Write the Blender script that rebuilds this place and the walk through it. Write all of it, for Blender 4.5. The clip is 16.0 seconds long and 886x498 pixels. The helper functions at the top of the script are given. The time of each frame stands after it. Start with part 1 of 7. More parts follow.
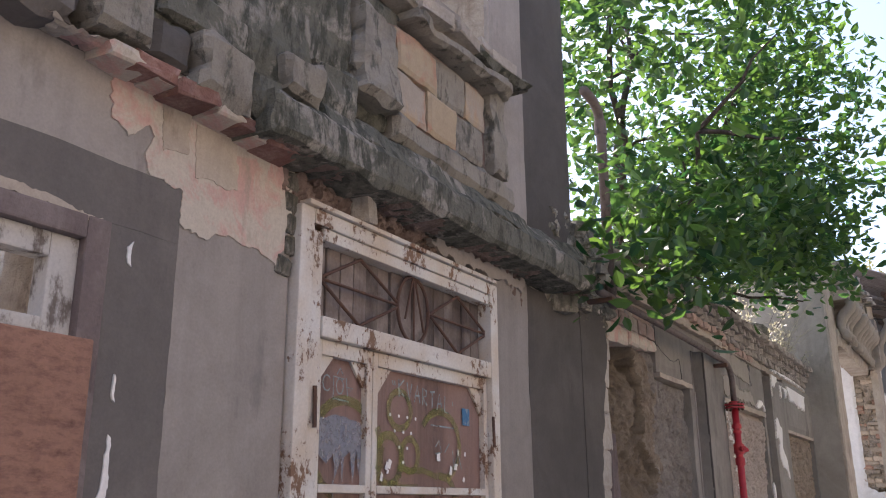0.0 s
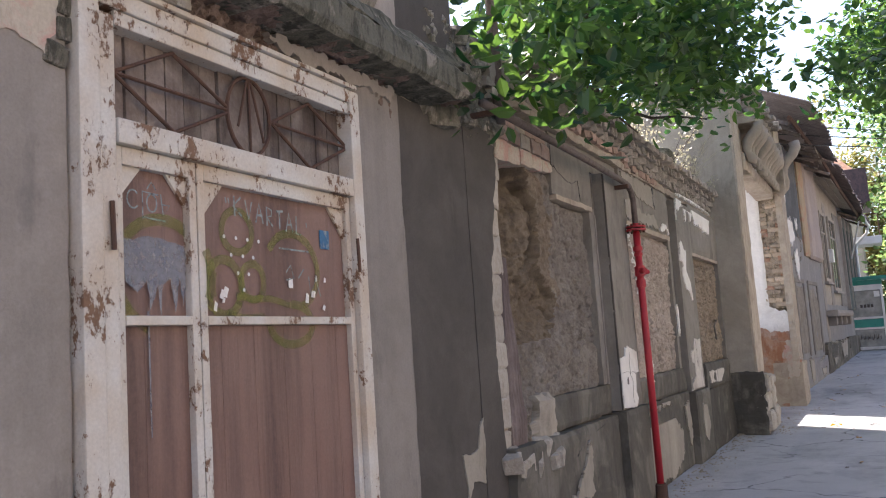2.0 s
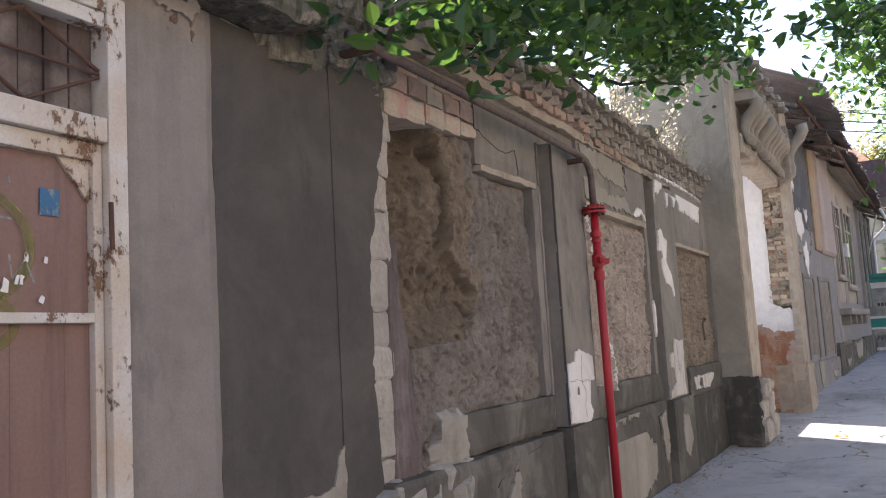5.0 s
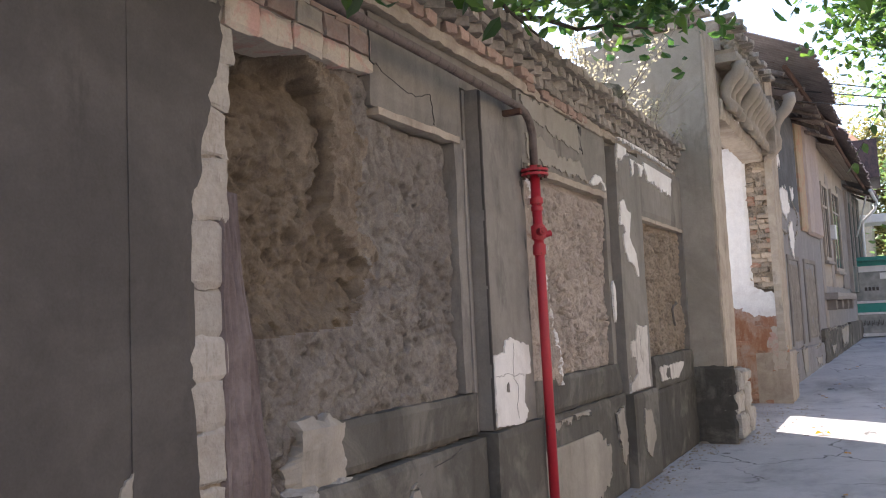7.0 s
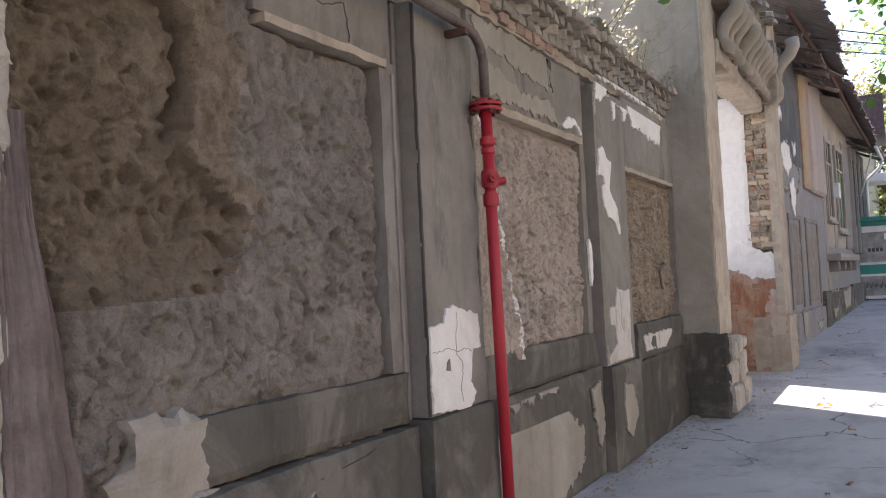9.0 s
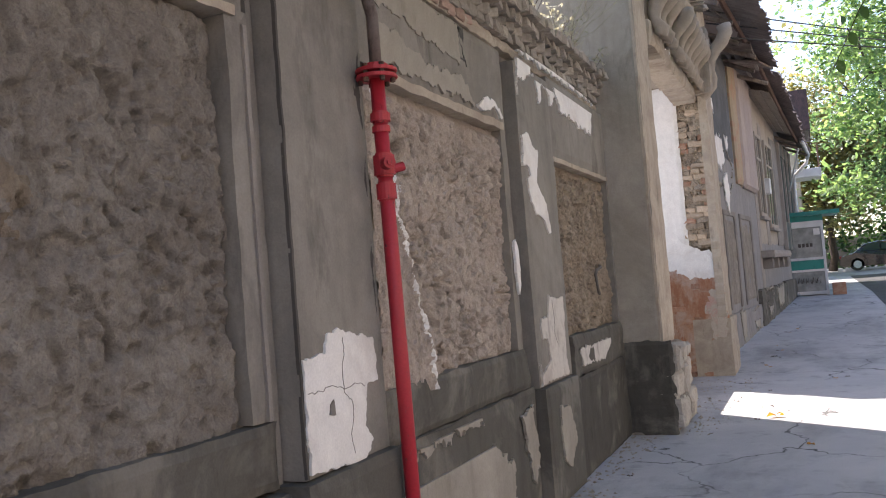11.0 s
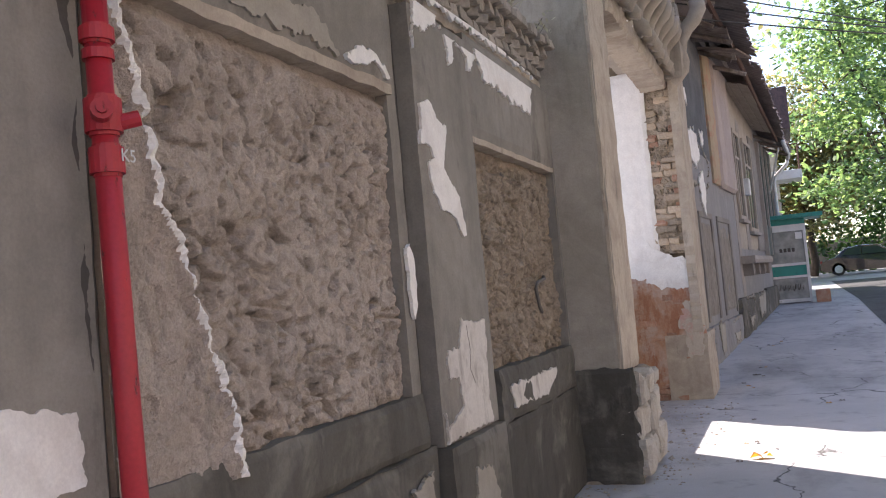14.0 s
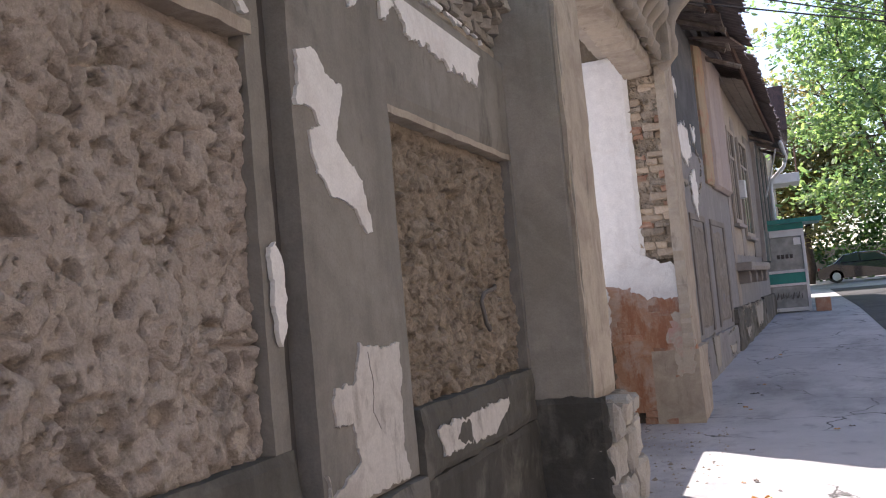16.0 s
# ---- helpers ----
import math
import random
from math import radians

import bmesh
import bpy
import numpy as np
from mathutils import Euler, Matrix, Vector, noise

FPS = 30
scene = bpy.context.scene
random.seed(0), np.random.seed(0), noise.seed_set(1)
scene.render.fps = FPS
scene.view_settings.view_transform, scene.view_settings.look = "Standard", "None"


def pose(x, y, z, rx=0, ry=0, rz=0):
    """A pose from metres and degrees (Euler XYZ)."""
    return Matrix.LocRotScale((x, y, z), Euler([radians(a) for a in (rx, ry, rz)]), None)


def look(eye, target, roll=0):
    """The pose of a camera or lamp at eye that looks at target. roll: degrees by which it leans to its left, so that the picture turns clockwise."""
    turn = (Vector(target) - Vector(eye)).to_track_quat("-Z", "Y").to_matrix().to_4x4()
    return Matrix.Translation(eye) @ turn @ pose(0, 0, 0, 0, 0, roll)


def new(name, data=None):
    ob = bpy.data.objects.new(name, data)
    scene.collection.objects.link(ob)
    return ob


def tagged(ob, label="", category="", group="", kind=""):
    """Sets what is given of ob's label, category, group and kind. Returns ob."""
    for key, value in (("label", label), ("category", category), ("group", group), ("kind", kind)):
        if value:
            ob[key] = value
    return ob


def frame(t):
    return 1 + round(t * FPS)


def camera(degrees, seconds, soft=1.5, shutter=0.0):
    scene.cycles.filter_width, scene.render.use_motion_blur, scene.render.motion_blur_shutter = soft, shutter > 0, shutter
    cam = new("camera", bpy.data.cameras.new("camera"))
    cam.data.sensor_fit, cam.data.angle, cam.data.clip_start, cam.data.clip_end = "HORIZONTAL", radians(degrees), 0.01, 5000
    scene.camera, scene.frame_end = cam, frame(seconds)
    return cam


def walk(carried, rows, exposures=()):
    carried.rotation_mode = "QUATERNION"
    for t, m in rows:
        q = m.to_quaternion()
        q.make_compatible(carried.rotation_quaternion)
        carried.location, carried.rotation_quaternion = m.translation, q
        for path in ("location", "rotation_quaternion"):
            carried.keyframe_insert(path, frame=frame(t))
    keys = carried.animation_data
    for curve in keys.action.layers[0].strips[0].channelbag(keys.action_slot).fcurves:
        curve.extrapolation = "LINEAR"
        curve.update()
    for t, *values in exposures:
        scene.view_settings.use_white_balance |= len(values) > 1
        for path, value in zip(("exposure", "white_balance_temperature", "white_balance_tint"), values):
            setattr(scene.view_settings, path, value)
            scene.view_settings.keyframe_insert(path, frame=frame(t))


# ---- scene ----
cam = camera(54.0, 16.0, 1.1)
METRES, EYE, TILT, LEAN, TURN = 8.0, 1.5, 0.0, 0.0, 31.3
ROWS = [
    (0.0, 0.0, 0.0, 0.0, 0.1, 16.54, 0.32),
    (0.5, 0.0095, 0.0124, -0.0037, -0.42, 14.16, 0.17),
    (1.0, 0.0232, 0.0262, -0.0057, -1.19, 11.77, 0.8),
    (1.5, 0.0326, 0.0415, -0.0092, -2.85, 8.07, 2.57),
    (2.0, 0.0376, 0.0659, -0.0106, -4.33, 6.6, 3.8),
    (2.5, 0.0446, 0.0818, -0.0087, -6.08, 6.43, 4.43),
    (3.0, 0.064, 0.1036, -0.009, -6.27, 6.46, 4.37),
    (3.5, 0.0857, 0.1256, -0.0102, -5.69, 5.72, 4.4),
    (6.0, 0.1768, 0.2649, -0.0087, -2.4, 6.72, 2.91),
    (6.5, 0.1904, 0.3016, -0.0066, -3.03, 6.05, 2.96),
    (7.0, 0.2089, 0.3302, -0.0077, -3.86, 4.95, 2.62),
    (7.5, 0.2283, 0.3572, -0.0081, -4.03, 3.59, 2.58),
    (8.0, 0.2398, 0.3829, -0.0105, -3.65, 2.42, 2.66),
    (10.5, 0.2893, 0.5295, -0.005, -5.73, 3.16, 4.71),
    (11.0, 0.2952, 0.5597, -0.006, -8.1, 2.74, 4.6),
    (11.5, 0.3044, 0.5963, -0.0047, -8.01, 3.18, 4.0),
    (12.0, 0.3133, 0.6275, -0.0039, -9.0, 3.08, 4.01),
    (12.5, 0.32, 0.6601, -0.0016, -10.15, 3.68, 4.58),
    (13.0, 0.3373, 0.6834, -0.0015, -10.19, 3.85, 5.17),
    (13.5, 0.3664, 0.709, -0.0007, -9.39, 3.48, 5.0),
    (14.0, 0.3879, 0.7343, -0.0027, -9.3, 3.18, 5.16),
    (14.5, 0.4093, 0.7709, 0.0016, -10.11, 3.81, 5.16),
    (15.0, 0.4249, 0.7984, -0.0007, -10.31, 3.46, 5.07),
    (15.5, 0.4439, 0.8332, 0.0002, -9.18, 3.77, 4.93),
    (16.0, 0.4594, 0.8666, -0.0026, -9.56, 3.66, 5.22),
]
EXPOSURES = [(0.0, 1.27, 6620, 21), (1.4, 1.29, 6640, 20), (2.0, 1.47, 6680, 18), (3.0, 1.45, 6680, 18), (7.0, 1.54, 6680, 18), (10.5, 1.48, 6680, 18), (11.5, 1.40, 6680, 18), (13.0, 1.36, 6640, 20), (14.1, 1.42, 6620, 21), (14.9, 1.15, 6600, 22), (16.0, 1.17, 6600, 22)]
walk(cam, [(t, pose(0, 0, EYE, TILT, LEAN, TURN) @ pose(METRES * x, METRES * y, METRES * z, 90 + pitch, roll, yaw)) for t, x, y, z, yaw, pitch, roll in ROWS], EXPOSURES)

# ---- world and sun ----
SUN_EL, SUN_AZ = 50.0, (-0.81, 0.58)
world = bpy.data.worlds.new("world")
scene.world = world
world.use_nodes = True
wn = world.node_tree
sky = wn.nodes.new("ShaderNodeTexSky")
sky.sky_type = "NISHITA"
sky.sun_disc = False
sky.sun_elevation = radians(SUN_EL)
sky.sun_rotation = math.atan2(SUN_AZ[0], SUN_AZ[1])
wn.links.new(sky.outputs["Color"], wn.nodes["Background"].inputs["Color"])
wn.nodes["Background"].inputs["Strength"].default_value = 0.15
sun = new("sun", bpy.data.lights.new("sun", "SUN"))
sun.data.energy, sun.data.angle, sun.data.color = 5.0, radians(0.5), (1.0, 0.95, 0.88)
sun_from = Vector((SUN_AZ[0], SUN_AZ[1], math.tan(radians(SUN_EL)))) * 20
sun.matrix_world = look(sun_from, (0, 0, 0))


# ---- materials ----
def nodes_of(name):
    m = bpy.data.materials.new(name)
    m.use_nodes = True
    nt = m.node_tree
    b = nt.nodes["Principled BSDF"]
    co = nt.nodes.new("ShaderNodeTexCoord").outputs["Object"]
    return m, nt, b, co


def noise_node(nt, co, scale, detail=5, rough=0.6, stretch=None, distort=0.0):
    n = nt.nodes.new("ShaderNodeTexNoise")
    n.inputs["Scale"].default_value = scale
    n.inputs["Detail"].default_value = detail
    n.inputs["Roughness"].default_value = rough
    n.inputs["Distortion"].default_value = distort
    if stretch:
        mp = nt.nodes.new("ShaderNodeMapping")
        mp.inputs["Scale"].default_value = stretch
        nt.links.new(co, mp.inputs["Vector"])
        co = mp.outputs["Vector"]
    nt.links.new(co, n.inputs["Vector"])
    return n.outputs["Fac"]


def ramp(nt, fac, lo, hi):
    r = nt.nodes.new("ShaderNodeMapRange")
    r.inputs["From Min"].default_value, r.inputs["From Max"].default_value = lo, hi
    nt.links.new(fac, r.inputs["Value"])
    return r.outputs["Result"]


def mix(nt, fac, a, b):
    n = nt.nodes.new("ShaderNodeMix")
    n.data_type = "RGBA"
    for sock, v in ((n.inputs[0], fac), (n.inputs[6], a), (n.inputs[7], b)):
        if isinstance(v, bpy.types.NodeSocket):
            nt.links.new(v, sock)
        elif isinstance(v, tuple):
            sock.default_value = (*v, 1.0)
        else:
            sock.default_value = v
    return n.outputs[2]


def scaled(nt, col, fac_sock, lo, hi):
    """A colour multiplied by a value that runs from lo to hi."""
    r = nt.nodes.new("ShaderNodeMapRange")
    r.inputs["To Min"].default_value, r.inputs["To Max"].default_value = lo, hi
    nt.links.new(fac_sock, r.inputs["Value"])
    v = nt.nodes.new("ShaderNodeVectorMath")
    v.operation = "SCALE"
    nt.links.new(col, v.inputs[0])
    nt.links.new(r.outputs["Result"], v.inputs["Scale"])
    return v.outputs[0]


def bump(nt, b, height, strength, dist):
    n = nt.nodes.new("ShaderNodeBump")
    n.inputs["Strength"].default_value = strength
    n.inputs["Distance"].default_value = dist
    nt.links.new(height, n.inputs["Height"])
    nt.links.new(n.outputs["Normal"], b.inputs["Normal"])


def weathered(name, base, alt, stain, alt_at=(0.45, 0.65), stain_at=(0.58, 0.75), scale=1.6, grain=95.0,
              rough=0.92, relief=0.3, dist=0.008, streak=0.35, piece=0.0, speck=0.2):
    """Mineral surface: two tones in patches, stains, rain streaks down it, fine grain."""
    m, nt, b, co = nodes_of(name)
    big = noise_node(nt, co, scale, 6, 0.65, distort=0.6)
    sp = noise_node(nt, co, scale * 2.7, 5, 0.7, (1, 1, 0.35))
    fine = noise_node(nt, co, grain, 4, 0.7)
    run = noise_node(nt, co, 7.0, 4, 0.6, (1, 1, 0.07))
    col = mix(nt, ramp(nt, big, *alt_at), base, alt)
    col = mix(nt, ramp(nt, sp, *stain_at), col, stain)
    st = nt.nodes.new("ShaderNodeMath")
    st.operation = "MULTIPLY"
    nt.links.new(ramp(nt, run, 0.5, 0.75), st.inputs[0])
    st.inputs[1].default_value = streak
    col = mix(nt, st.outputs[0], col, stain)
    col = scaled(nt, col, noise_node(nt, co, scale * 7, 5, 0.7), 0.82, 1.18)
    col = scaled(nt, col, fine, 1 - speck, 1 + speck)
    if piece:
        info = nt.nodes.new("ShaderNodeObjectInfo")
        col = scaled(nt, col, info.outputs["Random"], 1 - piece, 1 + piece)
    nt.links.new(col, b.inputs["Base Color"])
    b.inputs["Roughness"].default_value = rough
    b.inputs["Specular IOR Level"].default_value = 0.25
    ad = nt.nodes.new("ShaderNodeMath")
    ad.operation = "ADD"
    nt.links.new(fine, ad.inputs[0])
    nt.links.new(noise_node(nt, co, grain * 0.22, 5, 0.65), ad.inputs[1])
    bump(nt, b, ad.outputs[0], relief, dist)
    return m


def chipped(name, paint, under, at=(0.52, 0.6), scale=14.0, stretch=(1, 1, 0.5), rough=0.55, metal=0.0, fade=None, patchy=0.0):
    """Paint that flakes off what lies under it."""
    m, nt, b, co = nodes_of(name)
    loss = noise_node(nt, co, scale, 8, 0.72, stretch)
    if patchy:
        ad = nt.nodes.new("ShaderNodeMath")
        ad.operation = "MULTIPLY_ADD"
        nt.links.new(noise_node(nt, co, 5.5, 5, 0.6, (1, 1, 0.6)), ad.inputs[0])
        ad.inputs[1].default_value = patchy
        nt.links.new(loss, ad.inputs[2])
        loss = ad.outputs[0]
    f = ramp(nt, loss, *at)
    big = noise_node(nt, co, 2.5, 4, 0.6)
    p = mix(nt, ramp(nt, big, 0.4, 0.7), paint, fade or tuple(c * 0.8 for c in paint))
    u = mix(nt, noise_node(nt, co, 40, 4, 0.6), under, tuple(c * 0.45 for c in under))
    nt.links.new(scaled(nt, mix(nt, f, p, u), noise_node(nt, co, 90, 3, 0.6), 0.8, 1.2), b.inputs["Base Color"])
    b.inputs["Roughness"].default_value = rough
    b.inputs["Metallic"].default_value = metal
    inv = nt.nodes.new("ShaderNodeMath")
    inv.operation = "SUBTRACT"
    inv.inputs[0].default_value = 1.0
    nt.links.new(f, inv.inputs[1])
    bump(nt, b, inv.outputs[0], 0.5, 0.004)
    return m


GREY = weathered("grey_render", (0.215, 0.195, 0.175), (0.275, 0.25, 0.222), (0.13, 0.12, 0.115), streak=0.25)
GREY_L = weathered("light_render", (0.335, 0.303, 0.27), (0.28, 0.253, 0.225), (0.19, 0.173, 0.16), streak=0.4)
PALEGREY = weathered("pier_render", (0.27, 0.245, 0.22), (0.235, 0.213, 0.19), (0.17, 0.155, 0.142), streak=0.4)
GREY_D = weathered("dark_render", (0.145, 0.132, 0.12), (0.18, 0.163, 0.145), (0.108, 0.098, 0.09), streak=0.35)
LOWGREY = weathered("bluish_render", (0.25, 0.243, 0.24), (0.30, 0.29, 0.28), (0.165, 0.16, 0.157), streak=0.4)
FRENDER = weathered("yard_render", (0.235, 0.218, 0.19), (0.285, 0.263, 0.23), (0.155, 0.142, 0.124), alt_at=(0.45, 0.6), stain_at=(0.55, 0.72), streak=0.4)
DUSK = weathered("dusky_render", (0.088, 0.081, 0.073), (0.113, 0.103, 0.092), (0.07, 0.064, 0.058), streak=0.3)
APRON = weathered("apron_plaster", (0.36, 0.31, 0.25), (0.42, 0.31, 0.20), (0.40, 0.24, 0.165), alt_at=(0.5, 0.6), stain_at=(0.56, 0.66), scale=3.0, streak=0.0)
DAMP = weathered("black_damp_render", (0.085, 0.08, 0.068), (0.16, 0.15, 0.125), (0.045, 0.042, 0.037), alt_at=(0.52, 0.64), scale=2.5, streak=0.6)
PLINTH = weathered("damp_plinth", (0.115, 0.108, 0.092), (0.19, 0.177, 0.15), (0.06, 0.056, 0.049), alt_at=(0.5, 0.6), streak=0.6)
CONCRETE = weathered("old_concrete", (0.19, 0.177, 0.14), (0.36, 0.33, 0.275), (0.085, 0.085, 0.066), alt_at=(0.5, 0.6), stain_at=(0.48, 0.66), scale=4.5, grain=45, relief=0.8, dist=0.02, streak=0.3)
OCHRE = weathered("ochre_plaster", (0.39, 0.31, 0.21), (0.41, 0.25, 0.17), (0.27, 0.23, 0.185), alt_at=(0.5, 0.58), scale=4, streak=0.2)
ADOBE = weathered("adobe", (0.355, 0.29, 0.22), (0.42, 0.35, 0.27), (0.225, 0.185, 0.14), stain_at=(0.5, 0.66), scale=4.0, grain=110, relief=0.9, dist=0.015, streak=0.1, speck=0.42)
ADOBE_G = weathered("grey_adobe", (0.25, 0.222, 0.19), (0.33, 0.297, 0.255), (0.17, 0.15, 0.127), stain_at=(0.54, 0.7), scale=4.0, grain=110, relief=0.85, dist=0.016, streak=0.1, speck=0.42)
ADOBE_P = weathered("pale_adobe", (0.475, 0.405, 0.34), (0.55, 0.48, 0.41), (0.33, 0.285, 0.24), stain_at=(0.53, 0.69), scale=4.0, grain=110, relief=0.85, dist=0.016, streak=0.1, speck=0.42)
# Exposed older mud, its colour darkened further to carry shade in the hollow.
ADOBE_D = weathered("raw_adobe_shaded", (0.195, 0.155, 0.11), (0.25, 0.205, 0.15), (0.13, 0.10, 0.075), stain_at=(0.5, 0.68), scale=4.0, grain=110, relief=0.8, dist=0.015, streak=0.0, speck=0.42)
PINKBRICK = weathered("pinkish_brick", (0.40, 0.28, 0.225), (0.44, 0.36, 0.295), (0.33, 0.26, 0.22), scale=6, grain=45, relief=0.7, dist=0.01, streak=0.1, piece=0.2)
WHITE = weathered("white_limewash", (0.80, 0.78, 0.74), (0.68, 0.64, 0.59), (0.45, 0.40, 0.35), alt_at=(0.55, 0.7), stain_at=(0.62, 0.8), streak=0.15, relief=0.25)
CHALK = weathered("dirty_limewash", (0.62, 0.585, 0.53), (0.50, 0.46, 0.41), (0.33, 0.30, 0.26), alt_at=(0.5, 0.62), stain_at=(0.56, 0.72), scale=4.0, streak=0.3, relief=0.4)
PINK = weathered("pink_plaster", (0.50, 0.45, 0.37), (0.52, 0.34, 0.29), (0.36, 0.31, 0.25), alt_at=(0.5, 0.6), scale=5.0, streak=0.1)
STONE = weathered("pale_stone", (0.44, 0.41, 0.355), (0.385, 0.345, 0.29), (0.25, 0.215, 0.175), scale=6, grain=40, relief=0.8, dist=0.015, streak=0.1, piece=0.12)
BRICK = weathered("old_brick", (0.36, 0.19, 0.125), (0.42, 0.30, 0.22), (0.25, 0.19, 0.15), scale=5, grain=45, relief=0.7, dist=0.01, streak=0.1, piece=0.3)
BRICK_G = weathered("sooty_brick", (0.33, 0.295, 0.25), (0.41, 0.365, 0.31), (0.19, 0.168, 0.145), scale=6, grain=45, relief=0.8, dist=0.012, streak=0.1, piece=0.25)
CREAMBRICK = weathered("cream_brick", (0.46, 0.36, 0.26), (0.52, 0.43, 0.33), (0.34, 0.23, 0.16), scale=5, grain=45, relief=0.7, dist=0.01, streak=0.1, piece=0.2)
MORTAR = weathered("lime_mortar", (0.42, 0.37, 0.30), (0.27, 0.22, 0.17), (0.15, 0.11, 0.09), scale=6, grain=50, relief=0.9, dist=0.02)
SOFFIT = weathered("broken_soffit", (0.20, 0.145, 0.12), (0.30, 0.23, 0.19), (0.08, 0.055, 0.05), scale=5, grain=40, relief=0.9, dist=0.02)
CREAM = weathered("cream_plaster", (0.46, 0.40, 0.32), (0.36, 0.30, 0.24), (0.22, 0.185, 0.15), scale=3)
LIGHT = weathered("light_plaster", (0.33, 0.30, 0.25), (0.42, 0.385, 0.33), (0.19, 0.172, 0.142), scale=1.2, streak=0.3)
DOORPAINT = chipped("flaking_white_paint", (0.60, 0.585, 0.54), (0.25, 0.135, 0.075), at=(1.06, 1.13), scale=40.0, stretch=(1, 1, 0.7), fade=(0.50, 0.40, 0.29), patchy=0.95)
REDPAINT = chipped("red_pipe_paint", (0.44, 0.022, 0.034), (0.13, 0.04, 0.04), at=(0.62, 0.68), scale=22, rough=0.5, fade=(0.36, 0.02, 0.032))
BROWN = chipped("brown_sheet", (0.215, 0.125, 0.10), (0.17, 0.10, 0.082), at=(0.45, 0.65), scale=6, stretch=(1, 1, 0.06), rough=0.6, fade=(0.235, 0.15, 0.122))
OSB = chipped("board_brown", (0.32, 0.17, 0.115), (0.22, 0.11, 0.075), at=(0.45, 0.7), scale=18, stretch=(1, 1, 2.5), rough=0.8)
RUST = chipped("rusty_iron", (0.10, 0.055, 0.04), (0.17, 0.085, 0.05), at=(0.45, 0.65), scale=30, rough=0.85)
CONDUIT = chipped("brown_conduit", (0.16, 0.125, 0.11), (0.11, 0.08, 0.065), at=(0.5, 0.65), scale=18, rough=0.7)
OLDWOOD = weathered("weathered_wood", (0.17, 0.135, 0.115), (0.30, 0.26, 0.23), (0.075, 0.055, 0.048), scale=2.5, grain=70, relief=0.6, streak=0.95, piece=0.3)
POSTWOOD = weathered("mauve_wood", (0.175, 0.14, 0.13), (0.24, 0.20, 0.185), (0.10, 0.075, 0.07), scale=4, grain=70, relief=0.6, streak=0.9)
FRAMEWOOD = chipped("grey_window_paint", (0.50, 0.48, 0.44), (0.2, 0.165, 0.14), at=(0.5, 0.6), rough=0.7)
ROOFING = weathered("roof_sheet", (0.20, 0.165, 0.15), (0.26, 0.22, 0.2), (0.13, 0.08, 0.065), scale=2, grain=30, rough=0.7, streak=0.3)
BARK = weathered("bark", (0.075, 0.06, 0.05), (0.11, 0.09, 0.075), (0.05, 0.04, 0.035), scale=6, grain=35, relief=1.0, dist=0.03)
TEAL = chipped("teal_paint", (0.015, 0.24, 0.20), (0.02, 0.16, 0.14), at=(0.55, 0.7), scale=5, rough=0.45)
WHITEPAINT = chipped("white_frame_paint", (0.68, 0.69, 0.68), (0.45, 0.45, 0.44), at=(0.6, 0.7), scale=8, rough=0.5)
PLAINDARK = chipped("dark_void", (0.03, 0.028, 0.026), (0.045, 0.04, 0.036), at=(0.4, 0.7))


# glow lifts the transmitted colour, so some backlit brightness is painted in.
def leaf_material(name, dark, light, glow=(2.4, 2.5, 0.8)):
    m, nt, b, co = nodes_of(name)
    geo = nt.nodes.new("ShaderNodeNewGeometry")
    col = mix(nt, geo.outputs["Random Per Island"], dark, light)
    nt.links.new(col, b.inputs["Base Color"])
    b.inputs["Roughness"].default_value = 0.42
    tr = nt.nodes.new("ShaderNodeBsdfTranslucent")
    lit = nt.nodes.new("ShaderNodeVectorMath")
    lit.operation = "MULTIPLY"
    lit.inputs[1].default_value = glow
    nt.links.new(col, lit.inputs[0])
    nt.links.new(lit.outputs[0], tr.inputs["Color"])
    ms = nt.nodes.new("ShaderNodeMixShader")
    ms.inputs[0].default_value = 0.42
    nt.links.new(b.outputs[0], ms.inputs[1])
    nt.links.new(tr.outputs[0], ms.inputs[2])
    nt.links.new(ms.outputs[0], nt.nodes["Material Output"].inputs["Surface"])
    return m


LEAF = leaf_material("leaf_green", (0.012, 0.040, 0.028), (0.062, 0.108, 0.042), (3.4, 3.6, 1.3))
# Far leaves: paler colour and stronger glow paint in sunlit highlights.
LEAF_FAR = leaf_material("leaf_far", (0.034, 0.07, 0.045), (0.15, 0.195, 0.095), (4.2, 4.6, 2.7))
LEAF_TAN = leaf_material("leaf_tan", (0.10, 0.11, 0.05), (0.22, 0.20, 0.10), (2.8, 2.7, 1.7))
LEAF_DRY = leaf_material("leaf_dry", (0.30, 0.275, 0.20), (0.45, 0.42, 0.32), (1.2, 1.2, 1.05))


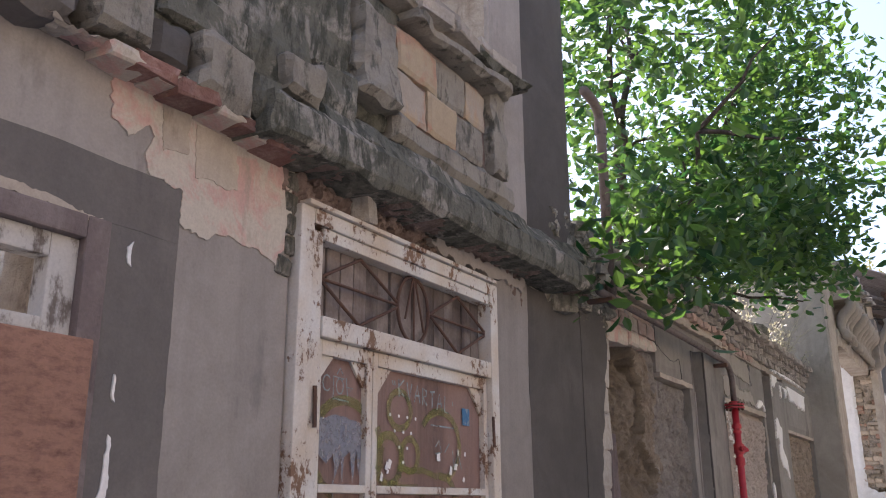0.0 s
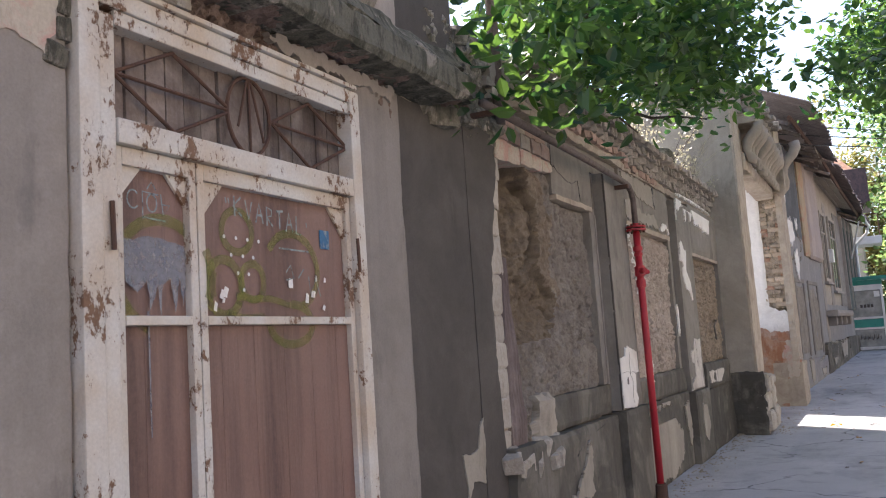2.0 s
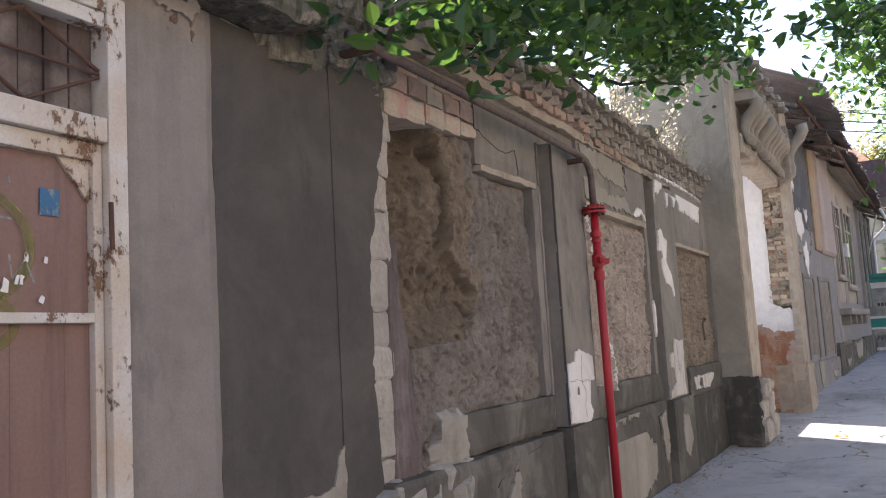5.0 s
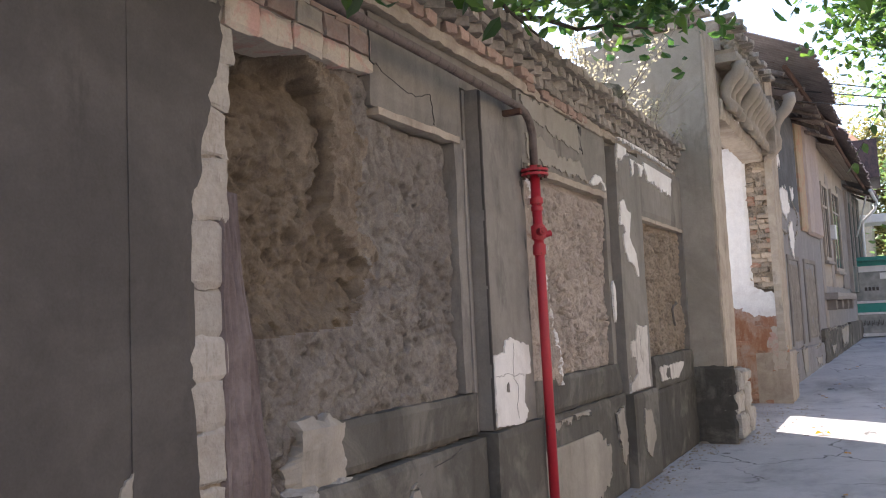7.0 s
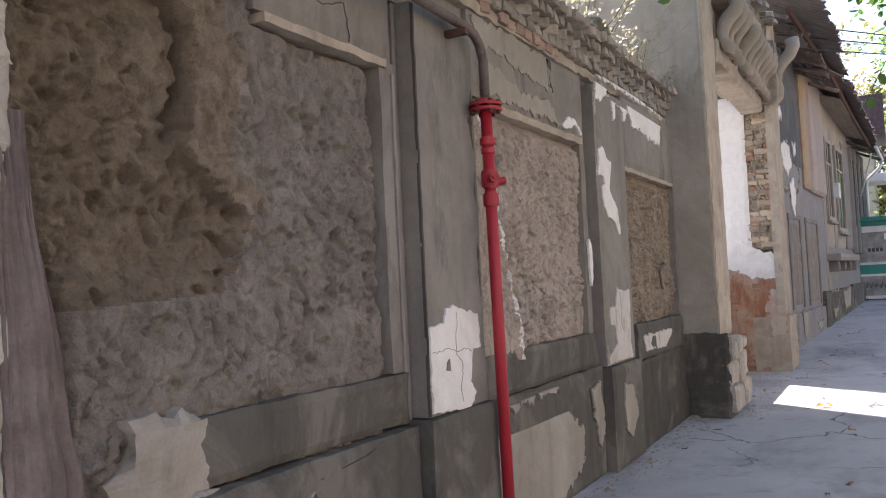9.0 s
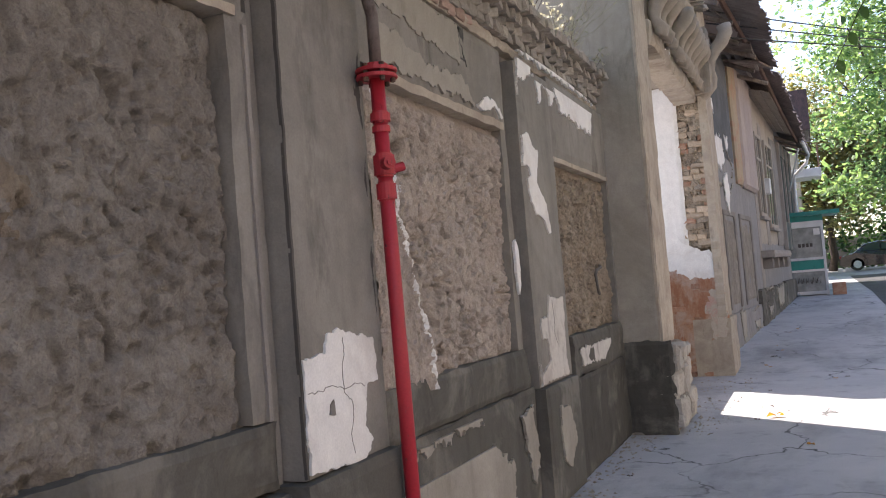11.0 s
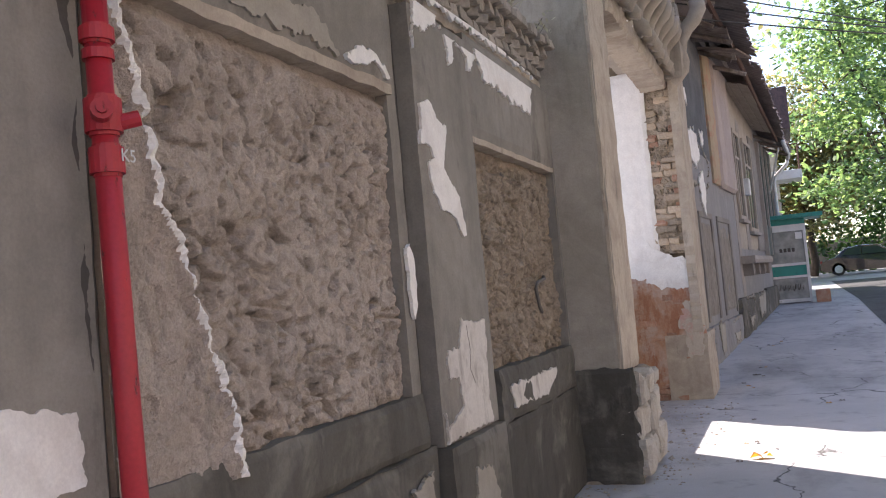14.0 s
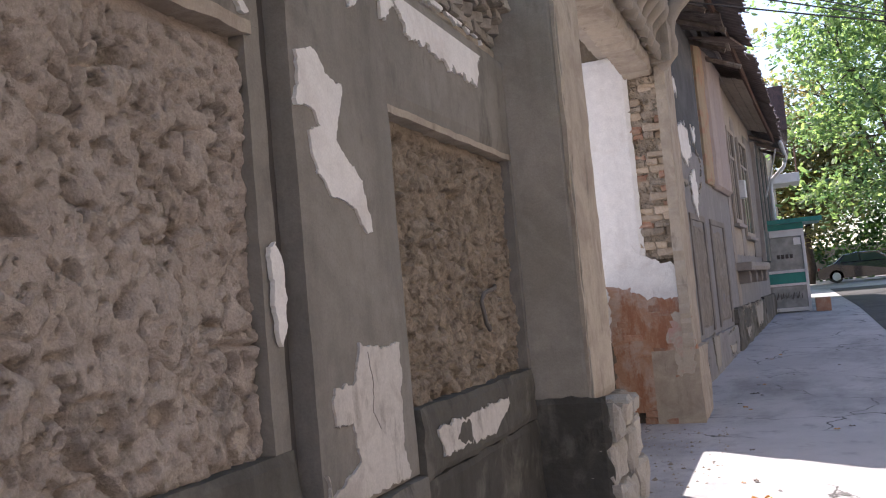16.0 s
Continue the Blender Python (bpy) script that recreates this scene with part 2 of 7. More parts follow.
def paving(name, base, alt, crack_scale, crack_w):
    m, nt, b, co = nodes_of(name)
    warp = nt.nodes.new("ShaderNodeTexNoise")
    warp.inputs["Scale"].default_value = 1.7
    warp.inputs["Detail"].default_value = 6
    nt.links.new(co, warp.inputs["Vector"])
    va = nt.nodes.new("ShaderNodeVectorMath")
    va.operation = "MULTIPLY_ADD"
    va.inputs[1].default_value = (0.9, 0.9, 0)
    nt.links.new(warp.outputs["Color"], va.inputs[0])
    nt.links.new(co, va.inputs[2])
    vo = nt.nodes.new("ShaderNodeTexVoronoi")
    vo.feature = "DISTANCE_TO_EDGE"
    vo.inputs["Scale"].default_value = crack_scale
    nt.links.new(va.outputs[0], vo.inputs["Vector"])
    gate = ramp(nt, noise_node(nt, co, 0.55, 3, 0.5), 0.46, 0.56)
    cr = ramp(nt, vo.outputs["Distance"], crack_w, 0.0)
    mul = nt.nodes.new("ShaderNodeMath")
    mul.operation = "MULTIPLY"
    nt.links.new(cr, mul.inputs[0])
    nt.links.new(gate, mul.inputs[1])
    col = mix(nt, ramp(nt, noise_node(nt, co, 0.9, 6, 0.65), 0.4, 0.65), base, alt)
    col = mix(nt, ramp(nt, noise_node(nt, co, 3.1, 6, 0.7), 0.55, 0.75), col, tuple(c * 0.6 for c in base))
    col = mix(nt, ramp(nt, noise_node(nt, co, 0.7, 7, 0.7, (1, 0.5, 1)), 0.5, 0.68), col, tuple(c * 0.62 for c in base))
    fine = noise_node(nt, co, 140, 3, 0.7)
    col = scaled(nt, col, fine, 0.72, 1.28)
    col = mix(nt, mul.outputs[0], col, (0.03, 0.028, 0.025))
    nt.links.new(col, b.inputs["Base Color"])
    b.inputs["Roughness"].default_value = 0.9
    h = nt.nodes.new("ShaderNodeMath")
    h.operation = "SUBTRACT"
    nt.links.new(fine, h.inputs[0])
    nt.links.new(mul.outputs[0], h.inputs[1])
    bump(nt, b, h.outputs[0], 0.5, 0.008)
    return m


PAVE = paving("cracked_pavement", (0.385, 0.383, 0.388), (0.455, 0.45, 0.45), 0.75, 0.012)
ROAD = paving("asphalt", (0.055, 0.055, 0.057), (0.085, 0.083, 0.082), 0.6, 0.008)


# ---- building helpers ----
def link(name, bm, mat, parent=None, smooth=False):
    me = bpy.data.meshes.new(name)
    bm.to_mesh(me)
    bm.free()
    me.materials.append(mat)
    if smooth:
        me.polygons.foreach_set("use_smooth", [True] * len(me.polygons))
    ob = new(name, me)
    ob.parent = parent
    return ob


def part(name, bm, mat, parent, label="", smooth=False):
    ob = link(name, bm, mat, parent, smooth)
    return tagged(ob, label) if label else ob


def box(bm, x0, x1, y0, y1, z0, z1, bev=0.0):
    r = bmesh.ops.create_cube(bm, size=1)
    vs = r["verts"]
    bmesh.ops.scale(bm, vec=(x1 - x0, y1 - y0, z1 - z0), verts=vs)
    bmesh.ops.translate(bm, vec=((x0 + x1) / 2, (y0 + y1) / 2, (z0 + z1) / 2), verts=vs)
    if bev:
        es = list({e for v in vs for e in v.link_edges})
        bmesh.ops.bevel(bm, geom=es, offset=bev, segments=2, affect="EDGES", profile=0.6)
    return vs


def boxes(*specs, bev=0.0):
    bm = bmesh.new()
    for s in specs:
        box(bm, *s, bev=bev)
    return bm


def tube(bm, pts, r, n=10, taper=1.0, caps=True):
    """A round bar along points; r at the start, r * taper at the end."""
    pts = [Vector(p) for p in pts]
    rings = []
    side = None
    for i, p in enumerate(pts):
        d = (pts[min(i + 1, len(pts) - 1)] - pts[max(i - 1, 0)]).normalized()
        if side is None:
            side = d.orthogonal().normalized()
        side = (side - d * side.dot(d)).normalized()
        up = d.cross(side)
        rr = r * (1 + (taper - 1) * i / max(1, len(pts) - 1))
        rings.append([bm.verts.new(p + (side * math.cos(a) + up * math.sin(a)) * rr) for a in (2 * math.pi * k / n for k in range(n))])
    for a, b in zip(rings, rings[1:]):
        for k in range(n):
            bm.faces.new((a[k], a[(k + 1) % n], b[(k + 1) % n], b[k]))
    if caps:
        bm.faces.new(rings[0][::-1])
        bm.faces.new(rings[-1])
    return bm


def fbm(x, y, z, s, octaves=4):
    return noise.fractal((x * s, y * s, z * s), 0.9, 2.1, octaves)


def slab(x0, x1, y0, y1, z0, z1, res=0.06, amp=0.004, wob=0.006, seed=0.0, round_=0.012, top=None, depth=None):
    """A wall block whose front (at x1) is uneven and whose arrises are worn. depth(y, z) is added to the front."""
    ny, nz = max(2, int((y1 - y0) / res) + 1), max(2, int((z1 - z0) / res) + 1)
    v, f = [], []
    ys = [y0 + (y1 - y0) * j / (ny - 1) for j in range(ny)]
    zs = [z0 + (z1 - z0) * k / (nz - 1) for k in range(nz)]
    ring = []
    for j, y in enumerate(ys):
        for k, z in enumerate(zs):
            edge_y = min(j, ny - 1 - j) == 0
            edge_z = min(k, nz - 1 - k) == 0
            yy = y + (fbm(y, z, seed, 9) * wob if edge_y else 0)
            zz = z + (fbm(y, z, seed + 7, 7) * wob if edge_z else 0)
            if top:
                zz = z0 + (zz - z0) * (top(yy) - z0) / (z1 - z0)
            xx = x1 + fbm(y, z, seed + 3, 3.0) * amp - (round_ if edge_y or edge_z else 0)
            if depth:
                xx += depth(yy, zz)
            v.append((xx, yy, zz))
    for j in range(ny - 1):
        for k in range(nz - 1):
            a = j * nz + k
            f.append((a, a + nz, a + nz + 1, a + 1))
    ring = [j * nz for j in range(ny)] + [(ny - 1) * nz + k for k in range(1, nz)] + [j * nz + nz - 1 for j in range(ny - 2, -1, -1)] + [k for k in range(nz - 2, 0, -1)]
    n0 = len(v)
    for i in ring:
        v.append((x0, v[i][1], v[i][2]))
    m = len(ring)
    for i in range(m):
        f.append((ring[(i + 1) % m], ring[i], n0 + i, n0 + (i + 1) % m))
    f.append(tuple(n0 + i for i in range(m)))
    me = bpy.data.meshes.new("slab")
    me.from_pydata(v, [], f)
    bm = bmesh.new()
    bm.from_mesh(me)
    bpy.data.meshes.remove(me)
    bmesh.ops.recalc_face_normals(bm, faces=bm.faces)
    return bm


def patch(outline, x, thick, jag=0.02, step=0.03, seed=0.0):
    """A skin of plaster on the wall with a ragged outline given by (y, z) corners; its front is at x."""
    pts = []
    n = len(outline)
    for i in range(n):
        a, b = Vector(outline[i]), Vector(outline[(i + 1) % n])
        k = max(1, int((b - a).length / step))
        for s in range(k):
            p = a + (b - a) * (s / k)
            q = Vector((noise.noise((p.x * 14, p.y * 14, seed)), noise.noise((p.x * 14, p.y * 14, seed + 5)))) + 0.55 * Vector((noise.noise((p.x * 45, p.y * 45, seed)), noise.noise((p.x * 45, p.y * 45, seed + 5)))) + 0.3 * Vector((noise.noise((p.x * 120, p.y * 120, seed)), noise.noise((p.x * 120, p.y * 120, seed + 5))))
            pts.append(p + q * jag)
    bm = bmesh.new()
    vs = [bm.verts.new((x, p.x, p.y)) for p in pts]
    es = [bm.edges.new((vs[i], vs[(i + 1) % len(vs)])) for i in range(len(vs))]
    r = bmesh.ops.triangle_fill(bm, use_beauty=True, edges=es)
    fs = [g for g in r["geom"] if isinstance(g, bmesh.types.BMFace)] or list(bm.faces)
    ex = bmesh.ops.extrude_face_region(bm, geom=fs)
    bmesh.ops.translate(bm, vec=(-thick, 0, 0), verts=[g for g in ex["geom"] if isinstance(g, bmesh.types.BMVert)])
    bmesh.ops.recalc_face_normals(bm, faces=bm.faces)
    return bm


def ease(v):
    v = max(0.0, min(1.0, v))
    return v * v * (3 - 2 * v)


def lumps(y, z, seed, s1=7.0, s2=17.0, pits=2.2):
    """Height of hand-thrown mud: shallow clods that overlap, with crevices under some of them."""
    wy, wz = 0.045 * noise.noise((y * 4, z * 4, seed + 9)), 0.045 * noise.noise((y * 4, z * 4, seed + 19))
    base = fbm(y + wy, z + wz, seed, 2.6, 3)
    zz = z + wz + 0.03 * base
    d = noise.voronoi(((y + wy) * s1, zz * s1 * 0.85, seed))[0]
    d2 = noise.voronoi(((y + wy) * s2, zz * s2 * 0.85, seed + 4))[0]
    gate = max(0.0, min(1.0, (noise.noise((y * 3.3, z * 3.3, seed + 44)) + 0.12) * 3))
    gate2 = max(0.0, min(1.0, (noise.noise((y * 6, z * 6, seed + 54)) - 0.05) * 4))
    crevice = gate * max(0.0, 1 - (d[1] - d[0]) / 0.10) + 0.45 * gate2 * max(0.0, 1 - (d2[1] - d2[0]) / 0.13)
    pit = ease((noise.noise((y * 14 + z * 4, z * 10, seed + 20)) - 0.30) / 0.09) + 0.5 * ease((noise.noise((y * 31 + z * 7, z * 24, seed + 30)) - 0.30) / 0.09)
    ridge = abs(fbm(y + wy, z * 0.8, seed + 61, 6.5, 3))
    rough = 0.7 + 0.4 * ease((noise.noise((y * 2.3, z * 2.3, seed + 71)) + 0.22) / 0.45)
    return 0.36 * base + 0.20 * (0.45 - d[0]) + rough * (0.12 * (0.4 - d2[0]) - 0.22 * max(0.0, 0.16 - ridge) / 0.16 + 0.22 * fbm(y, z, seed + 2, 15, 3) - pits * (0.12 * crevice + 0.26 * pit)) + 0.10 * fbm(y, z, seed + 6, 40, 2)


def rough_sheet(x, y0, y1, z0, z1, amp, seed, res=0.0105, shape=None, s1=9.0, s2=23.0, border=0.0, pits=2.2, calm=None):
    """Lumpy mud face between the given edges, with a back so that it is a body."""
    ny, nz = int((y1 - y0) / res) + 1, int((z1 - z0) / res) + 1
    v, f = [], []
    for j in range(ny):
        y = y0 + (y1 - y0) * j / (ny - 1)
        for k in range(nz):
            z = z0 + (z1 - z0) * k / (nz - 1)
            d = amp * lumps(y, z, seed, s1, s2, pits) * (calm(y, z) if calm else 1.0)
            if shape:
                d += shape(y, z)
            if border:
                m_ = min(y - y0, y1 - y, z - z0, z1 - z) - 0.03 * noise.noise((y * 8, z * 8, seed)) - 0.02
                d = d * max(0.2, min(1.0, m_ / 0.06)) - border * max(0.0, 1 - max(0.0, m_) / 0.06)
            v.append((x + d, y, z))
    for j in range(ny - 1):
        for k in range(nz - 1):
            a = j * nz + k
            f.append((a, a + nz, a + nz + 1, a + 1))
    me = bpy.data.meshes.new("rough")
    me.from_pydata(v, [], f)
    bm = bmesh.new()
    bm.from_mesh(me)
    bpy.data.meshes.remove(me)
    return bm


def worn_block(sx, sy, sz, seed, chip=0.12, bev=0.13):
    """A brick or stone about its centre, corners knocked about."""
    bm = bmesh.new()
    box(bm, -sx / 2, sx / 2, -sy / 2, sy / 2, -sz / 2, sz / 2)
    bmesh.ops.bevel(bm, geom=list(bm.edges), offset=min(sx, sy, sz) * bev, segments=1, affect="EDGES")
    rnd = random.Random(seed)
    for vv in bm.verts:
        vv.co += Vector((rnd.uniform(-1, 1), rnd.uniform(-1, 1), rnd.uniform(-1, 1))) * min(sx, sy, sz) * chip
    me = bpy.data.meshes.new("piece")
    bm.to_mesh(me)
    bm.free()
    return me


def place(name, me, mat, parent, m):
    if not me.materials:
        me.materials.append(mat)
    ob = new(name, me)
    ob.parent = parent
    ob.matrix_basis = m
    return ob


def ground_z(y):
    """The street is level, then climbs a little past the gate."""
    if y < 17:
        return 0.0
    if y < 31:
        t = (y - 17) / 14
        return 0.5 * t
    return min(0.5 + (y - 31) * 0.0105, 0.78)


# ---- ground ----
def sheet(x_at, ys, lift=0.0):
    bm = bmesh.new()
    rows = [[bm.verts.new((x, y, ground_z(y) + lift)) for x in x_at] for y in ys]
    for a, b in zip(rows, rows[1:]):
        for i in range(len(x_at) - 1):
            bm.faces.new((a[i], a[i + 1], b[i + 1], b[i]))
    return bm


YS = [-200, -60, -20] + [-10 + 1.0 * i for i in range(91)] + [120, 200, 400, 900]
ground = tagged(link("ground", sheet([-400, -60, -12, -6, -2, 0, 1.1, 3, 6, 12, 60, 400], YS), PAVE), "grey cracked concrete pavement and open ground", "ground", kind="structure")
road = tagged(link("road", sheet([1.05, 2, 3.5, 6.0], [y for y in YS if -20 <= y <= 47], 0.006), ROAD), "dark patched asphalt lane beside the pavement", "road", kind="structure")
XA = -2.1   # front of the old house
XF = -2.08  # front of the yard wall

# ---- the old house with the iron door ----
house = link("wall_house", boxes(
    (-2.55, XA - 0.03, -5.0, 0.3, 0, 2.7), (-2.55, XA - 0.03, 0.3, 1.53, 0, 0.95), (-2.55, XA - 0.03, 0.3, 1.53, 2.31, 2.7),
    (-2.55, XA - 0.03, 1.53, 2.36, 0, 2.7), (-2.55, XA - 0.03, 2.36, 3.95, 2.66, 2.7), (-2.55, XA - 0.03, 3.95, 5.42, 0, 2.7),
    (-2.55, XA - 0.03, -5.0, 3.02, 2.7, 6.6), (-2.55, XA - 0.03, 3.02, 3.98, 2.7, 3.8), (-2.55, XA - 0.03, 3.02, 3.98, 5.6, 6.6), (-2.55, XA - 0.03, 3.98, 5.1, 2.7, 6.6),
    (-9.0, -8.6, -5.0, 5.1, 0, 3.1), (-8.6, -2.55, -5.0, -4.6, 0, 5.2), (-8.6, -2.55, 4.7, 5.1, 0, 4.1)), MORTAR)
tagged(house, "decayed grey rendered street wall of a ruined house", "wall", kind="structure")
part("render_coat", slab(XA - 0.03, XA, -5.0, 0.3, 0, 2.78, 0.08, 0.003, seed=1), GREY_D, house, "smooth dark grey cement render")
part("render_coat", slab(XA - 0.03, XA, 0.3, 1.53, 0, 0.95, 0.08, 0.003, seed=2), GREY_D, house)
part("render_coat", slab(XA - 0.03, XA, 0.3, 1.83, 2.31, 2.50, 0.05, 0.003, seed=3, round_=0.001), GREY_D, house)
part("render_coat", slab(XA - 0.03, XA - 0.003, 0.3, 1.83, 2.50, 2.80, 0.05, 0.003, seed=3, round_=0.001), GREY_L, house, "pale older render")
part("render_coat", slab(XA - 0.03, XA, 1.53, 1.83, 0, 2.309, 0.05, 0.003, seed=3, round_=0.001), GREY_D, house)
part("render_coat", slab(XA - 0.03, XA - 0.003, 1.83, 2.36, 0, 2.80, 0.05, 0.003, seed=41, round_=0.003), GREY_L, house, "pale grey render, worn at the edge")
part("render_coat", slab(XA - 0.03, XA + 0.015, 3.95, 4.38, 0, 2.72, 0.05, 0.005, seed=5, round_=0.02), PALEGREY, house, "pale grey rendered pier beside the door")
part("render_coat", slab(XA - 0.03, XA + 0.004, 4.38, 5.42, 0, 2.72, 0.05, 0.004, seed=6), DUSK, house, "dark grey render")
part("render_coat", slab(XA - 0.03, XA, -5.0, 2.5, 2.78, 6.6, 0.1, 0.01, seed=7), GREY_D, house, "sooty dark upper render")
part("render_coat", slab(XA - 0.03, XA - 0.002, 2.5, 3.02, 3.0, 6.6, 0.08, 0.01, seed=8), GREY_D, house)
part("render_coat", slab(XA - 0.03, XA + 0.012, 3.98, 4.4, 3.0, 6.6, 0.08, 0.006, seed=9), GREY_L, house, "pale upper pilaster")
part("render_coat", slab(XA - 0.03, XA, 4.4, 5.1, 3.0, 6.6, 0.08, 0.006, seed=10), DUSK, house)
# string course above the door: whole to the right, broken back to brick and plaster to the left
MOSSY = weathered("mossy_concrete", (0.15, 0.145, 0.115), (0.31, 0.285, 0.24), (0.075, 0.078, 0.06), alt_at=(0.52, 0.60), stain_at=(0.47, 0.58), scale=5.5, grain=45, relief=0.9, dist=0.02, streak=0.35)
BLEACHED = weathered("bleached_plaster", (0.285, 0.26, 0.215), (0.225, 0.205, 0.17), (0.11, 0.105, 0.085), alt_at=(0.48, 0.6), stain_at=(0.54, 0.64), scale=5.0, relief=0.6, dist=0.015, streak=0.2)
part("upper_masonry", slab(-2.2, -2.03, 0.9, 2.62, 2.93, 3.62, 0.035, 0.03, 0.03, seed=110, round_=0.02), MOSSY, house, "sooty weathered upper masonry")
part("upper_masonry", slab(-2.2, -2.055, 2.62, 3.0, 3.10, 3.72, 0.03, 0.025, 0.03, seed=111, round_=0.02), MOSSY, house)
part("string_course", slab(-2.2, -1.97, 0.2, 1.32, 2.80, 3.0, 0.03, 0.04, 0.04, seed=112, round_=0.04), GREY_D, house, "sooty plastered string course")
for k, (y0, y1, z0, z1, xo, mat) in enumerate(((1.34, 1.56, 2.84, 3.04, -1.95, BLEACHED), (1.57, 1.73, 2.83, 2.98, -1.985, DUSK), (1.74, 1.97, 2.80, 2.99, -1.94, BLEACHED), (1.98, 2.12, 2.80, 2.97, -1.96, MOSSY), (1.60, 1.98, 3.0, 3.15, -1.99, MOSSY), (2.14, 2.36, 2.97, 3.12, -1.955, BLEACHED), (2.37, 2.60, 2.98, 3.2, -1.985, MOSSY), (1.30, 1.58, 3.06, 3.26, -2.0, BLEACHED))):
    part("course_stone", slab(-2.2, xo, y0, y1, z0, z1, 0.02, 0.03, 0.04, seed=113 + k, round_=0.025), mat, house, "" if k else "broken stone of the string course")
bm = rough_sheet(0.0, 1.0, 1.75, -2.12, -1.99, 0.045, 31.0, 0.014)
bm.transform(Matrix(((0, 0, 1, 0), (0, 1, 0, 0), (-1, 0, 0, 2.80), (0, 0, 0, 1))))
part("broken_soffit", bm, PINK, house, "pink broken plaster underside")
REDSOFT = weathered("soot_red_brick", (0.235, 0.125, 0.10), (0.33, 0.22, 0.185), (0.12, 0.085, 0.075), scale=9, grain=45, relief=0.8, dist=0.012, streak=0.0, piece=0.2)
soffit_bricks = [worn_block(0.20, 0.20, 0.06, 130 + k, 0.2, 0.2) for k in range(5)]
for k, me in enumerate(soffit_bricks):
    me.materials.append(REDSOFT if k % 2 else PINK)
q = random.Random(41)
for k in range(9):
    y = 1.50 + 0.085 * k
    place("brick", soffit_bricks[k % 5], BRICK, house, pose(-2.06 + q.uniform(-0.015, 0.012), y, 2.80 - 0.006 * k + q.uniform(-0.006, 0.006), q.uniform(-2, 2), q.uniform(-4, 2), q.uniform(-5, 5)) @ Matrix.Diagonal((0.9, q.uniform(0.5, 0.95), q.uniform(0.6, 0.95), 1)))
bm = rough_sheet(0.0, 2.05, 4.9, -2.12, -1.93, 0.05, 32.0, 0.016)
bm.transform(Matrix(((0, 0, 1, 0), (0, 1, 0, 0), (-1, 0, 0, 2.735), (0, 0, 0, 1))))
part("broken_soffit", bm, SOFFIT, house, "crumbled dark red soffit")
part("concrete_beam", slab(-2.2, -1.885, 2.02, 4.86, 2.735, 2.90, 0.025, 0.02, 0.02, seed=11, round_=0.02), MOSSY, house, "mossy weathered concrete string course")
part("beam_ledge", slab(-2.2, -1.925, 2.35, 4.84, 2.902, 3.06, 0.025, 0.035, 0.03, seed=12, round_=0.03, depth=lambda y, z: -0.55 * (z - 2.902) - 0.05 * max(0.0, noise.noise((y * 6, z * 6, 3)))), MOSSY, house, "crumbling upper ledge of the course")
part("beam_upstand", slab(-2.2, -2.0, 2.9, 4.1, 3.062, 3.20, 0.025, 0.03, 0.03, seed=17, round_=0.03), BLEACHED, house)
# apron under the upper window, built of plastered blocks
for row in range(2):
    for k in range(3):
        y0 = 2.93 + 0.28 * k + (0.09 if row else 0) - (0.09 if row and k == 0 else 0)
        y1 = min(3.80, 2.93 + 0.28 * (k + 1) + (0.09 if row else 0)) - 0.008
        part("apron_block", slab(-2.2, -2.025 + 0.012 * noise.noise((k * 3.1, row * 2.7, 1)), y0, y1, 3.21 + 0.215 * row, 3.418 + 0.215 * row, 0.02, 0.014, 0.012, seed=140 + 3 * row + k, round_=0.01), (APRON, OCHRE, BLEACHED, OCHRE, BLEACHED, APRON)[3 * row + k], house, "" if row or k else "ochre and orange stained block")
part("apron_pier", slab(-2.2, -1.97, 2.60, 2.91, 3.16, 3.60, 0.025, 0.04, 0.04, seed=14, round_=0.03), BLEACHED, house, "broken pier beside the apron")
part("apron_pier", slab(-2.2, -1.99, 3.81, 3.97, 3.20, 3.70, 0.025, 0.03, 0.03, seed=15), BLEACHED, house)
part("apron_core", boxes((-2.2, -2.05, 2.9, 3.85, 3.19, 3.66)), SOFFIT, house)
part("broken_sill", slab(-2.4, -1.93, 2.98, 3.93, 3.66, 3.74, 0.02, 0.05, 0.04, seed=16, round_=0.03), BLEACHED, house, "crumbling window sill")
part("broken_sill", slab(-2.4, -1.89, 3.55, 4.08, 3.745, 3.80, 0.02, 0.04, 0.04, seed=18, round_=0.03), MOSSY, house)
# ragged dark wall between door head and beam
part("broken_masonry", rough_sheet(-2.09, 2.2, 4.3, 2.56, 2.8, 0.10, 3.0, 0.014), SOFFIT, house, "crumbled reddish masonry")

# ---- yard wall ----
fence = link("wall_yard", boxes((-2.75, -2.6, 5.42, 6.72, 0, 2.95), (-2.6, -2.3, 5.42, 5.60, 0, 2.95), (-2.6, -2.3, 5.60, 6.72, 0, 0.76), (-2.6, -2.3, 5.60, 6.72, 2.66, 2.95), (-2.55, -2.3, 6.72, 13.08, 0, 2.95)), MORTAR)
tagged(fence, "decayed yard wall with rubble panels and rendered pilasters", "wall", kind="structure")


def fp(name, x1, y0, y1, z0, z1, mat, label="", **k):
    return part(name, slab(-2.3, x1, y0, y1, z0, z1, **k), mat, fence, label)


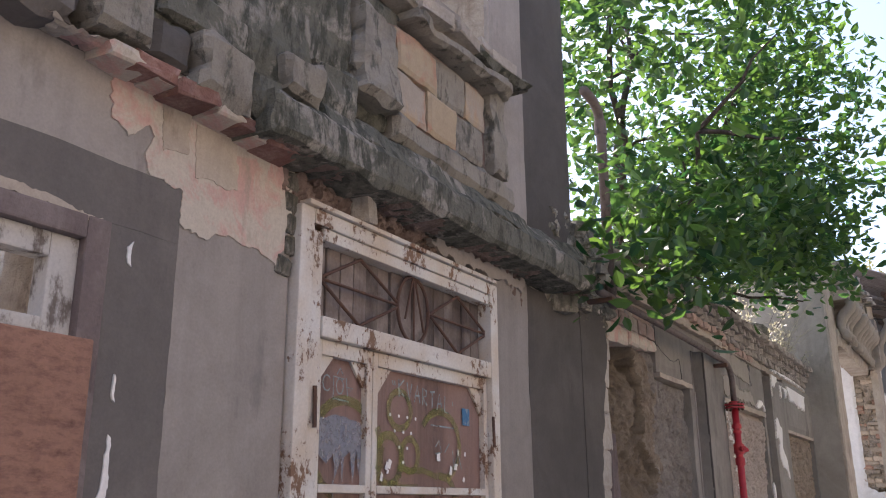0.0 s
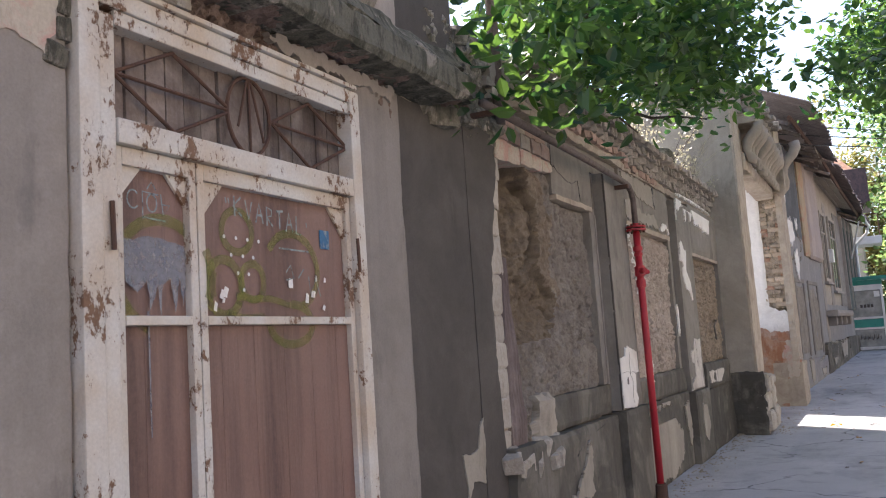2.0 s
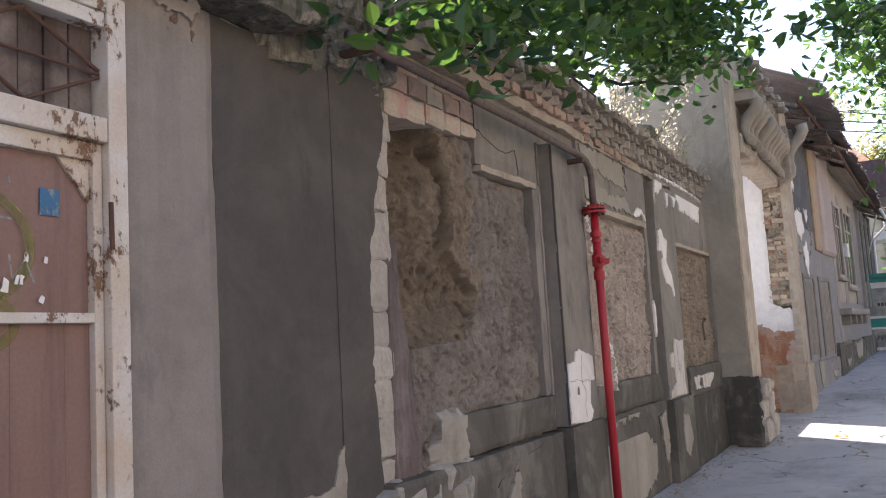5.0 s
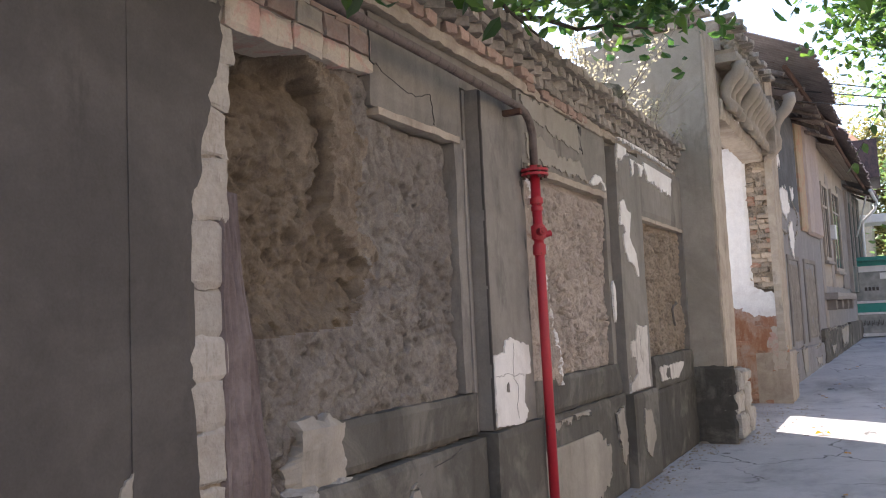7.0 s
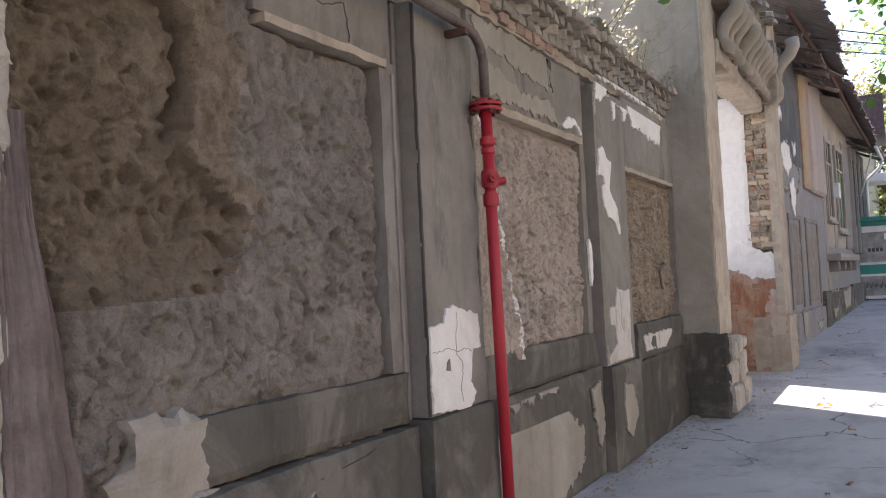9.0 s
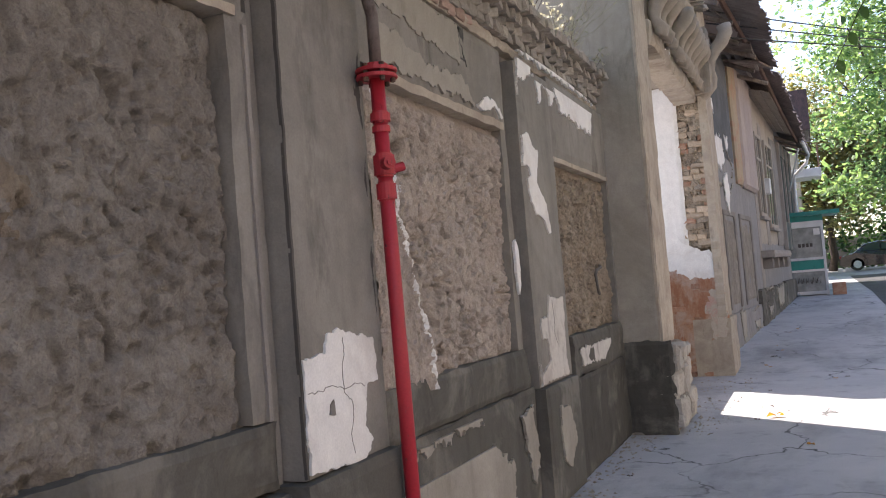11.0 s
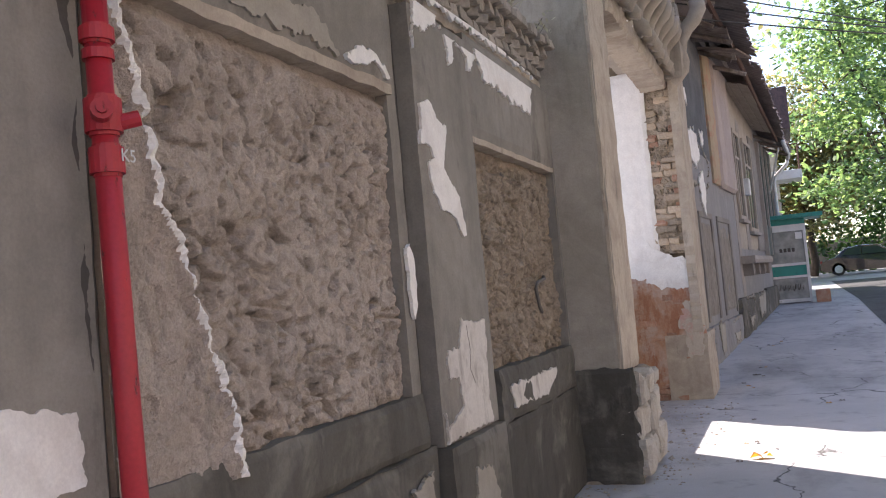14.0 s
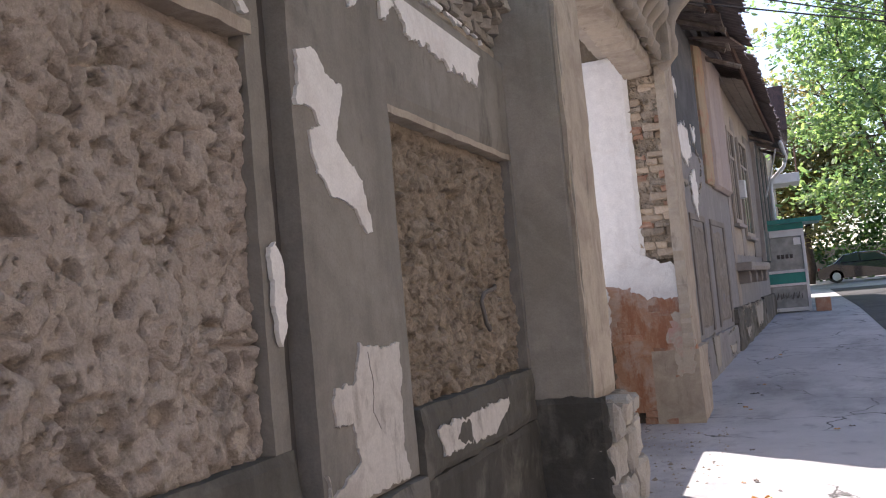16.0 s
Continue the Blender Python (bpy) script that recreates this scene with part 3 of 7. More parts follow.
XPIL, XB, XR = -2.0, -2.05, -1.99  # pilaster face; faces of the middle and the last bay
fp("plinth", XF + 0.06, 5.42, 7.62, 0, 0.80, PLINTH, "damp dark rendered plinth", seed=20, res=0.03, amp=0.02)
fp("plinth", XPIL + 0.05, 7.62, 8.34, 0, 0.82, PLINTH, seed=21, res=0.04)
fp("plinth", XF + 0.06, 8.34, 10.42, 0, 0.79, PLINTH, seed=22, res=0.03, amp=0.015)
fp("plinth", XR + 0.05, 10.42, 11.24, 0, 0.77, PLINTH, seed=23, res=0.04)
fp("plinth", XR + 0.02, 11.24, 13.08, 0, 0.73, DAMP, seed=24, res=0.03, amp=0.015)
fp("panel_sill", XF + 0.012, 6.05, 7.62, 0.815, 1.045, PLINTH, seed=25, res=0.03, amp=0.02)
fp("panel_sill", XB + 0.01, 8.34, 10.37, 0.795, 1.04, PLINTH, seed=26, res=0.03, amp=0.02)
fp("panel_sill", XR + 0.02, 11.26, 13.02, 0.735, 1.04, PLINTH, seed=27, res=0.03, amp=0.03)
fp("stile", XF, 7.50, 7.628, 1.05, 2.50, FRENDER, seed=28)
fp("pilaster", XPIL, 7.67, 8.31, 0.825, 2.80, FRENDER, "grey rendered pilaster", seed=29, round_=0.004, wob=0.003)
fp("joint", XF - 0.004, 7.631, 7.664, 0.81, 2.80, FRENDER, seed=30)
# Slightly proud dark strip paints the shade of a joint.
part("joint", slab(XPIL - 0.012, XPIL + 0.003, 7.668, 7.681, 0.826, 2.79, 0.03, 0.003, 0.006, seed=47, round_=0.001), DUSK, fence, "dark strip painted as joint shade")
# Both grooves take the dark render, deepening their shade by colour.
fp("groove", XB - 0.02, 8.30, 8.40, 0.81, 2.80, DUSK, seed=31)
fp("stile", XB, 8.40, 8.52, 1.04, 2.43, CREAM, seed=32)
fp("stile", XB, 10.27, 10.37, 1.04, 2.485, FRENDER, seed=33)
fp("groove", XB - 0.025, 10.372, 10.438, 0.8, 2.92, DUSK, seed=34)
fp("pilaster", XR, 10.44, 11.24, 0.775, 2.92, FRENDER, "grey rendered pilaster", seed=35, round_=0.006, wob=0.003)
fp("stile", XR - 0.002, 13.02, 13.08, 0.735, 2.36, FRENDER, seed=36)
fp("frieze", XF, 6.62, 7.60, 2.50, 2.97, FRENDER, seed=38)
fp("frieze", XF, 7.60, 8.40, 2.805, 2.97, FRENDER, seed=39)
fp("frieze", XB, 8.40, 10.37, 2.487, 2.97, FRENDER, seed=40)
fp("frieze", XR - 0.003, 11.24, 13.08, 2.37, 2.97, FRENDER, seed=41)
fp("frieze", XF, 10.38, 11.24, 2.925, 2.97, FRENDER, seed=45)
fp("bead", XF + 0.012, 7.575, 7.597, 1.05, 2.44, GREY_L, seed=46, wob=0.003, round_=0.004)
fp("moulding", XF + 0.016, 6.66, 7.54, 2.462, 2.50, CREAM, "worn pinkish moulding", seed=42, res=0.03, wob=0.008)
fp("moulding", XB + 0.018, 8.50, 10.29, 2.437, 2.485, CREAM, "worn pinkish moulding", seed=43, res=0.03, wob=0.008)
fp("moulding", XR + 0.006, 11.2, 13.06, 2.335, 2.37, CREAM, seed=44, res=0.03, wob=0.006)
part("rubble_panel", rough_sheet(XB - 0.035, 8.44, 10.33, 0.98, 2.45, 0.078, 12.0, res=0.0075, border=0.04, s1=7.0, s2=21.0, pits=3.7), ADOBE_P, fence, "rough pale mud rubble panel", True)
part("rubble_panel", rough_sheet(XR - 0.055, 11.22, 13.06, 0.95, 2.36, 0.10, 13.0, res=0.0085, border=0.03, s1=8.5, s2=20.0, pits=3.2), ADOBE, fence, "rough brown mud rubble panel", True)

BREAK = ((1.36, 5.7), (1.41, 5.83), (1.43, 6.1), (1.45, 6.44), (1.6, 6.55), (1.72, 6.6), (1.8, 6.48), (1.9, 6.34), (2.04, 6.3), (2.18, 6.35), (2.34, 6.36), (2.50, 6.33), (2.58, 6.25), (2.64, 6.1), (2.75, 6.0))


def along(table, z):
    """Straight steps between the (z, y) marks of a broken edge."""
    for (z0, y0), (z1, y1) in zip(table, table[1:]):
        if z <= z1:
            return y0 + (y1 - y0) * max(0.0, (z - z0) / (z1 - z0))
    return table[-1][1]


def break_edge(y, z):
    return along(BREAK, z) + 0.06 * noise.noise((y * 8, z * 8, 0)) + 0.025 * noise.noise((y * 21, z * 21, 3.0)) - y


def cavity(y, z):
    """The hollow where the face has fallen away, deepest under the lintel, with an open crack along its broken edge."""
    e = break_edge(y, z)
    low_ = ease((z - 1.38) / 0.22)
    deep = ease(e / 0.05) * 0.055 * low_ + 0.08 * ease((e - 0.05) / 0.45) * low_ + 0.14 * ease((z - 2.32) / 0.26) * ease(e / 0.12)
    gap = 0.24 * math.exp(-((e - 0.045) / 0.019) ** 2) * ease((z - 1.95) / 0.1) * ease((2.56 - z) / 0.06) * (0.75 + 0.7 * noise.noise((z * 9, 2, 1)))
    lip = 0.012 * max(0.0, 1 - abs(e + 0.09) / 0.15) * low_
    behind = 0.06 * ease((5.83 - y) / 0.05) * ease((1.95 - z) / 0.1)
    rim = 0.07 * ease((y - 6.62) / 0.05) * ease((z - 2.44) / 0.03) + 0.03 * ease((y - 7.44) / 0.06)
    return lip - deep - gap - behind - rim


def calm(y, z):
    return 1.15 if break_edge(y, z) > 0 else 1.0


bm = rough_sheet(XF - 0.04, 5.56, 7.52, 0.75, 2.70, 0.085, 14.0, 0.0085, cavity, 5.0, 15.0, pits=1.5, calm=calm)
# Slot 0, inside the broken edge, is the mud with shade in its colour.
for f in bm.faces:
    c = f.calc_center_median()
    e = break_edge(c.y, c.z)
    ragged = 0.05 * noise.noise((c.y * 9, c.z * 9, 2.0)) + 0.03 * noise.noise((c.y * 30, c.z * 30, 2.0))
    f.material_index = 0 if e > 0.0 and c.z > 1.33 else 2 if e > -0.19 + ragged and c.z > 1.75 + ragged * 3 else 1
core = part("mud_core", bm, ADOBE_D, fence, "rough grey mud face with a brown adobe hollow", True)
core.data.materials.append(ADOBE_G)
core.data.materials.append(weathered("umber_adobe", (0.265, 0.215, 0.16), (0.33, 0.275, 0.21), (0.18, 0.142, 0.105), stain_at=(0.5, 0.66), scale=4.0, grain=110, relief=0.9, dist=0.015, streak=0.1, speck=0.42))
for k in range(5):
    fp("lintel_brick", XF - 0.004 + 0.008 * noise.noise((k * 1.7, 0, 0)), 5.60 + 0.212 * k, 5.808 + 0.212 * k, 2.60 + 0.012 * k, 2.735, PINK, "pinkish plastered lintel brick", seed=50 + k, res=0.02, amp=0.01, wob=0.012)
fp("frieze", XF - 0.02, 5.42, 6.62, 2.74, 2.97, GREY_L, seed=51, res=0.03, amp=0.02)
for row in range(2):
    for k in range(6 - row):
        fp("brick", XF - 0.004 + 0.01 * noise.noise((k * 2.3, row, 5)), 5.45 + 0.10 * row + 0.2 * k, 5.64 + 0.10 * row + 0.2 * k, 2.745 + 0.105 * row, 2.842 + 0.105 * row, PINKBRICK if (k + row) % 3 else CREAM, seed=300 + 7 * row + k, res=0.025, amp=0.01, wob=0.012, round_=0.008)


def grain(y, z):
    """Splits and wrung fibres down the post."""
    u = y * 55 + 2.5 * noise.noise((z * 1.8, y * 3, 1)) + z * 0.8
    return 0.013 * abs(math.sin(u)) ** 0.6 - 0.02 + 0.02 * noise.noise((y * 9, z * 2, 4)) - 0.03 * max(0.0, noise.noise((y * 40, z * 2.5, 8)) - 0.25)


bm = slab(-2.3, XF - 0.012, 5.55, 5.80, 0.3, 1.97, 0.011, 0.012, 0.02, seed=52, round_=0.025, depth=grain)
for v in bm.verts:
    k = max(0.35, min(1.0, (2.35 - v.co.z) / 1.4)) + 0.06 * noise.noise((v.co.z * 4, 0, 0))
    v.co.y = 5.56 + (v.co.y - 5.55) * k
part("timber_post", bm, POSTWOOD, fence, "split mauve-brown timber post")

# ---- gate pier, lintel and far pier ----
# Second box: hidden mass added to cast the near edge of the sun patch.
pier = link("wall_gate", boxes((-3.1, -1.66, 13.11, 13.78, 0, 4.69), (-3.1, -1.8, 13.78, 14.5, 0, 4.69)), MORTAR)
tagged(pier, "tall rendered gate pier with broken stone foot", "wall", kind="structure")
sd = slab(-0.03, 0.0, 1.63, 3.1, 0.0, 4.69, 0.05, 0.008, 0.008, seed=59)
sd.transform(Matrix(((0, -1, 0, 0), (-1, 0, 0, 13.08), (0, 0, 1, 0), (0, 0, 0, 1))))
bmesh.ops.recalc_face_normals(sd, faces=sd.faces)
part("pier_side", sd, LIGHT, pier, "pale rendered pier side")
part("pier_front", slab(-1.66, -1.625, 13.08, 13.8, 0.8, 4.69, 0.05, 0.01, seed=60), CREAM, pier, "cream rendered pier face")
part("pier_foot", slab(-2.0, -1.57, 13.05, 14.0, 0, 0.78, 0.03, 0.03, 0.02, seed=61, round_=0.05), MORTAR, pier, "broken pale stone pier foot")
ft = slab(-0.05, 0.0, 1.55, 2.1, 0.0, 0.84, 0.03, 0.02, 0.02, seed=62)
ft.transform(Matrix(((0, -1, 0, 0), (-1, 0, 0, 13.03), (0, 0, 1, 0), (0, 0, 0, 1))))
bmesh.ops.recalc_face_normals(ft, faces=ft.faces)
part("pier_foot", ft, DAMP, pier, "black damp render on the foot")
REVEAL = Matrix(((0, -1, 0, 0), (-1, 0, 0, 17.3), (0, 0, 1, 0), (0, 0, 0, 1)))
far_pier = link("wall_gate_far", boxes((-3.4, -1.55, 17.36, 18.2, 0, 4.95)), ADOBE_D)
tagged(far_pier, "gate pier with peeling white plaster and bare brick", "wall", kind="structure")
bm = slab(-0.04, 0.0, 1.86, 3.4, 0.9, 4.0, 0.05, 0.004, 0.012, seed=68)
bm.transform(REVEAL)
bmesh.ops.recalc_face_normals(bm, faces=bm.faces)
part("plaster_skin", bm, WHITE, far_pier, "white limewashed reveal")
part("pier_front", slab(-1.57, -1.46, 17.3, 18.2, 0.78, 5.2, 0.06, 0.01, seed=62), CREAM, far_pier)
part("pier_foot", slab(-1.9, -1.40, 17.28, 18.2, 0, 0.78, 0.05, 0.02, seed=63), CREAM, far_pier)
part("gate_lintel", slab(-1.88, -1.58, 13.8, 17.36, 3.74, 4.0, 0.035, 0.035, 0.03, seed=64, round_=0.025), CREAM, far_pier, "cracked cream plaster gate lintel")

# Added out of sight: blocks low sun to shape the patch on the pavement.
sun_stub = tagged(link("wall_sun_blocker", boxes((-2.44, -2.32, 14.52, 17.25, 0, 1.5), bev=0.02), MORTAR), "unseen low wall added to trim the sun patch", "wall", kind="structure")

# ---- unseen walls added to close the street behind the camera and bounce warm light ----
opposite = tagged(link("wall_opposite", boxes((9.0, 9.5, -25, 30, 0, 8.0)), CREAM), "unseen cream wall added to bounce warm light", "wall", kind="structure")
end_wall = tagged(link("wall_street_end", boxes((-9.0, 9.0, -25.5, -25, 0, 8.0)), CREAM), "unseen cream wall added to close the street's end", "wall", kind="structure")

# ---- low house past the gate ----
# Its own axes: x out of the wall, y along it; the front slants a little into the street.
low = link("wall_low_house", boxes((-3.4, 0.0, -0.02, 14.5, -0.2, 5.45)), LOWGREY)
low.matrix_basis = pose(-1.75, 18.2, 0, 0, 0, -3.776)
tagged(low, "bluish grey rendered low house wall", "wall", kind="structure")

# ---- trees ----
def leaf_cloud(blobs, count, size, seed, droop=0.3):
    """Many small folded leaves in uneven clumps inside the blobs (centre, radii, share)."""
    rnd = random.Random(seed)
    v, f = [], []
    tot = sum(b[2] for b in blobs)
    for c, r, share in blobs:
        n_clump = max(4, int(count * share / tot / 26))
        for _ in range(n_clump):
            while True:
                p = Vector((rnd.uniform(-1, 1), rnd.uniform(-1, 1), rnd.uniform(-1, 1)))
                if 0.15 < p.length < 1 and rnd.random() < 0.35 + 0.65 * p.length:
                    break
            cc = Vector(c) + Vector((p.x * r[0], p.y * r[1], p.z * r[2]))
            d = Vector((rnd.gauss(0, 1), rnd.gauss(0, 1), rnd.gauss(-droop, 0.5))).normalized()
            ln = size * rnd.uniform(3.5, 8)
            for i in range(26):
                q = cc + d * (i / 26 - 0.5) * ln * 1.6 + Vector((rnd.gauss(0, 1), rnd.gauss(0, 1), rnd.gauss(0, 0.8))) * size * 1.05
                a = Vector((rnd.gauss(0, 1), rnd.gauss(0, 1), rnd.gauss(-0.4, 0.6))).normalized()
                w = a.cross(Vector((rnd.gauss(0, 0.5), rnd.gauss(0, 0.5), 1))).normalized()
                nn = a.cross(w)
                s = size * rnd.uniform(0.6, 1.25)
                k = len(v)
                up = nn * s * 0.09
                v += [q - a * s * 0.5, q - a * s * 0.22 + w * s * 0.27 + up, q + a * s * 0.15 + w * s * 0.25 + up, q + a * s * 0.55, q + a * s * 0.15 - w * s * 0.25 + up, q - a * s * 0.22 - w * s * 0.27 + up]
                f += [(k, k + 1, k + 2, k + 3), (k, k + 3, k + 4, k + 5)]
    me = bpy.data.meshes.new("leaves")
    me.from_pydata([tuple(p) for p in v], [], f)
    return me


def tree(name, base, top, r, limbs, blobs, count, size, seed, leafmat, label, group=""):
    """limbs: (start along the trunk 0..1, end point)."""
    rnd = random.Random(seed)
    root = new(name)
    root.location = base
    base, top = Vector(base), Vector(top)
    inv = Matrix.Translation(-base)

    def path(a, b, n, bend):
        return [a + (b - a) * (i / n) + Vector((rnd.gauss(0, 1), rnd.gauss(0, 1), 0)) * bend * math.sin(math.pi * i / n) for i in range(n + 1)]
    tp = path(base, top, 7, 0.08)
    bm = tube(bmesh.new(), [inv @ p for p in tp], r, 10, 0.45)
    part("trunk", bm, BARK, root, smooth=True)
    for at, end in limbs:
        st = tp[min(7, int(at * 7))]
        lp = path(st, Vector(end), 6, 0.12)
        bm = tube(bmesh.new(), [inv @ p for p in lp], r * 0.4, 7, 0.25)
        for _ in range(5):
            s = lp[rnd.randint(2, 6)]
            e = s + Vector((rnd.gauss(0, 1), rnd.gauss(0, 1), rnd.gauss(0.2, 0.5))).normalized() * rnd.uniform(0.12, 0.3) * (top - base).length
            tube(bm, [inv @ p for p in path(s, e, 4, 0.06)], r * 0.14, 5, 0.3)
        part("limb", bm, BARK, root, smooth=True)
    me = leaf_cloud(blobs, count, size, seed)
    me.transform(inv)
    me.materials.append(leafmat)
    crown = new("crown", me)
    crown.parent = root
    return tagged(root, label, "tree", group)


tree("tree", (-3.5, 9.6, 0), (-3.1, 8.9, 4.2), 0.17,
     [(0.7, (-1.6, 6.6, 4.4)), (0.75, (-1.4, 9.6, 5.2)), (0.9, (-2.4, 7.2, 6.6)), (1, (-1.5, 9.8, 6.4)), (0.8, (-1.3, 11.0, 5.8)), (1.0, (-3.0, 9.3, 7.8))],
     [((-2.4, 8.4, 5.8), (1.5, 3.0, 2.2), 1.0), ((-1.6, 8.7, 4.2), (0.7, 2.2, 0.6), 0.27), ((-1.75, 6.9, 3.68), (0.35, 1.4, 0.38), 0.09), ((-1.62, 5.25, 2.98), (0.2, 0.7, 0.16), 0.030), ((-1.65, 6.5, 3.36), (0.28, 0.9, 0.28), 0.055), ((-1.3, 9.8, 5.8), (0.8, 2.0, 1.6), 0.36), ((-1.5, 8.6, 4.0), (0.6, 1.6, 0.35), 0.16)],
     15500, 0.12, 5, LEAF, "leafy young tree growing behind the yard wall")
street_tree = tree("tree", (4.2, 14.5, 0), (3.8, 14.2, 4.5), 0.2,
     [(0.7, (1.3, 13.6, 5.2)), (0.8, (2.0, 12.0, 6.0)), (0.95, (2.6, 15.5, 6.6)), (0.9, (0.9, 14.8, 6.0))],
     [((2.8, 13.8, 6.4), (2.2, 2.8, 1.9), 1.0), ((0.9, 13.6, 5.4), (0.8, 1.3, 0.8), 0.16), ((0.15, 13.3, 4.75), (0.4, 1.0, 0.75), 0.12), ((0.35, 9.1, 3.62), (0.65, 0.6, 0.34), 0.05), ((0.9, 9.6, 3.9), (0.5, 0.7, 0.4), 0.035)],
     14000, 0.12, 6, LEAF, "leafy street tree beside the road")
def spray_leaf(path_pts, pairs, ln, seed):
    """A drooping compound leaf: leaflets in pairs along its stalk, hanging."""
    q = random.Random(seed)
    v, f = [], []
    pts = [Vector(p) for p in path_pts]
    for i in range(pairs):
        t = (i + 0.6) / pairs * (len(pts) - 1)
        k = min(int(t), len(pts) - 2)
        c = pts[k].lerp(pts[k + 1], t - k)
        d = (pts[k + 1] - pts[k]).normalized()
        side = d.cross(Vector((0, 0, 1))).normalized()
        for sg in (-1, 1):
            a = (side * sg * 0.75 + d * 0.35 + Vector((0, 0, -0.55 + q.uniform(-0.2, 0.2)))).normalized()
            w = a.cross(d).normalized().cross(a)
            s_ = ln * q.uniform(0.8, 1.15)
            m_ = len(v)
            v += [c, c + a * s_ * 0.3 + w * s_ * 0.2, c + a * s_ * 0.65 + w * s_ * 0.17, c + a * s_, c + a * s_ * 0.65 - w * s_ * 0.17, c + a * s_ * 0.3 - w * s_ * 0.2]
            f += [(m_, m_ + 1, m_ + 2, m_ + 3), (m_, m_ + 3, m_ + 4, m_ + 5)]
    for k in range(0, len(v), 6):
        me_ = bpy.data.meshes.new("leaflet")
        me_.from_pydata([tuple(p) for p in v[k:k + 6]], [], [(0, 1, 2, 3), (0, 3, 4, 5)])
        yield me_


stem = [(1.9, 11.6, 4.9), (1.25, 10.9, 4.3), (0.75, 10.4, 3.7), (0.45, 10.0, 3.1)]
off = Matrix.Translation((-4.2, -14.5, 0))
bm = tube(bmesh.new(), [(2.6, 12.4, 5.2)] + stem, 0.022, 6, 0.3)
bm.transform(off)
part("bough", bm, BARK, street_tree, smooth=True)
bm = tube(bmesh.new(), [(1.9, 11.6, 4.9), (1.5, 10.4, 4.5), (0.9, 9.5, 4.05), (0.3, 8.9, 3.7)], 0.02, 6, 0.3)
bm.transform(off)
part("bough", bm, BARK, street_tree, smooth=True)
for k, (a, b) in enumerate((((0.45, 10.0, 3.1), (-0.14, 9.65, 2.36)), ((0.55, 10.1, 3.3), (0.35, 9.2, 2.55)), ((0.8, 10.45, 3.75), (0.15, 9.4, 3.15)), ((0.75, 10.4, 3.7), (0.5, 9.3, 3.2)), ((1.0, 10.6, 4.0), (0.2, 10.0, 3.75)), ((1.25, 10.9, 4.3), (0.5, 9.9, 4.1)), ((1.25, 10.9, 4.3), (0.9, 9.8, 3.9)), ((0.3, 8.9, 3.7), (-0.35, 8.5, 3.15)), ((0.3, 8.9, 3.7), (-0.2, 9.0, 3.35)), ((0.5, 9.1, 3.8), (-0.05, 8.5, 3.3)), ((0.6, 9.2, 3.85), (0.2, 8.4, 3.25)), ((0.7, 9.3, 3.95), (0.45, 8.4, 3.35)), ((0.9, 9.5, 4.05), (0.6, 8.6, 3.55)), ((0.9, 9.5, 4.05), (0.2, 9.1, 3.75)), ((1.1, 9.8, 4.2), (0.8, 8.8, 3.7)), ((1.2, 10.0, 4.25), (0.5, 9.4, 4.0)))):
    a, b = Vector(a), Vector(b)
    way = [a.lerp(b, t) + Vector((0, 0, 0.16 * math.sin(math.pi * t))) for t in (0, 0.25, 0.5, 0.75, 1.0)]
    bm = tube(bmesh.new(), way, 0.005, 4, 0.4)
    bm.transform(off)
    stalk = part("leaf_spray", bm, BARK, street_tree)
    for me in spray_leaf(way, 9, 0.105, 300 + k):
        me.transform(off)
        me.materials.append(LEAF)
        new("leaflet", me).parent = stalk


def masses(c, r, n, size, seed, low=0.0):
    """Leafy boughs spread unevenly over and inside a crown; each is flattened and stands off the next."""
    q = random.Random(seed)
    out = []
    while len(out) < n:
        p = Vector((q.uniform(-1, 1), q.uniform(-1, 1), q.uniform(-1, 1)))
        if not 0.45 < p.length < 1 or p.z < -0.7 + low:
            continue
        k = size * q.uniform(0.6, 1.25)
        out.append(((c[0] + p.x * r[0], c[1] + p.y * r[1], c[2] + p.z * r[2]), (k * 1.25, k * 1.25, k * 0.6), k * k))
    return out


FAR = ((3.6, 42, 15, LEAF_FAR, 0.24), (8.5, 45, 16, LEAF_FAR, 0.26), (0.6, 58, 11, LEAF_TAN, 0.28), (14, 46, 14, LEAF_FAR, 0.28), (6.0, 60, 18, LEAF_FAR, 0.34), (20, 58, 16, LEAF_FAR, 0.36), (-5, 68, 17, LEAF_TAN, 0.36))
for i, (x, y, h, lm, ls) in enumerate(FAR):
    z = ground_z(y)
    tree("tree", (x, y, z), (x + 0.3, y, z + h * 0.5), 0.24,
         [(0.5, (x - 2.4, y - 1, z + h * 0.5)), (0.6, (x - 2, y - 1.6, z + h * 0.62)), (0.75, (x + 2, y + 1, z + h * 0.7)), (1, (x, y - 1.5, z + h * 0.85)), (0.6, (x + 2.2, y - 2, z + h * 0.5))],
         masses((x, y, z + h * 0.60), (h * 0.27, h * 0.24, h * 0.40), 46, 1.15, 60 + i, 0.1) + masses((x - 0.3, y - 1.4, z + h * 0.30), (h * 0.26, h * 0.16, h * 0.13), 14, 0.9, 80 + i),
         13000, ls, 20 + i, lm, "tall broad-leaved tree across the street, sunlight painted into its leaves" if lm is LEAF_FAR else "tall yellowing tree far down the street, sunlit", "trees across the street")

me = leaf_cloud([((8 + 7.5 * k - 22, 67 + (k % 2), 4.0), (5.2, 1.8, 3.8), 1.0) for k in range(9)], 34000, 0.38, 77)
me.materials.append(LEAF)
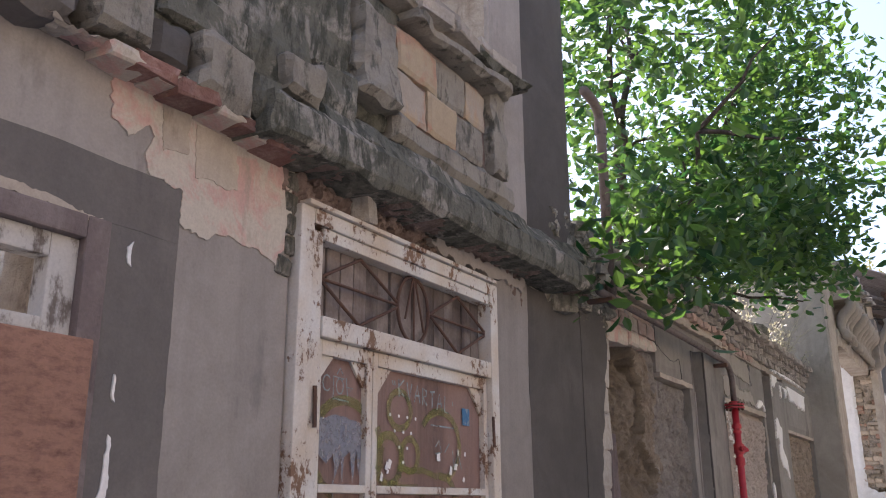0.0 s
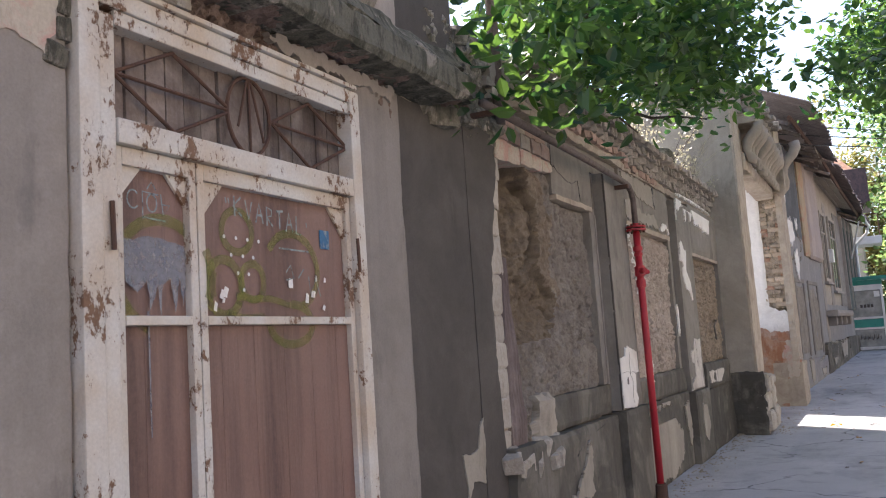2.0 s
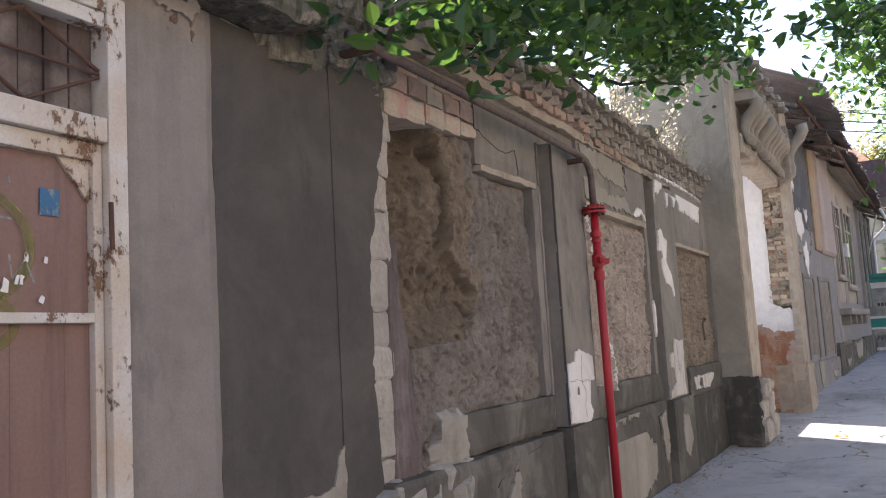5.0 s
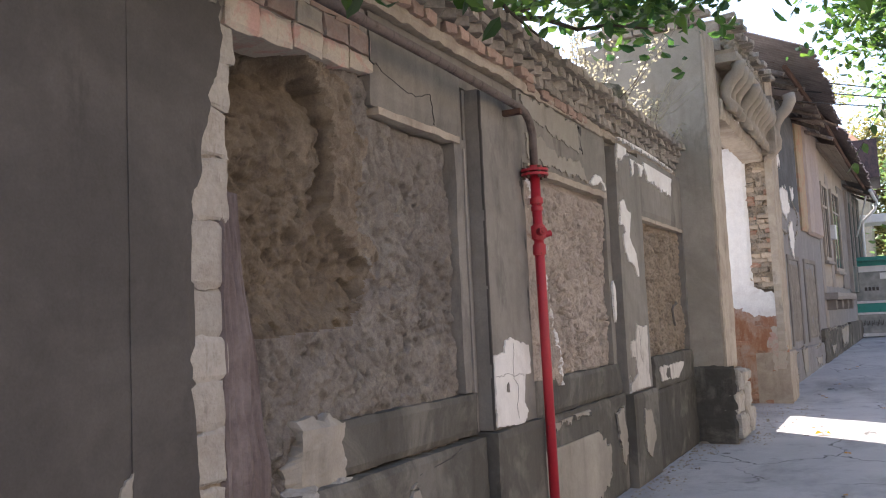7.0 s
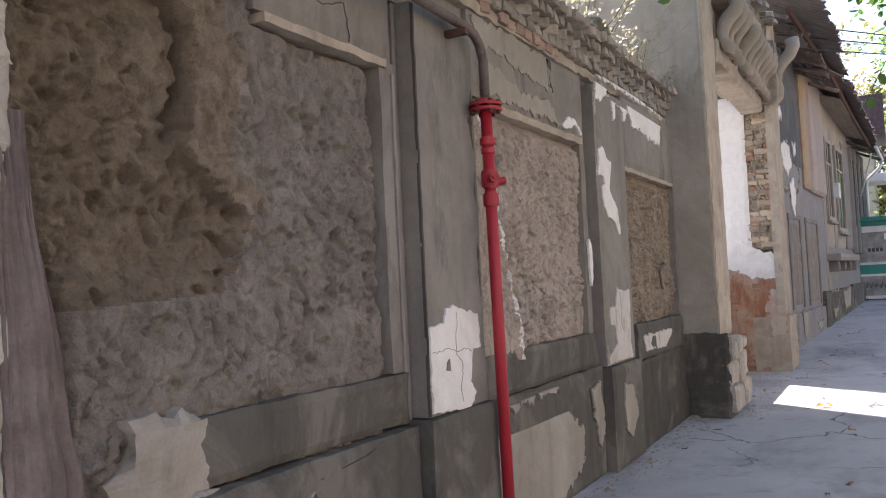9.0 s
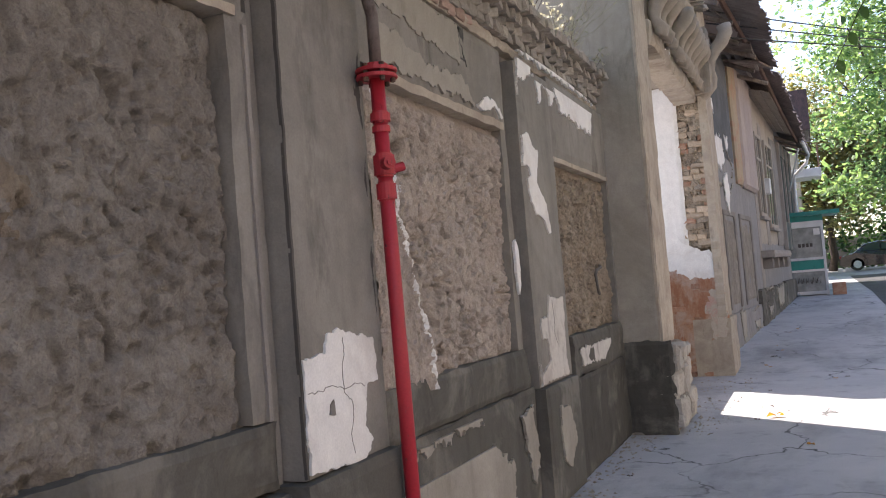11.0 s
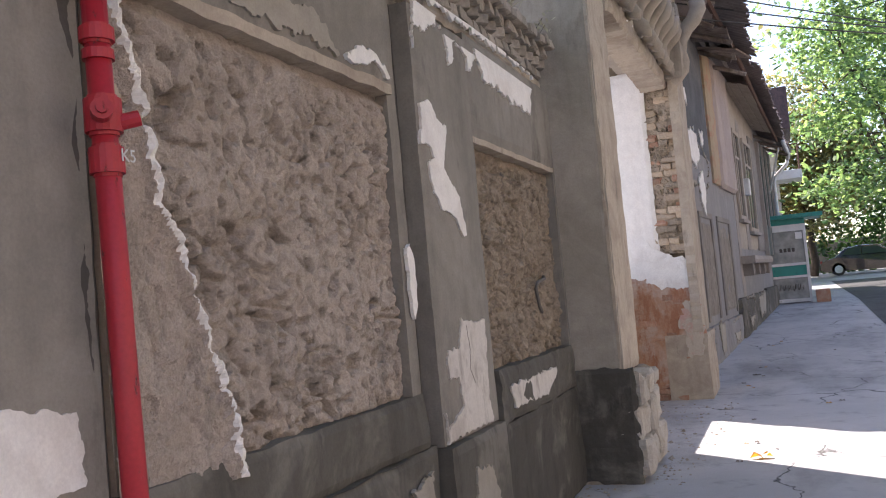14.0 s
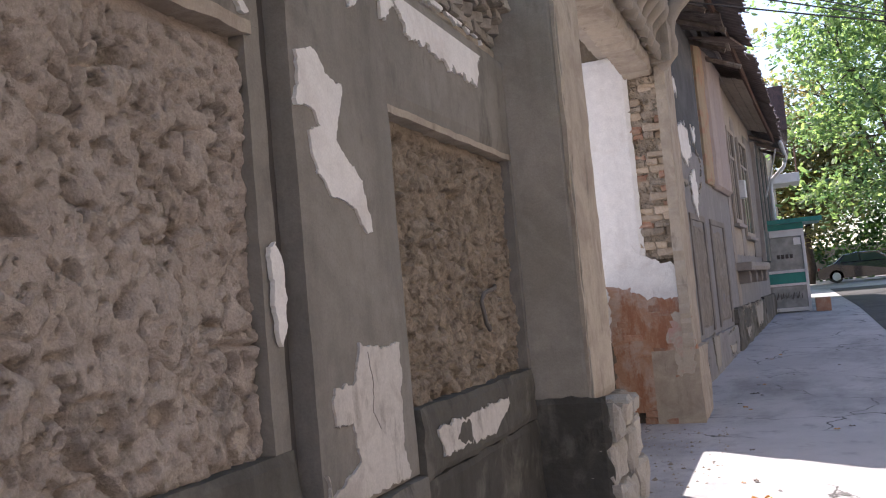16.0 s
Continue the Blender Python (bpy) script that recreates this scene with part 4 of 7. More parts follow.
hedge = tagged(new("shrubs", me), "dense dark green shrubs along the far side of the street", "shrubs", kind="stuff")


# ---- low house: bays, windows, eaves ----
def lp(name, x1, y0, y1, z0, z1, mat, label="", x0=-0.02, **k):
    return part(name, slab(x0, x1, y0, y1, z0, z1, **k), mat, low, label)


SOOT = weathered("soot_grey_paint", (0.105, 0.11, 0.115), (0.15, 0.155, 0.16), (0.08, 0.08, 0.082), scale=1.2, streak=0.3)
BUFF = weathered("buff_plaster", (0.40, 0.35, 0.29), (0.33, 0.29, 0.24), (0.24, 0.205, 0.17), scale=1.5, streak=0.4)
MAUVE = weathered("mauve_plaster", (0.37, 0.315, 0.29), (0.43, 0.36, 0.315), (0.28, 0.235, 0.21), scale=1.4, streak=0.35)
lp("wall_band", 0.012, 0.5, 3.70, 3.35, 5.3, SOOT, "dark grey painted upper wall", res=0.08, amp=0.006, seed=71)
lp("corner_pilaster", 0.10, 4.45, 6.28, 2.96, 5.3, MAUVE, "pinkish plaster pilaster with a rounded foot", res=0.06, amp=0.01, seed=72, round_=0.05)
lp("pilaster_cheek", 0.07, 3.74, 4.44, 2.99, 5.3, OCHRE, "orange ochre plaster beside the pilaster", res=0.08, amp=0.012, seed=73, round_=0.03)
lp("wall_band", 0.010, 6.31, 11.35, 1.9, 5.3, BUFF, "buff rendered wall with windows", res=0.1, amp=0.006, seed=78)
lp("wall_band", 0.018, 6.31, 6.72, 0.9, 4.9, GREY_L, res=0.08, amp=0.01, seed=79)
lp("wall_band", 0.03, 7.82, 8.34, 1.9, 4.7, GREY_L, res=0.08, amp=0.01, seed=80)
lp("wall_band", 0.04, 9.92, 11.3, 1.9, 4.6, GREY, res=0.08, amp=0.01, seed=81)
for k, (y0, y1) in enumerate(((1.98, 2.98), (3.78, 5.05))):
    lp("recess_panel", 0.012, y0, y1, 0.82, 2.25, ADOBE_G, "" if k else "rough grey panel", res=0.04, amp=0.02, seed=73 + k)
    for a, b, c, d in ((y0 - 0.14, y0 - 0.004, 0.75, 2.33), (y1 + 0.004, y1 + 0.14, 0.75, 2.33), (y0 - 0.14, y1 + 0.14, 2.335, 2.42)):
        lp("panel_frame", 0.035, a, b, c, d, GREY, res=0.06, amp=0.004, seed=84 + k)
lp("plinth", 0.06, 0.2, 5.3, -0.2, 0.68, LOWGREY, "flaking grey plinth", res=0.06, amp=0.02, wob=0.02, seed=75)
lp("plinth", 0.09, 5.31, 10.2, -0.2, 0.95, PLINTH, res=0.06, amp=0.03, wob=0.03, seed=76)
lp("plinth", 0.09, 10.21, 14.5, -0.2, 1.0, PLINTH, res=0.08, amp=0.02, wob=0.02, seed=77)
lp("sill_ledge", 0.30, 6.35, 9.95, 1.60, 1.74, GREY_L, "grey concrete ledge under the windows", res=0.05, amp=0.01, wob=0.015, seed=82, round_=0.02)
for k in range(4):
    lp("ledge_bracket", 0.24, 6.5 + 1.08 * k, 6.64 + 1.08 * k, 1.36, 1.597, GREY, res=0.06, amp=0.01, seed=86 + k, round_=0.03)
part("meter_box", boxes((0.04, 0.16, 7.86, 8.14, 3.05, 3.40), bev=0.012), WHITEPAINT, low, "small white meter box")


def window(name, y0, y1, z0, z1, x, glass, label):
    w = new(name)
    w.matrix_basis = pose(-1.75, 18.2, 0, 0, 0, -3.776) @ Matrix.Translation((x, (y0 + y1) / 2, z0))
    off = Matrix.Translation((-x, -(y0 + y1) / 2, -z0))

    def p(n, bm, m):
        bm.transform(off)
        part(n, bm, m, w)
    t = 0.09
    for a, b, c, d in ((y0, y0 + t, z0, z1), (y1 - t, y1, z0, z1), (y0 + t, y1 - t, z1 - t, z1), (y0 + t, y1 - t, z0, z0 + t)):
        p("window_frame", boxes((x, x + 0.05, a, b, c, d), bev=0.008), BUFF)
    p("mullion", boxes((x + 0.002, x + 0.03, (y0 + y1) / 2 - 0.03, (y0 + y1) / 2 + 0.03, z0 + t, z1 - t), bev=0.004), BUFF)
    p("transom", boxes((x + 0.004, x + 0.028, y0 + t, y1 - t, z1 - 0.58, z1 - 0.53), bev=0.004), BUFF)
    p("window_pane", boxes((x + 0.004, x + 0.014, y0 + t, (y0 + y1) / 2 - 0.03, z0 + t, z1 - t)), glass)
    p("window_pane", boxes((x + 0.004, x + 0.014, (y0 + y1) / 2 + 0.03, y1 - t, z0 + t, z1 - t)), glass)
    p("window_sill", boxes((x - 0.01, x + 0.10, y0 - 0.06, y1 + 0.06, z0 - 0.07, z0 - 0.002), bev=0.01), GREY_L)
    return tagged(w, label, "window", kind="structure")


m, nt, b_, co_ = nodes_of("dim_window_glass")
b_.inputs["Base Color"].default_value = (0.03, 0.045, 0.045, 1)
b_.inputs["Roughness"].default_value = 0.08
DIMGLASS = m
window("window_1", 6.76, 7.76, 2.5, 4.35, 0.015, DIMGLASS, "narrow old window with dusty panes")
window("window_2", 8.40, 9.84, 2.3, 4.35, 0.02, DIMGLASS, "tall old window with greenish dark panes")
veranda = new("veranda")
veranda.matrix_basis = pose(-1.75, 18.2, 0, 0, 0, -3.776) @ Matrix.Translation((0, 11.4, 1.8))
VERGREEN = chipped("dull_green_paint", (0.10, 0.125, 0.11), (0.16, 0.15, 0.13), at=(0.5, 0.62), scale=9, stretch=(1, 1, 0.2), rough=0.7)
for k in range(7):
    part("post", boxes((0.02, 0.11, 0.5 * k, 0.09 + 0.5 * k, 0.0, 2.85), bev=0.008), VERGREEN if k % 2 else GREY_L, veranda, "" if k else "upright veranda board")
for k in range(6):
    part("glazing", boxes((0.02, 0.07, 0.1 + 0.5 * k, 0.49 + 0.5 * k, 0.75, 2.5)), DIMGLASS, veranda)
    part("board", boxes((0.02, 0.10, 0.1 + 0.5 * k, 0.49 + 0.5 * k, 0.0, 0.74), bev=0.006), VERGREEN, veranda)
    part("head_board", boxes((0.02, 0.10, 0.1 + 0.5 * k, 0.49 + 0.5 * k, 2.51, 2.85), bev=0.006), GREY_D, veranda)
tagged(veranda, "dull green glazed timber veranda under the eaves", "veranda")

roof = new("roof")
roof.matrix_basis = pose(-1.75, 18.2, 0, 0, 0, -3.776)
rr = random.Random(31)


def corrugated(p0, p1, up, n=14, t=0.022):
    """A wavy sheet with a torn lower edge from p0 to p1 that runs up by the vector up."""
    bm = bmesh.new()
    p0, p1, up = Vector(p0), Vector(p1), Vector(up)
    cols = []
    for i in range(n * 6 + 1):
        a = p0 + (p1 - p0) * (i / (n * 6)) + Vector((0, 0, math.sin(i * math.pi / 3) * t))
        cols.append((a - up * (0.012 * rr.random() + 0.02 * noise.noise((i * 0.21, p0.y, 2))), a + up))
    lo = [(bm.verts.new(a), bm.verts.new(b)) for a, b in cols]
    for q, r in zip(lo, lo[1:]):
        bm.faces.new((q[0], r[0], r[1], q[1]))
    ex = bmesh.ops.extrude_face_region(bm, geom=list(bm.faces))
    bmesh.ops.translate(bm, vec=(0, 0, 0.014), verts=[g for g in ex["geom"] if isinstance(g, bmesh.types.BMVert)])
    return bm


SHEETS = ((-0.9, 0.9, 1.04, 5.36), (0.75, 2.55, 1.02, 5.24), (2.4, 4.3, 0.86, 5.22), (4.15, 5.2, 0.72, 5.22), (5.1, 7.0, 0.80, 5.16), (6.85, 8.8, 0.78, 5.06), (8.65, 10.6, 0.74, 4.95), (10.45, 12.4, 0.70, 4.84), (12.25, 14.6, 0.66, 4.72))
for k, (y0, y1, ex_, ez) in enumerate(SHEETS):
    part("roof_sheet", corrugated((ex_, y0, ez + 0.03 * (k % 2)), (ex_ + rr.uniform(-0.06, 0.03), y1, ez - 0.09 + 0.03 * (k % 2)), (-3.6, rr.uniform(-0.05, 0.05), 1.72 + rr.uniform(-0.04, 0.04)), int((y1 - y0) * 7)), ROOFING, roof, "grey corrugated sheet, rusted and broken" if k == 0 else "")
for k in (0, 1, 2, 3, 4, 5, 12, 13, 14):
    y0 = -0.4 + k * 1.0
    ez = 5.40 - 0.05 * y0
    part("rafter", tube(bmesh.new(), [(-0.3, y0, ez + 0.15), (0.62 + rr.uniform(-0.12, 0.1), y0 + rr.uniform(-0.05, 0.05), ez - 0.27)], 0.04, 6), OLDWOOD, roof)
part("fascia_board", tube(bmesh.new(), [(0.56, -0.3, 5.30), (0.55, 4.0, 5.20), (0.50, 8.0, 4.96), (0.48, 12.5, 4.72)], 0.045, 6), RUST, roof, "rusty beam under the eave")
# closed soffit of cream boards, then broken laths nearer the gate
for k in range(5):
    bm = boxes((0.02 + 0.095 * k, 0.108 + 0.095 * k, 6.2, 11.3, -0.012 + 0.012 * (k % 2), 0.008 + 0.012 * (k % 2)), bev=0.003)
    bm.transform(Matrix.Translation((0, 0, 5.5)) @ Matrix(((1, 0, 0, 0), (0, 1, 0, 0), (-0.34, -0.05, 1, 0), (0, 0, 0, 1))))
    part("eave_board", bm, BUFF, roof, "" if k else "pale soffit board")
for k in range(16):
    y0 = rr.uniform(-0.3, 4.6)
    bm = boxes((-0.05, 0.012, 0, rr.uniform(0.6, 1.7), 0, 0.022), bev=0.003)
    bm.transform(pose(0.06 + 0.036 * k, y0, 5.50 - 0.013 * k - 0.03 * y0, rr.uniform(-6, 4), 20, rr.uniform(-7, 7)))
    part("lath", bm, OLDWOOD if k % 3 else BRICK_G, roof, "" if k else "broken hanging lath")
for k in range(3):
    bm = boxes((-0.35, 0.3, 0, 0.6 + 0.2 * k, 0, 0.03), bev=0.004)
    bm.transform(pose(0.35, 1.2 + 1.1 * k, 5.34 - 0.1 * k, -9 + 6 * k, 14, 12 - 9 * k))
    part("broken_board", bm, OLDWOOD if k else MAUVE, roof)
tagged(roof, "sagging corrugated roof with broken timber eaves", "roof", kind="structure")

downpipe = new("downpipe")
downpipe.matrix_basis = pose(-1.75, 18.2, 0, 0, 0, -3.776) @ Matrix.Translation((0.16, 14.45, 0.55))
part("gutter", tube(bmesh.new(), [(0.48, -2.2, 4.10), (0.46, -0.2, 3.98), (0.42, 0.0, 3.9)], 0.055, 8), WHITEPAINT, downpipe, "white rain gutter", smooth=True)
part("pipe", tube(bmesh.new(), [(0.42, 0, 3.92), (0.38, 0, 3.76), (0.05, 0.02, 3.45), (0, 0.02, 3.3), (0, 0.02, 0.0)], 0.05, 10), WHITEPAINT, downpipe, smooth=True)
part("strut", tube(bmesh.new(), [(0.36, -2.2, 3.95), (-0.05, -1.2, 2.9)], 0.022, 6), WHITEPAINT, downpipe)
part("bracket", boxes((-0.1, 0.06, -0.05, 0.08, 1.9, 1.95)), RUST, downpipe)
tagged(downpipe, "white rainwater gutter and downpipe at the house end", "pipe")

# brown sheet gable of the next house, with its white balcony
next_house = new("house")
next_house.location = (-3.0, 33.6, 0.5)
part("wall", boxes((-4, 1.9, 0, 7, 0, 4.7)), BUFF, next_house)
bm = boxes((1.2, 2.95, 0.1, 3.2, 4.95, 6.2), bev=0.02)
part("roof", bm, chipped("dark_red_sheet", (0.075, 0.04, 0.038), (0.05, 0.03, 0.028), at=(0.45, 0.6), rough=0.6), next_house, "dark red-brown sheet gable")
bal = part("balcony", boxes((1.9, 3.2, 4.0, 5.6, 3.85, 4.15), bev=0.02), WHITEPAINT, next_house, "white balcony slab")
for k in range(5):
    part("baluster", tube(bmesh.new(), [(3.15, 4.05 + 0.37 * k, 4.15), (3.15, 4.05 + 0.37 * k, 5.0)], 0.018, 5), RUST, bal)
part("handrail", tube(bmesh.new(), [(1.95, 4.05, 5.0), (3.15, 4.05, 5.0), (3.15, 5.55, 5.0)], 0.022, 5), RUST, bal)
tagged(next_house, "buff house with a dark red sheet gable and balcony", "house")

# ---- glazed porch booth ----
booth = new("porch_booth")
BX, BY, BZ = -0.98, 31.0, 0.5
booth.location = (BX, BY, BZ)
fr = 0.07


def bp(name, specs, mat, bev=0.006, label=""):
    return part(name, boxes(*specs, bev=bev), mat, booth, label)


W, D, Hh = 0.98, 1.6, 2.05
for x0 in (0.0, W - fr):
    for y0 in (0.0, D - fr):
        bp("post", [(x0, x0 + fr, y0, y0 + fr, 0, Hh)], WHITEPAINT)
bp("top_rail", [(fr, W - fr, 0, fr, 1.88, Hh)], WHITEPAINT)
bp("sill_rail", [(fr, W - fr, 0, fr, 0.03, 0.12)], WHITEPAINT)
bp("mid_rail", [(fr, W - fr, 0, fr, 0.66, 0.72)], WHITEPAINT)
bp("mid_rail", [(fr, W - fr, 0, fr, 0.98, 1.05)], WHITEPAINT)
bp("door_panel", [(fr, W - fr, 0.02, 0.05, 0.72, 0.98)], TEAL, label="teal band panel")
# Reflection on the panes is painted as a patchy pale grey base colour.
m, nt, b_, co_ = nodes_of("booth_glass_pale_sheen")
nt.links.new(mix(nt, ramp(nt, noise_node(nt, co_, 4, 5, 0.6), 0.35, 0.7), (0.16, 0.18, 0.18), (0.30, 0.32, 0.32)), b_.inputs["Base Color"])
b_.inputs["Roughness"].default_value = 0.15
BOOTHGLASS = m
bp("pane", [(fr, W - fr, 0.03, 0.04, 1.05, 1.88)], BOOTHGLASS)
bp("pane", [(fr, W - fr, 0.03, 0.04, 0.12, 0.66)], BOOTHGLASS)
bp("side_pane", [(W - 0.05, W - 0.04, fr, D - fr, 1.0, 1.9)], BOOTHGLASS)
bp("side_panel", [(W - 0.05, W - 0.02, fr, D - fr, 0.03, 0.98)], TEAL)
bp("top_panel", [(-0.05, W, -0.01, 0.03, 2.05, 2.2)], TEAL)
bp("roof", [(-0.22, W + 0.42, -0.12, D + 0.2, 2.22, 2.3)], TEAL, 0.01, "teal sheet roof")
bp("roof_trim", [(-0.24, W + 0.44, -0.14, -0.122, 2.2, 2.31)], TEAL)
bm = bmesh.new()
gr = random.Random(3)
for k in range(5):
    px = 0.2 + k * 0.12
    tube(bm, [(px, 0.024, 0.32 + gr.uniform(0, 0.08)), (px + 0.05, 0.024, 0.5), (px + 0.03, 0.024, 0.36), (px + 0.11, 0.024, 0.48 + gr.uniform(-0.05, 0.03)), (px + 0.1, 0.024, 0.34)], 0.011, 5)
part("graffiti", bm, PLAINDARK, booth, "black spray scrawl")
bp("notice", [(0.3 + 0.1 * k, 0.37 + 0.1 * k, 0.02, 0.029, 1.34, 1.44) for k in range(4)], PLAINDARK, 0)
bp("notice", [(0.72, 0.88, 0.02, 0.029, 1.66, 1.84)], WHITEPAINT, 0)
tagged(booth, "glazed porch with white frame and teal roof", "porch")
step_block = tagged(link("step_block", boxes((0.08, 0.42, 30.75, 31.1, 0.49, 0.82), bev=0.02), BRICK), "brown masonry block beside the porch", "block")

# ---- parked car and the far street ----
def car(loc, paint):
    c = new("car")
    c.location = loc
    prof = [(0.0, 0.35), (0.03, 0.62), (0.12, 0.78), (0.75, 0.95), (1.25, 1.36), (1.9, 1.47), (2.75, 1.44), (3.45, 1.02), (4.35, 0.86), (4.55, 0.7), (4.58, 0.36), (4.4, 0.24), (0.2, 0.24)]
    bm = bmesh.new()
    fs = []
    for y, s in ((-0.9, 0.0), (-0.78, 1.0), (0.78, 1.0), (0.9, 0.0)):
        fs.append([bm.verts.new((px, y * (1.0 if pz < 1.0 else 0.82), pz - (0.02 if s == 0 else 0))) for px, pz in prof])
    for a, b in zip(fs, fs[1:]):
        for i in range(len(prof)):
            bm.faces.new((a[i], a[(i + 1) % len(prof)], b[(i + 1) % len(prof)], b[i]))
    bm.faces.new(fs[0])
    bm.faces.new(fs[-1][::-1])
    bmesh.ops.recalc_face_normals(bm, faces=bm.faces)
    part("body", bm, paint, c, smooth=False)
    for wx in ((1.3, 1.36, 1.95), (2.0, 2.7, 3.25)):
        bm = bmesh.new()
        y = -0.775
        pts = [(wx[0] - (0.25 if wx[0] < 1.5 else 0), 1.0), (wx[0] + (0.02 if wx[0] > 1.5 else 0.05), 1.36), (wx[1] if wx[1] > 2 else 1.9, 1.38), (wx[2], 1.0)]
        v = [bm.verts.new((px, y - 0.03 - (0.12 if pz < 1.1 else 0), pz)) for px, pz in pts]
        f = bm.faces.new(v)
        ex = bmesh.ops.extrude_face_region(bm, geom=[f])
        bmesh.ops.translate(bm, vec=(0, 0.02, 0), verts=[g for g in ex["geom"] if isinstance(g, bmesh.types.BMVert)])
        part("window", bm, DIMGLASS, c)
    for wx in (0.85, 3.65):
        for wy in (-0.8, 0.8):
            bm = bmesh.new()
            bmesh.ops.create_cone(bm, segments=20, radius1=0.32, radius2=0.32, depth=0.2, cap_ends=True, matrix=Matrix.Translation((wx, wy, 0.32)) @ Matrix.Rotation(math.pi / 2, 4, "X"))
            wheel = part("wheel", bm, PLAINDARK, c)
            bm = bmesh.new()
            bmesh.ops.create_cone(bm, segments=16, radius1=0.2, radius2=0.2, depth=0.22, cap_ends=True, matrix=Matrix.Translation((wx, wy, 0.32)) @ Matrix.Rotation(math.pi / 2, 4, "X"))
            part("rim", bm, WHITEPAINT, wheel)
    part("headlight", boxes((4.42, 4.57, -0.8, -0.5, 0.66, 0.78), bev=0.02), WHITEPAINT, c)
    part("tail_light", boxes((0.02, 0.12, -0.85, -0.6, 0.66, 0.8), bev=0.02), REDPAINT, c)
    return c


m, nt, b_, co_ = nodes_of("dark_car_paint")
b_.inputs["Base Color"].default_value = (0.012, 0.014, 0.02, 1)
b_.inputs["Roughness"].default_value = 0.2
b_.inputs["Coat Weight"].default_value = 0.6
tagged(car((0.9, 56, ground_z(56)), m), "dark blue-black saloon car on the cross street", "car")
far_house = new("house")
far_house.location = (-6, 47, 0.6)
part("wall", boxes((-6, 5.4, 0, 9, 0, 7.6)), CREAM, far_house)
bm = bmesh.new()
vv = [bm.verts.new(p) for p in ((-6.4, -0.5, 7.6), (5.9, -0.5, 7.6), (5.9, 9.5, 7.6), (-6.4, 9.5, 7.6), (-3, 4.5, 11.8), (2.5, 4.5, 11.8))]
for q in ((0, 1, 5, 4), (1, 2, 5), (2, 3, 4, 5), (3, 0, 4), (3, 2, 1, 0)):
    bm.faces.new([vv[i] for i in q])
part("roof", bm, BRICK, far_house, "pinkish red tiled roof")
for k in range(3):
    w = part("window", boxes((-4.5 + 3.2 * k, -3.3 + 3.2 * k, -0.06, 0.02, 3.2, 4.8)), DIMGLASS, far_house)
tagged(far_house, "cream house with a pinkish tiled roof", "house")
far_wall = tagged(link("wall_far", boxes((-30, 60, 72, 72.4, 0.7, 3.0)), GREY), "grey low wall behind the far trees", "wall", kind="structure")

# ---- iron door ----
door = new("iron_door")
door.location = (-2.12, 3.155, 0)
doff = Matrix.Translation((2.12, -3.155, 0))
DX = -2.075


def dp(name, bm, mat, label="", parent=None):
    bm.transform(doff)
    return part(name, bm, mat, parent or door, label)


dp("frame_post", boxes((-2.2, DX + 0.01, 2.375, 2.455, 0, 2.61), bev=0.006), DOORPAINT, "flaking white steel post")
dp("frame_post", boxes((-2.2, DX, 2.457, 2.52, 0, 2.53), bev=0.006), DOORPAINT)
dp("frame_post", boxes((-2.2, DX + 0.01, 3.865, 3.94, 0, 2.61), bev=0.006), DOORPAINT)
dp("frame_head", boxes((-2.2, DX + 0.012, 2.456, 3.864, 2.55, 2.61), bev=0.006), DOORPAINT)
dp("frame_head", boxes((-2.2, DX + 0.0, 2.522, 3.863, 2.50, 2.549), bev=0.005), DOORPAINT)
dp("frame_lip", boxes((-2.2, DX + 0.03, 2.40, 3.90, 2.612, 2.632), bev=0.005), DOORPAINT)
dp("transom_bar", boxes((-2.2, DX + 0.008, 2.522, 3.863, 2.12, 2.20), bev=0.006), DOORPAINT)
for k in range(15):
    y0 = 2.522 + k * 0.0894
    dp("plank", boxes((-2.17, -2.135 + rr.uniform(-0.006, 0.006), y0 + 0.003, y0 + 0.0864, 2.19, 2.51), bev=0.004), OLDWOOD)


def bars(paths, r):
    bm = bmesh.new()
    for q in paths:
        tube(bm, q, r, 6)
    return bm


GX = -2.105
ring = [(GX, 3.20 + 0.125 * math.cos(a), 2.35 + 0.15 * math.sin(a)) for a in (2 * math.pi * k / 28 for k in range(29))]
dp("grille_ring", bars([ring], 0.008), RUST, "rusty iron grille")
dp("grille_fan", bars([[(GX + 0.004, 3.19, 2.49), (GX + 0.004, 3.13, 2.30)], [(GX + 0.004, 3.21, 2.49), (GX + 0.004, 3.28, 2.26)], [(GX + 0.004, 3.2, 2.5), (GX + 0.004, 3.2, 2.2)]], 0.005), RUST)
for ya, yb in ((2.525, 3.075), (3.325, 3.86)):
    ym = (ya + yb) / 2
    for q in ([(ya, 2.35), (ym, 2.49)], [(ym, 2.49), (yb, 2.36)], [(ya, 2.36), (ym, 2.21)], [(ym, 2.21), (yb, 2.34)], [(ya, 2.355), (yb, 2.35)]):
        dp("grille_bar", bars([[(GX, q[0][0], q[0][1]), (GX, q[1][0], q[1][1])]], 0.007), RUST)


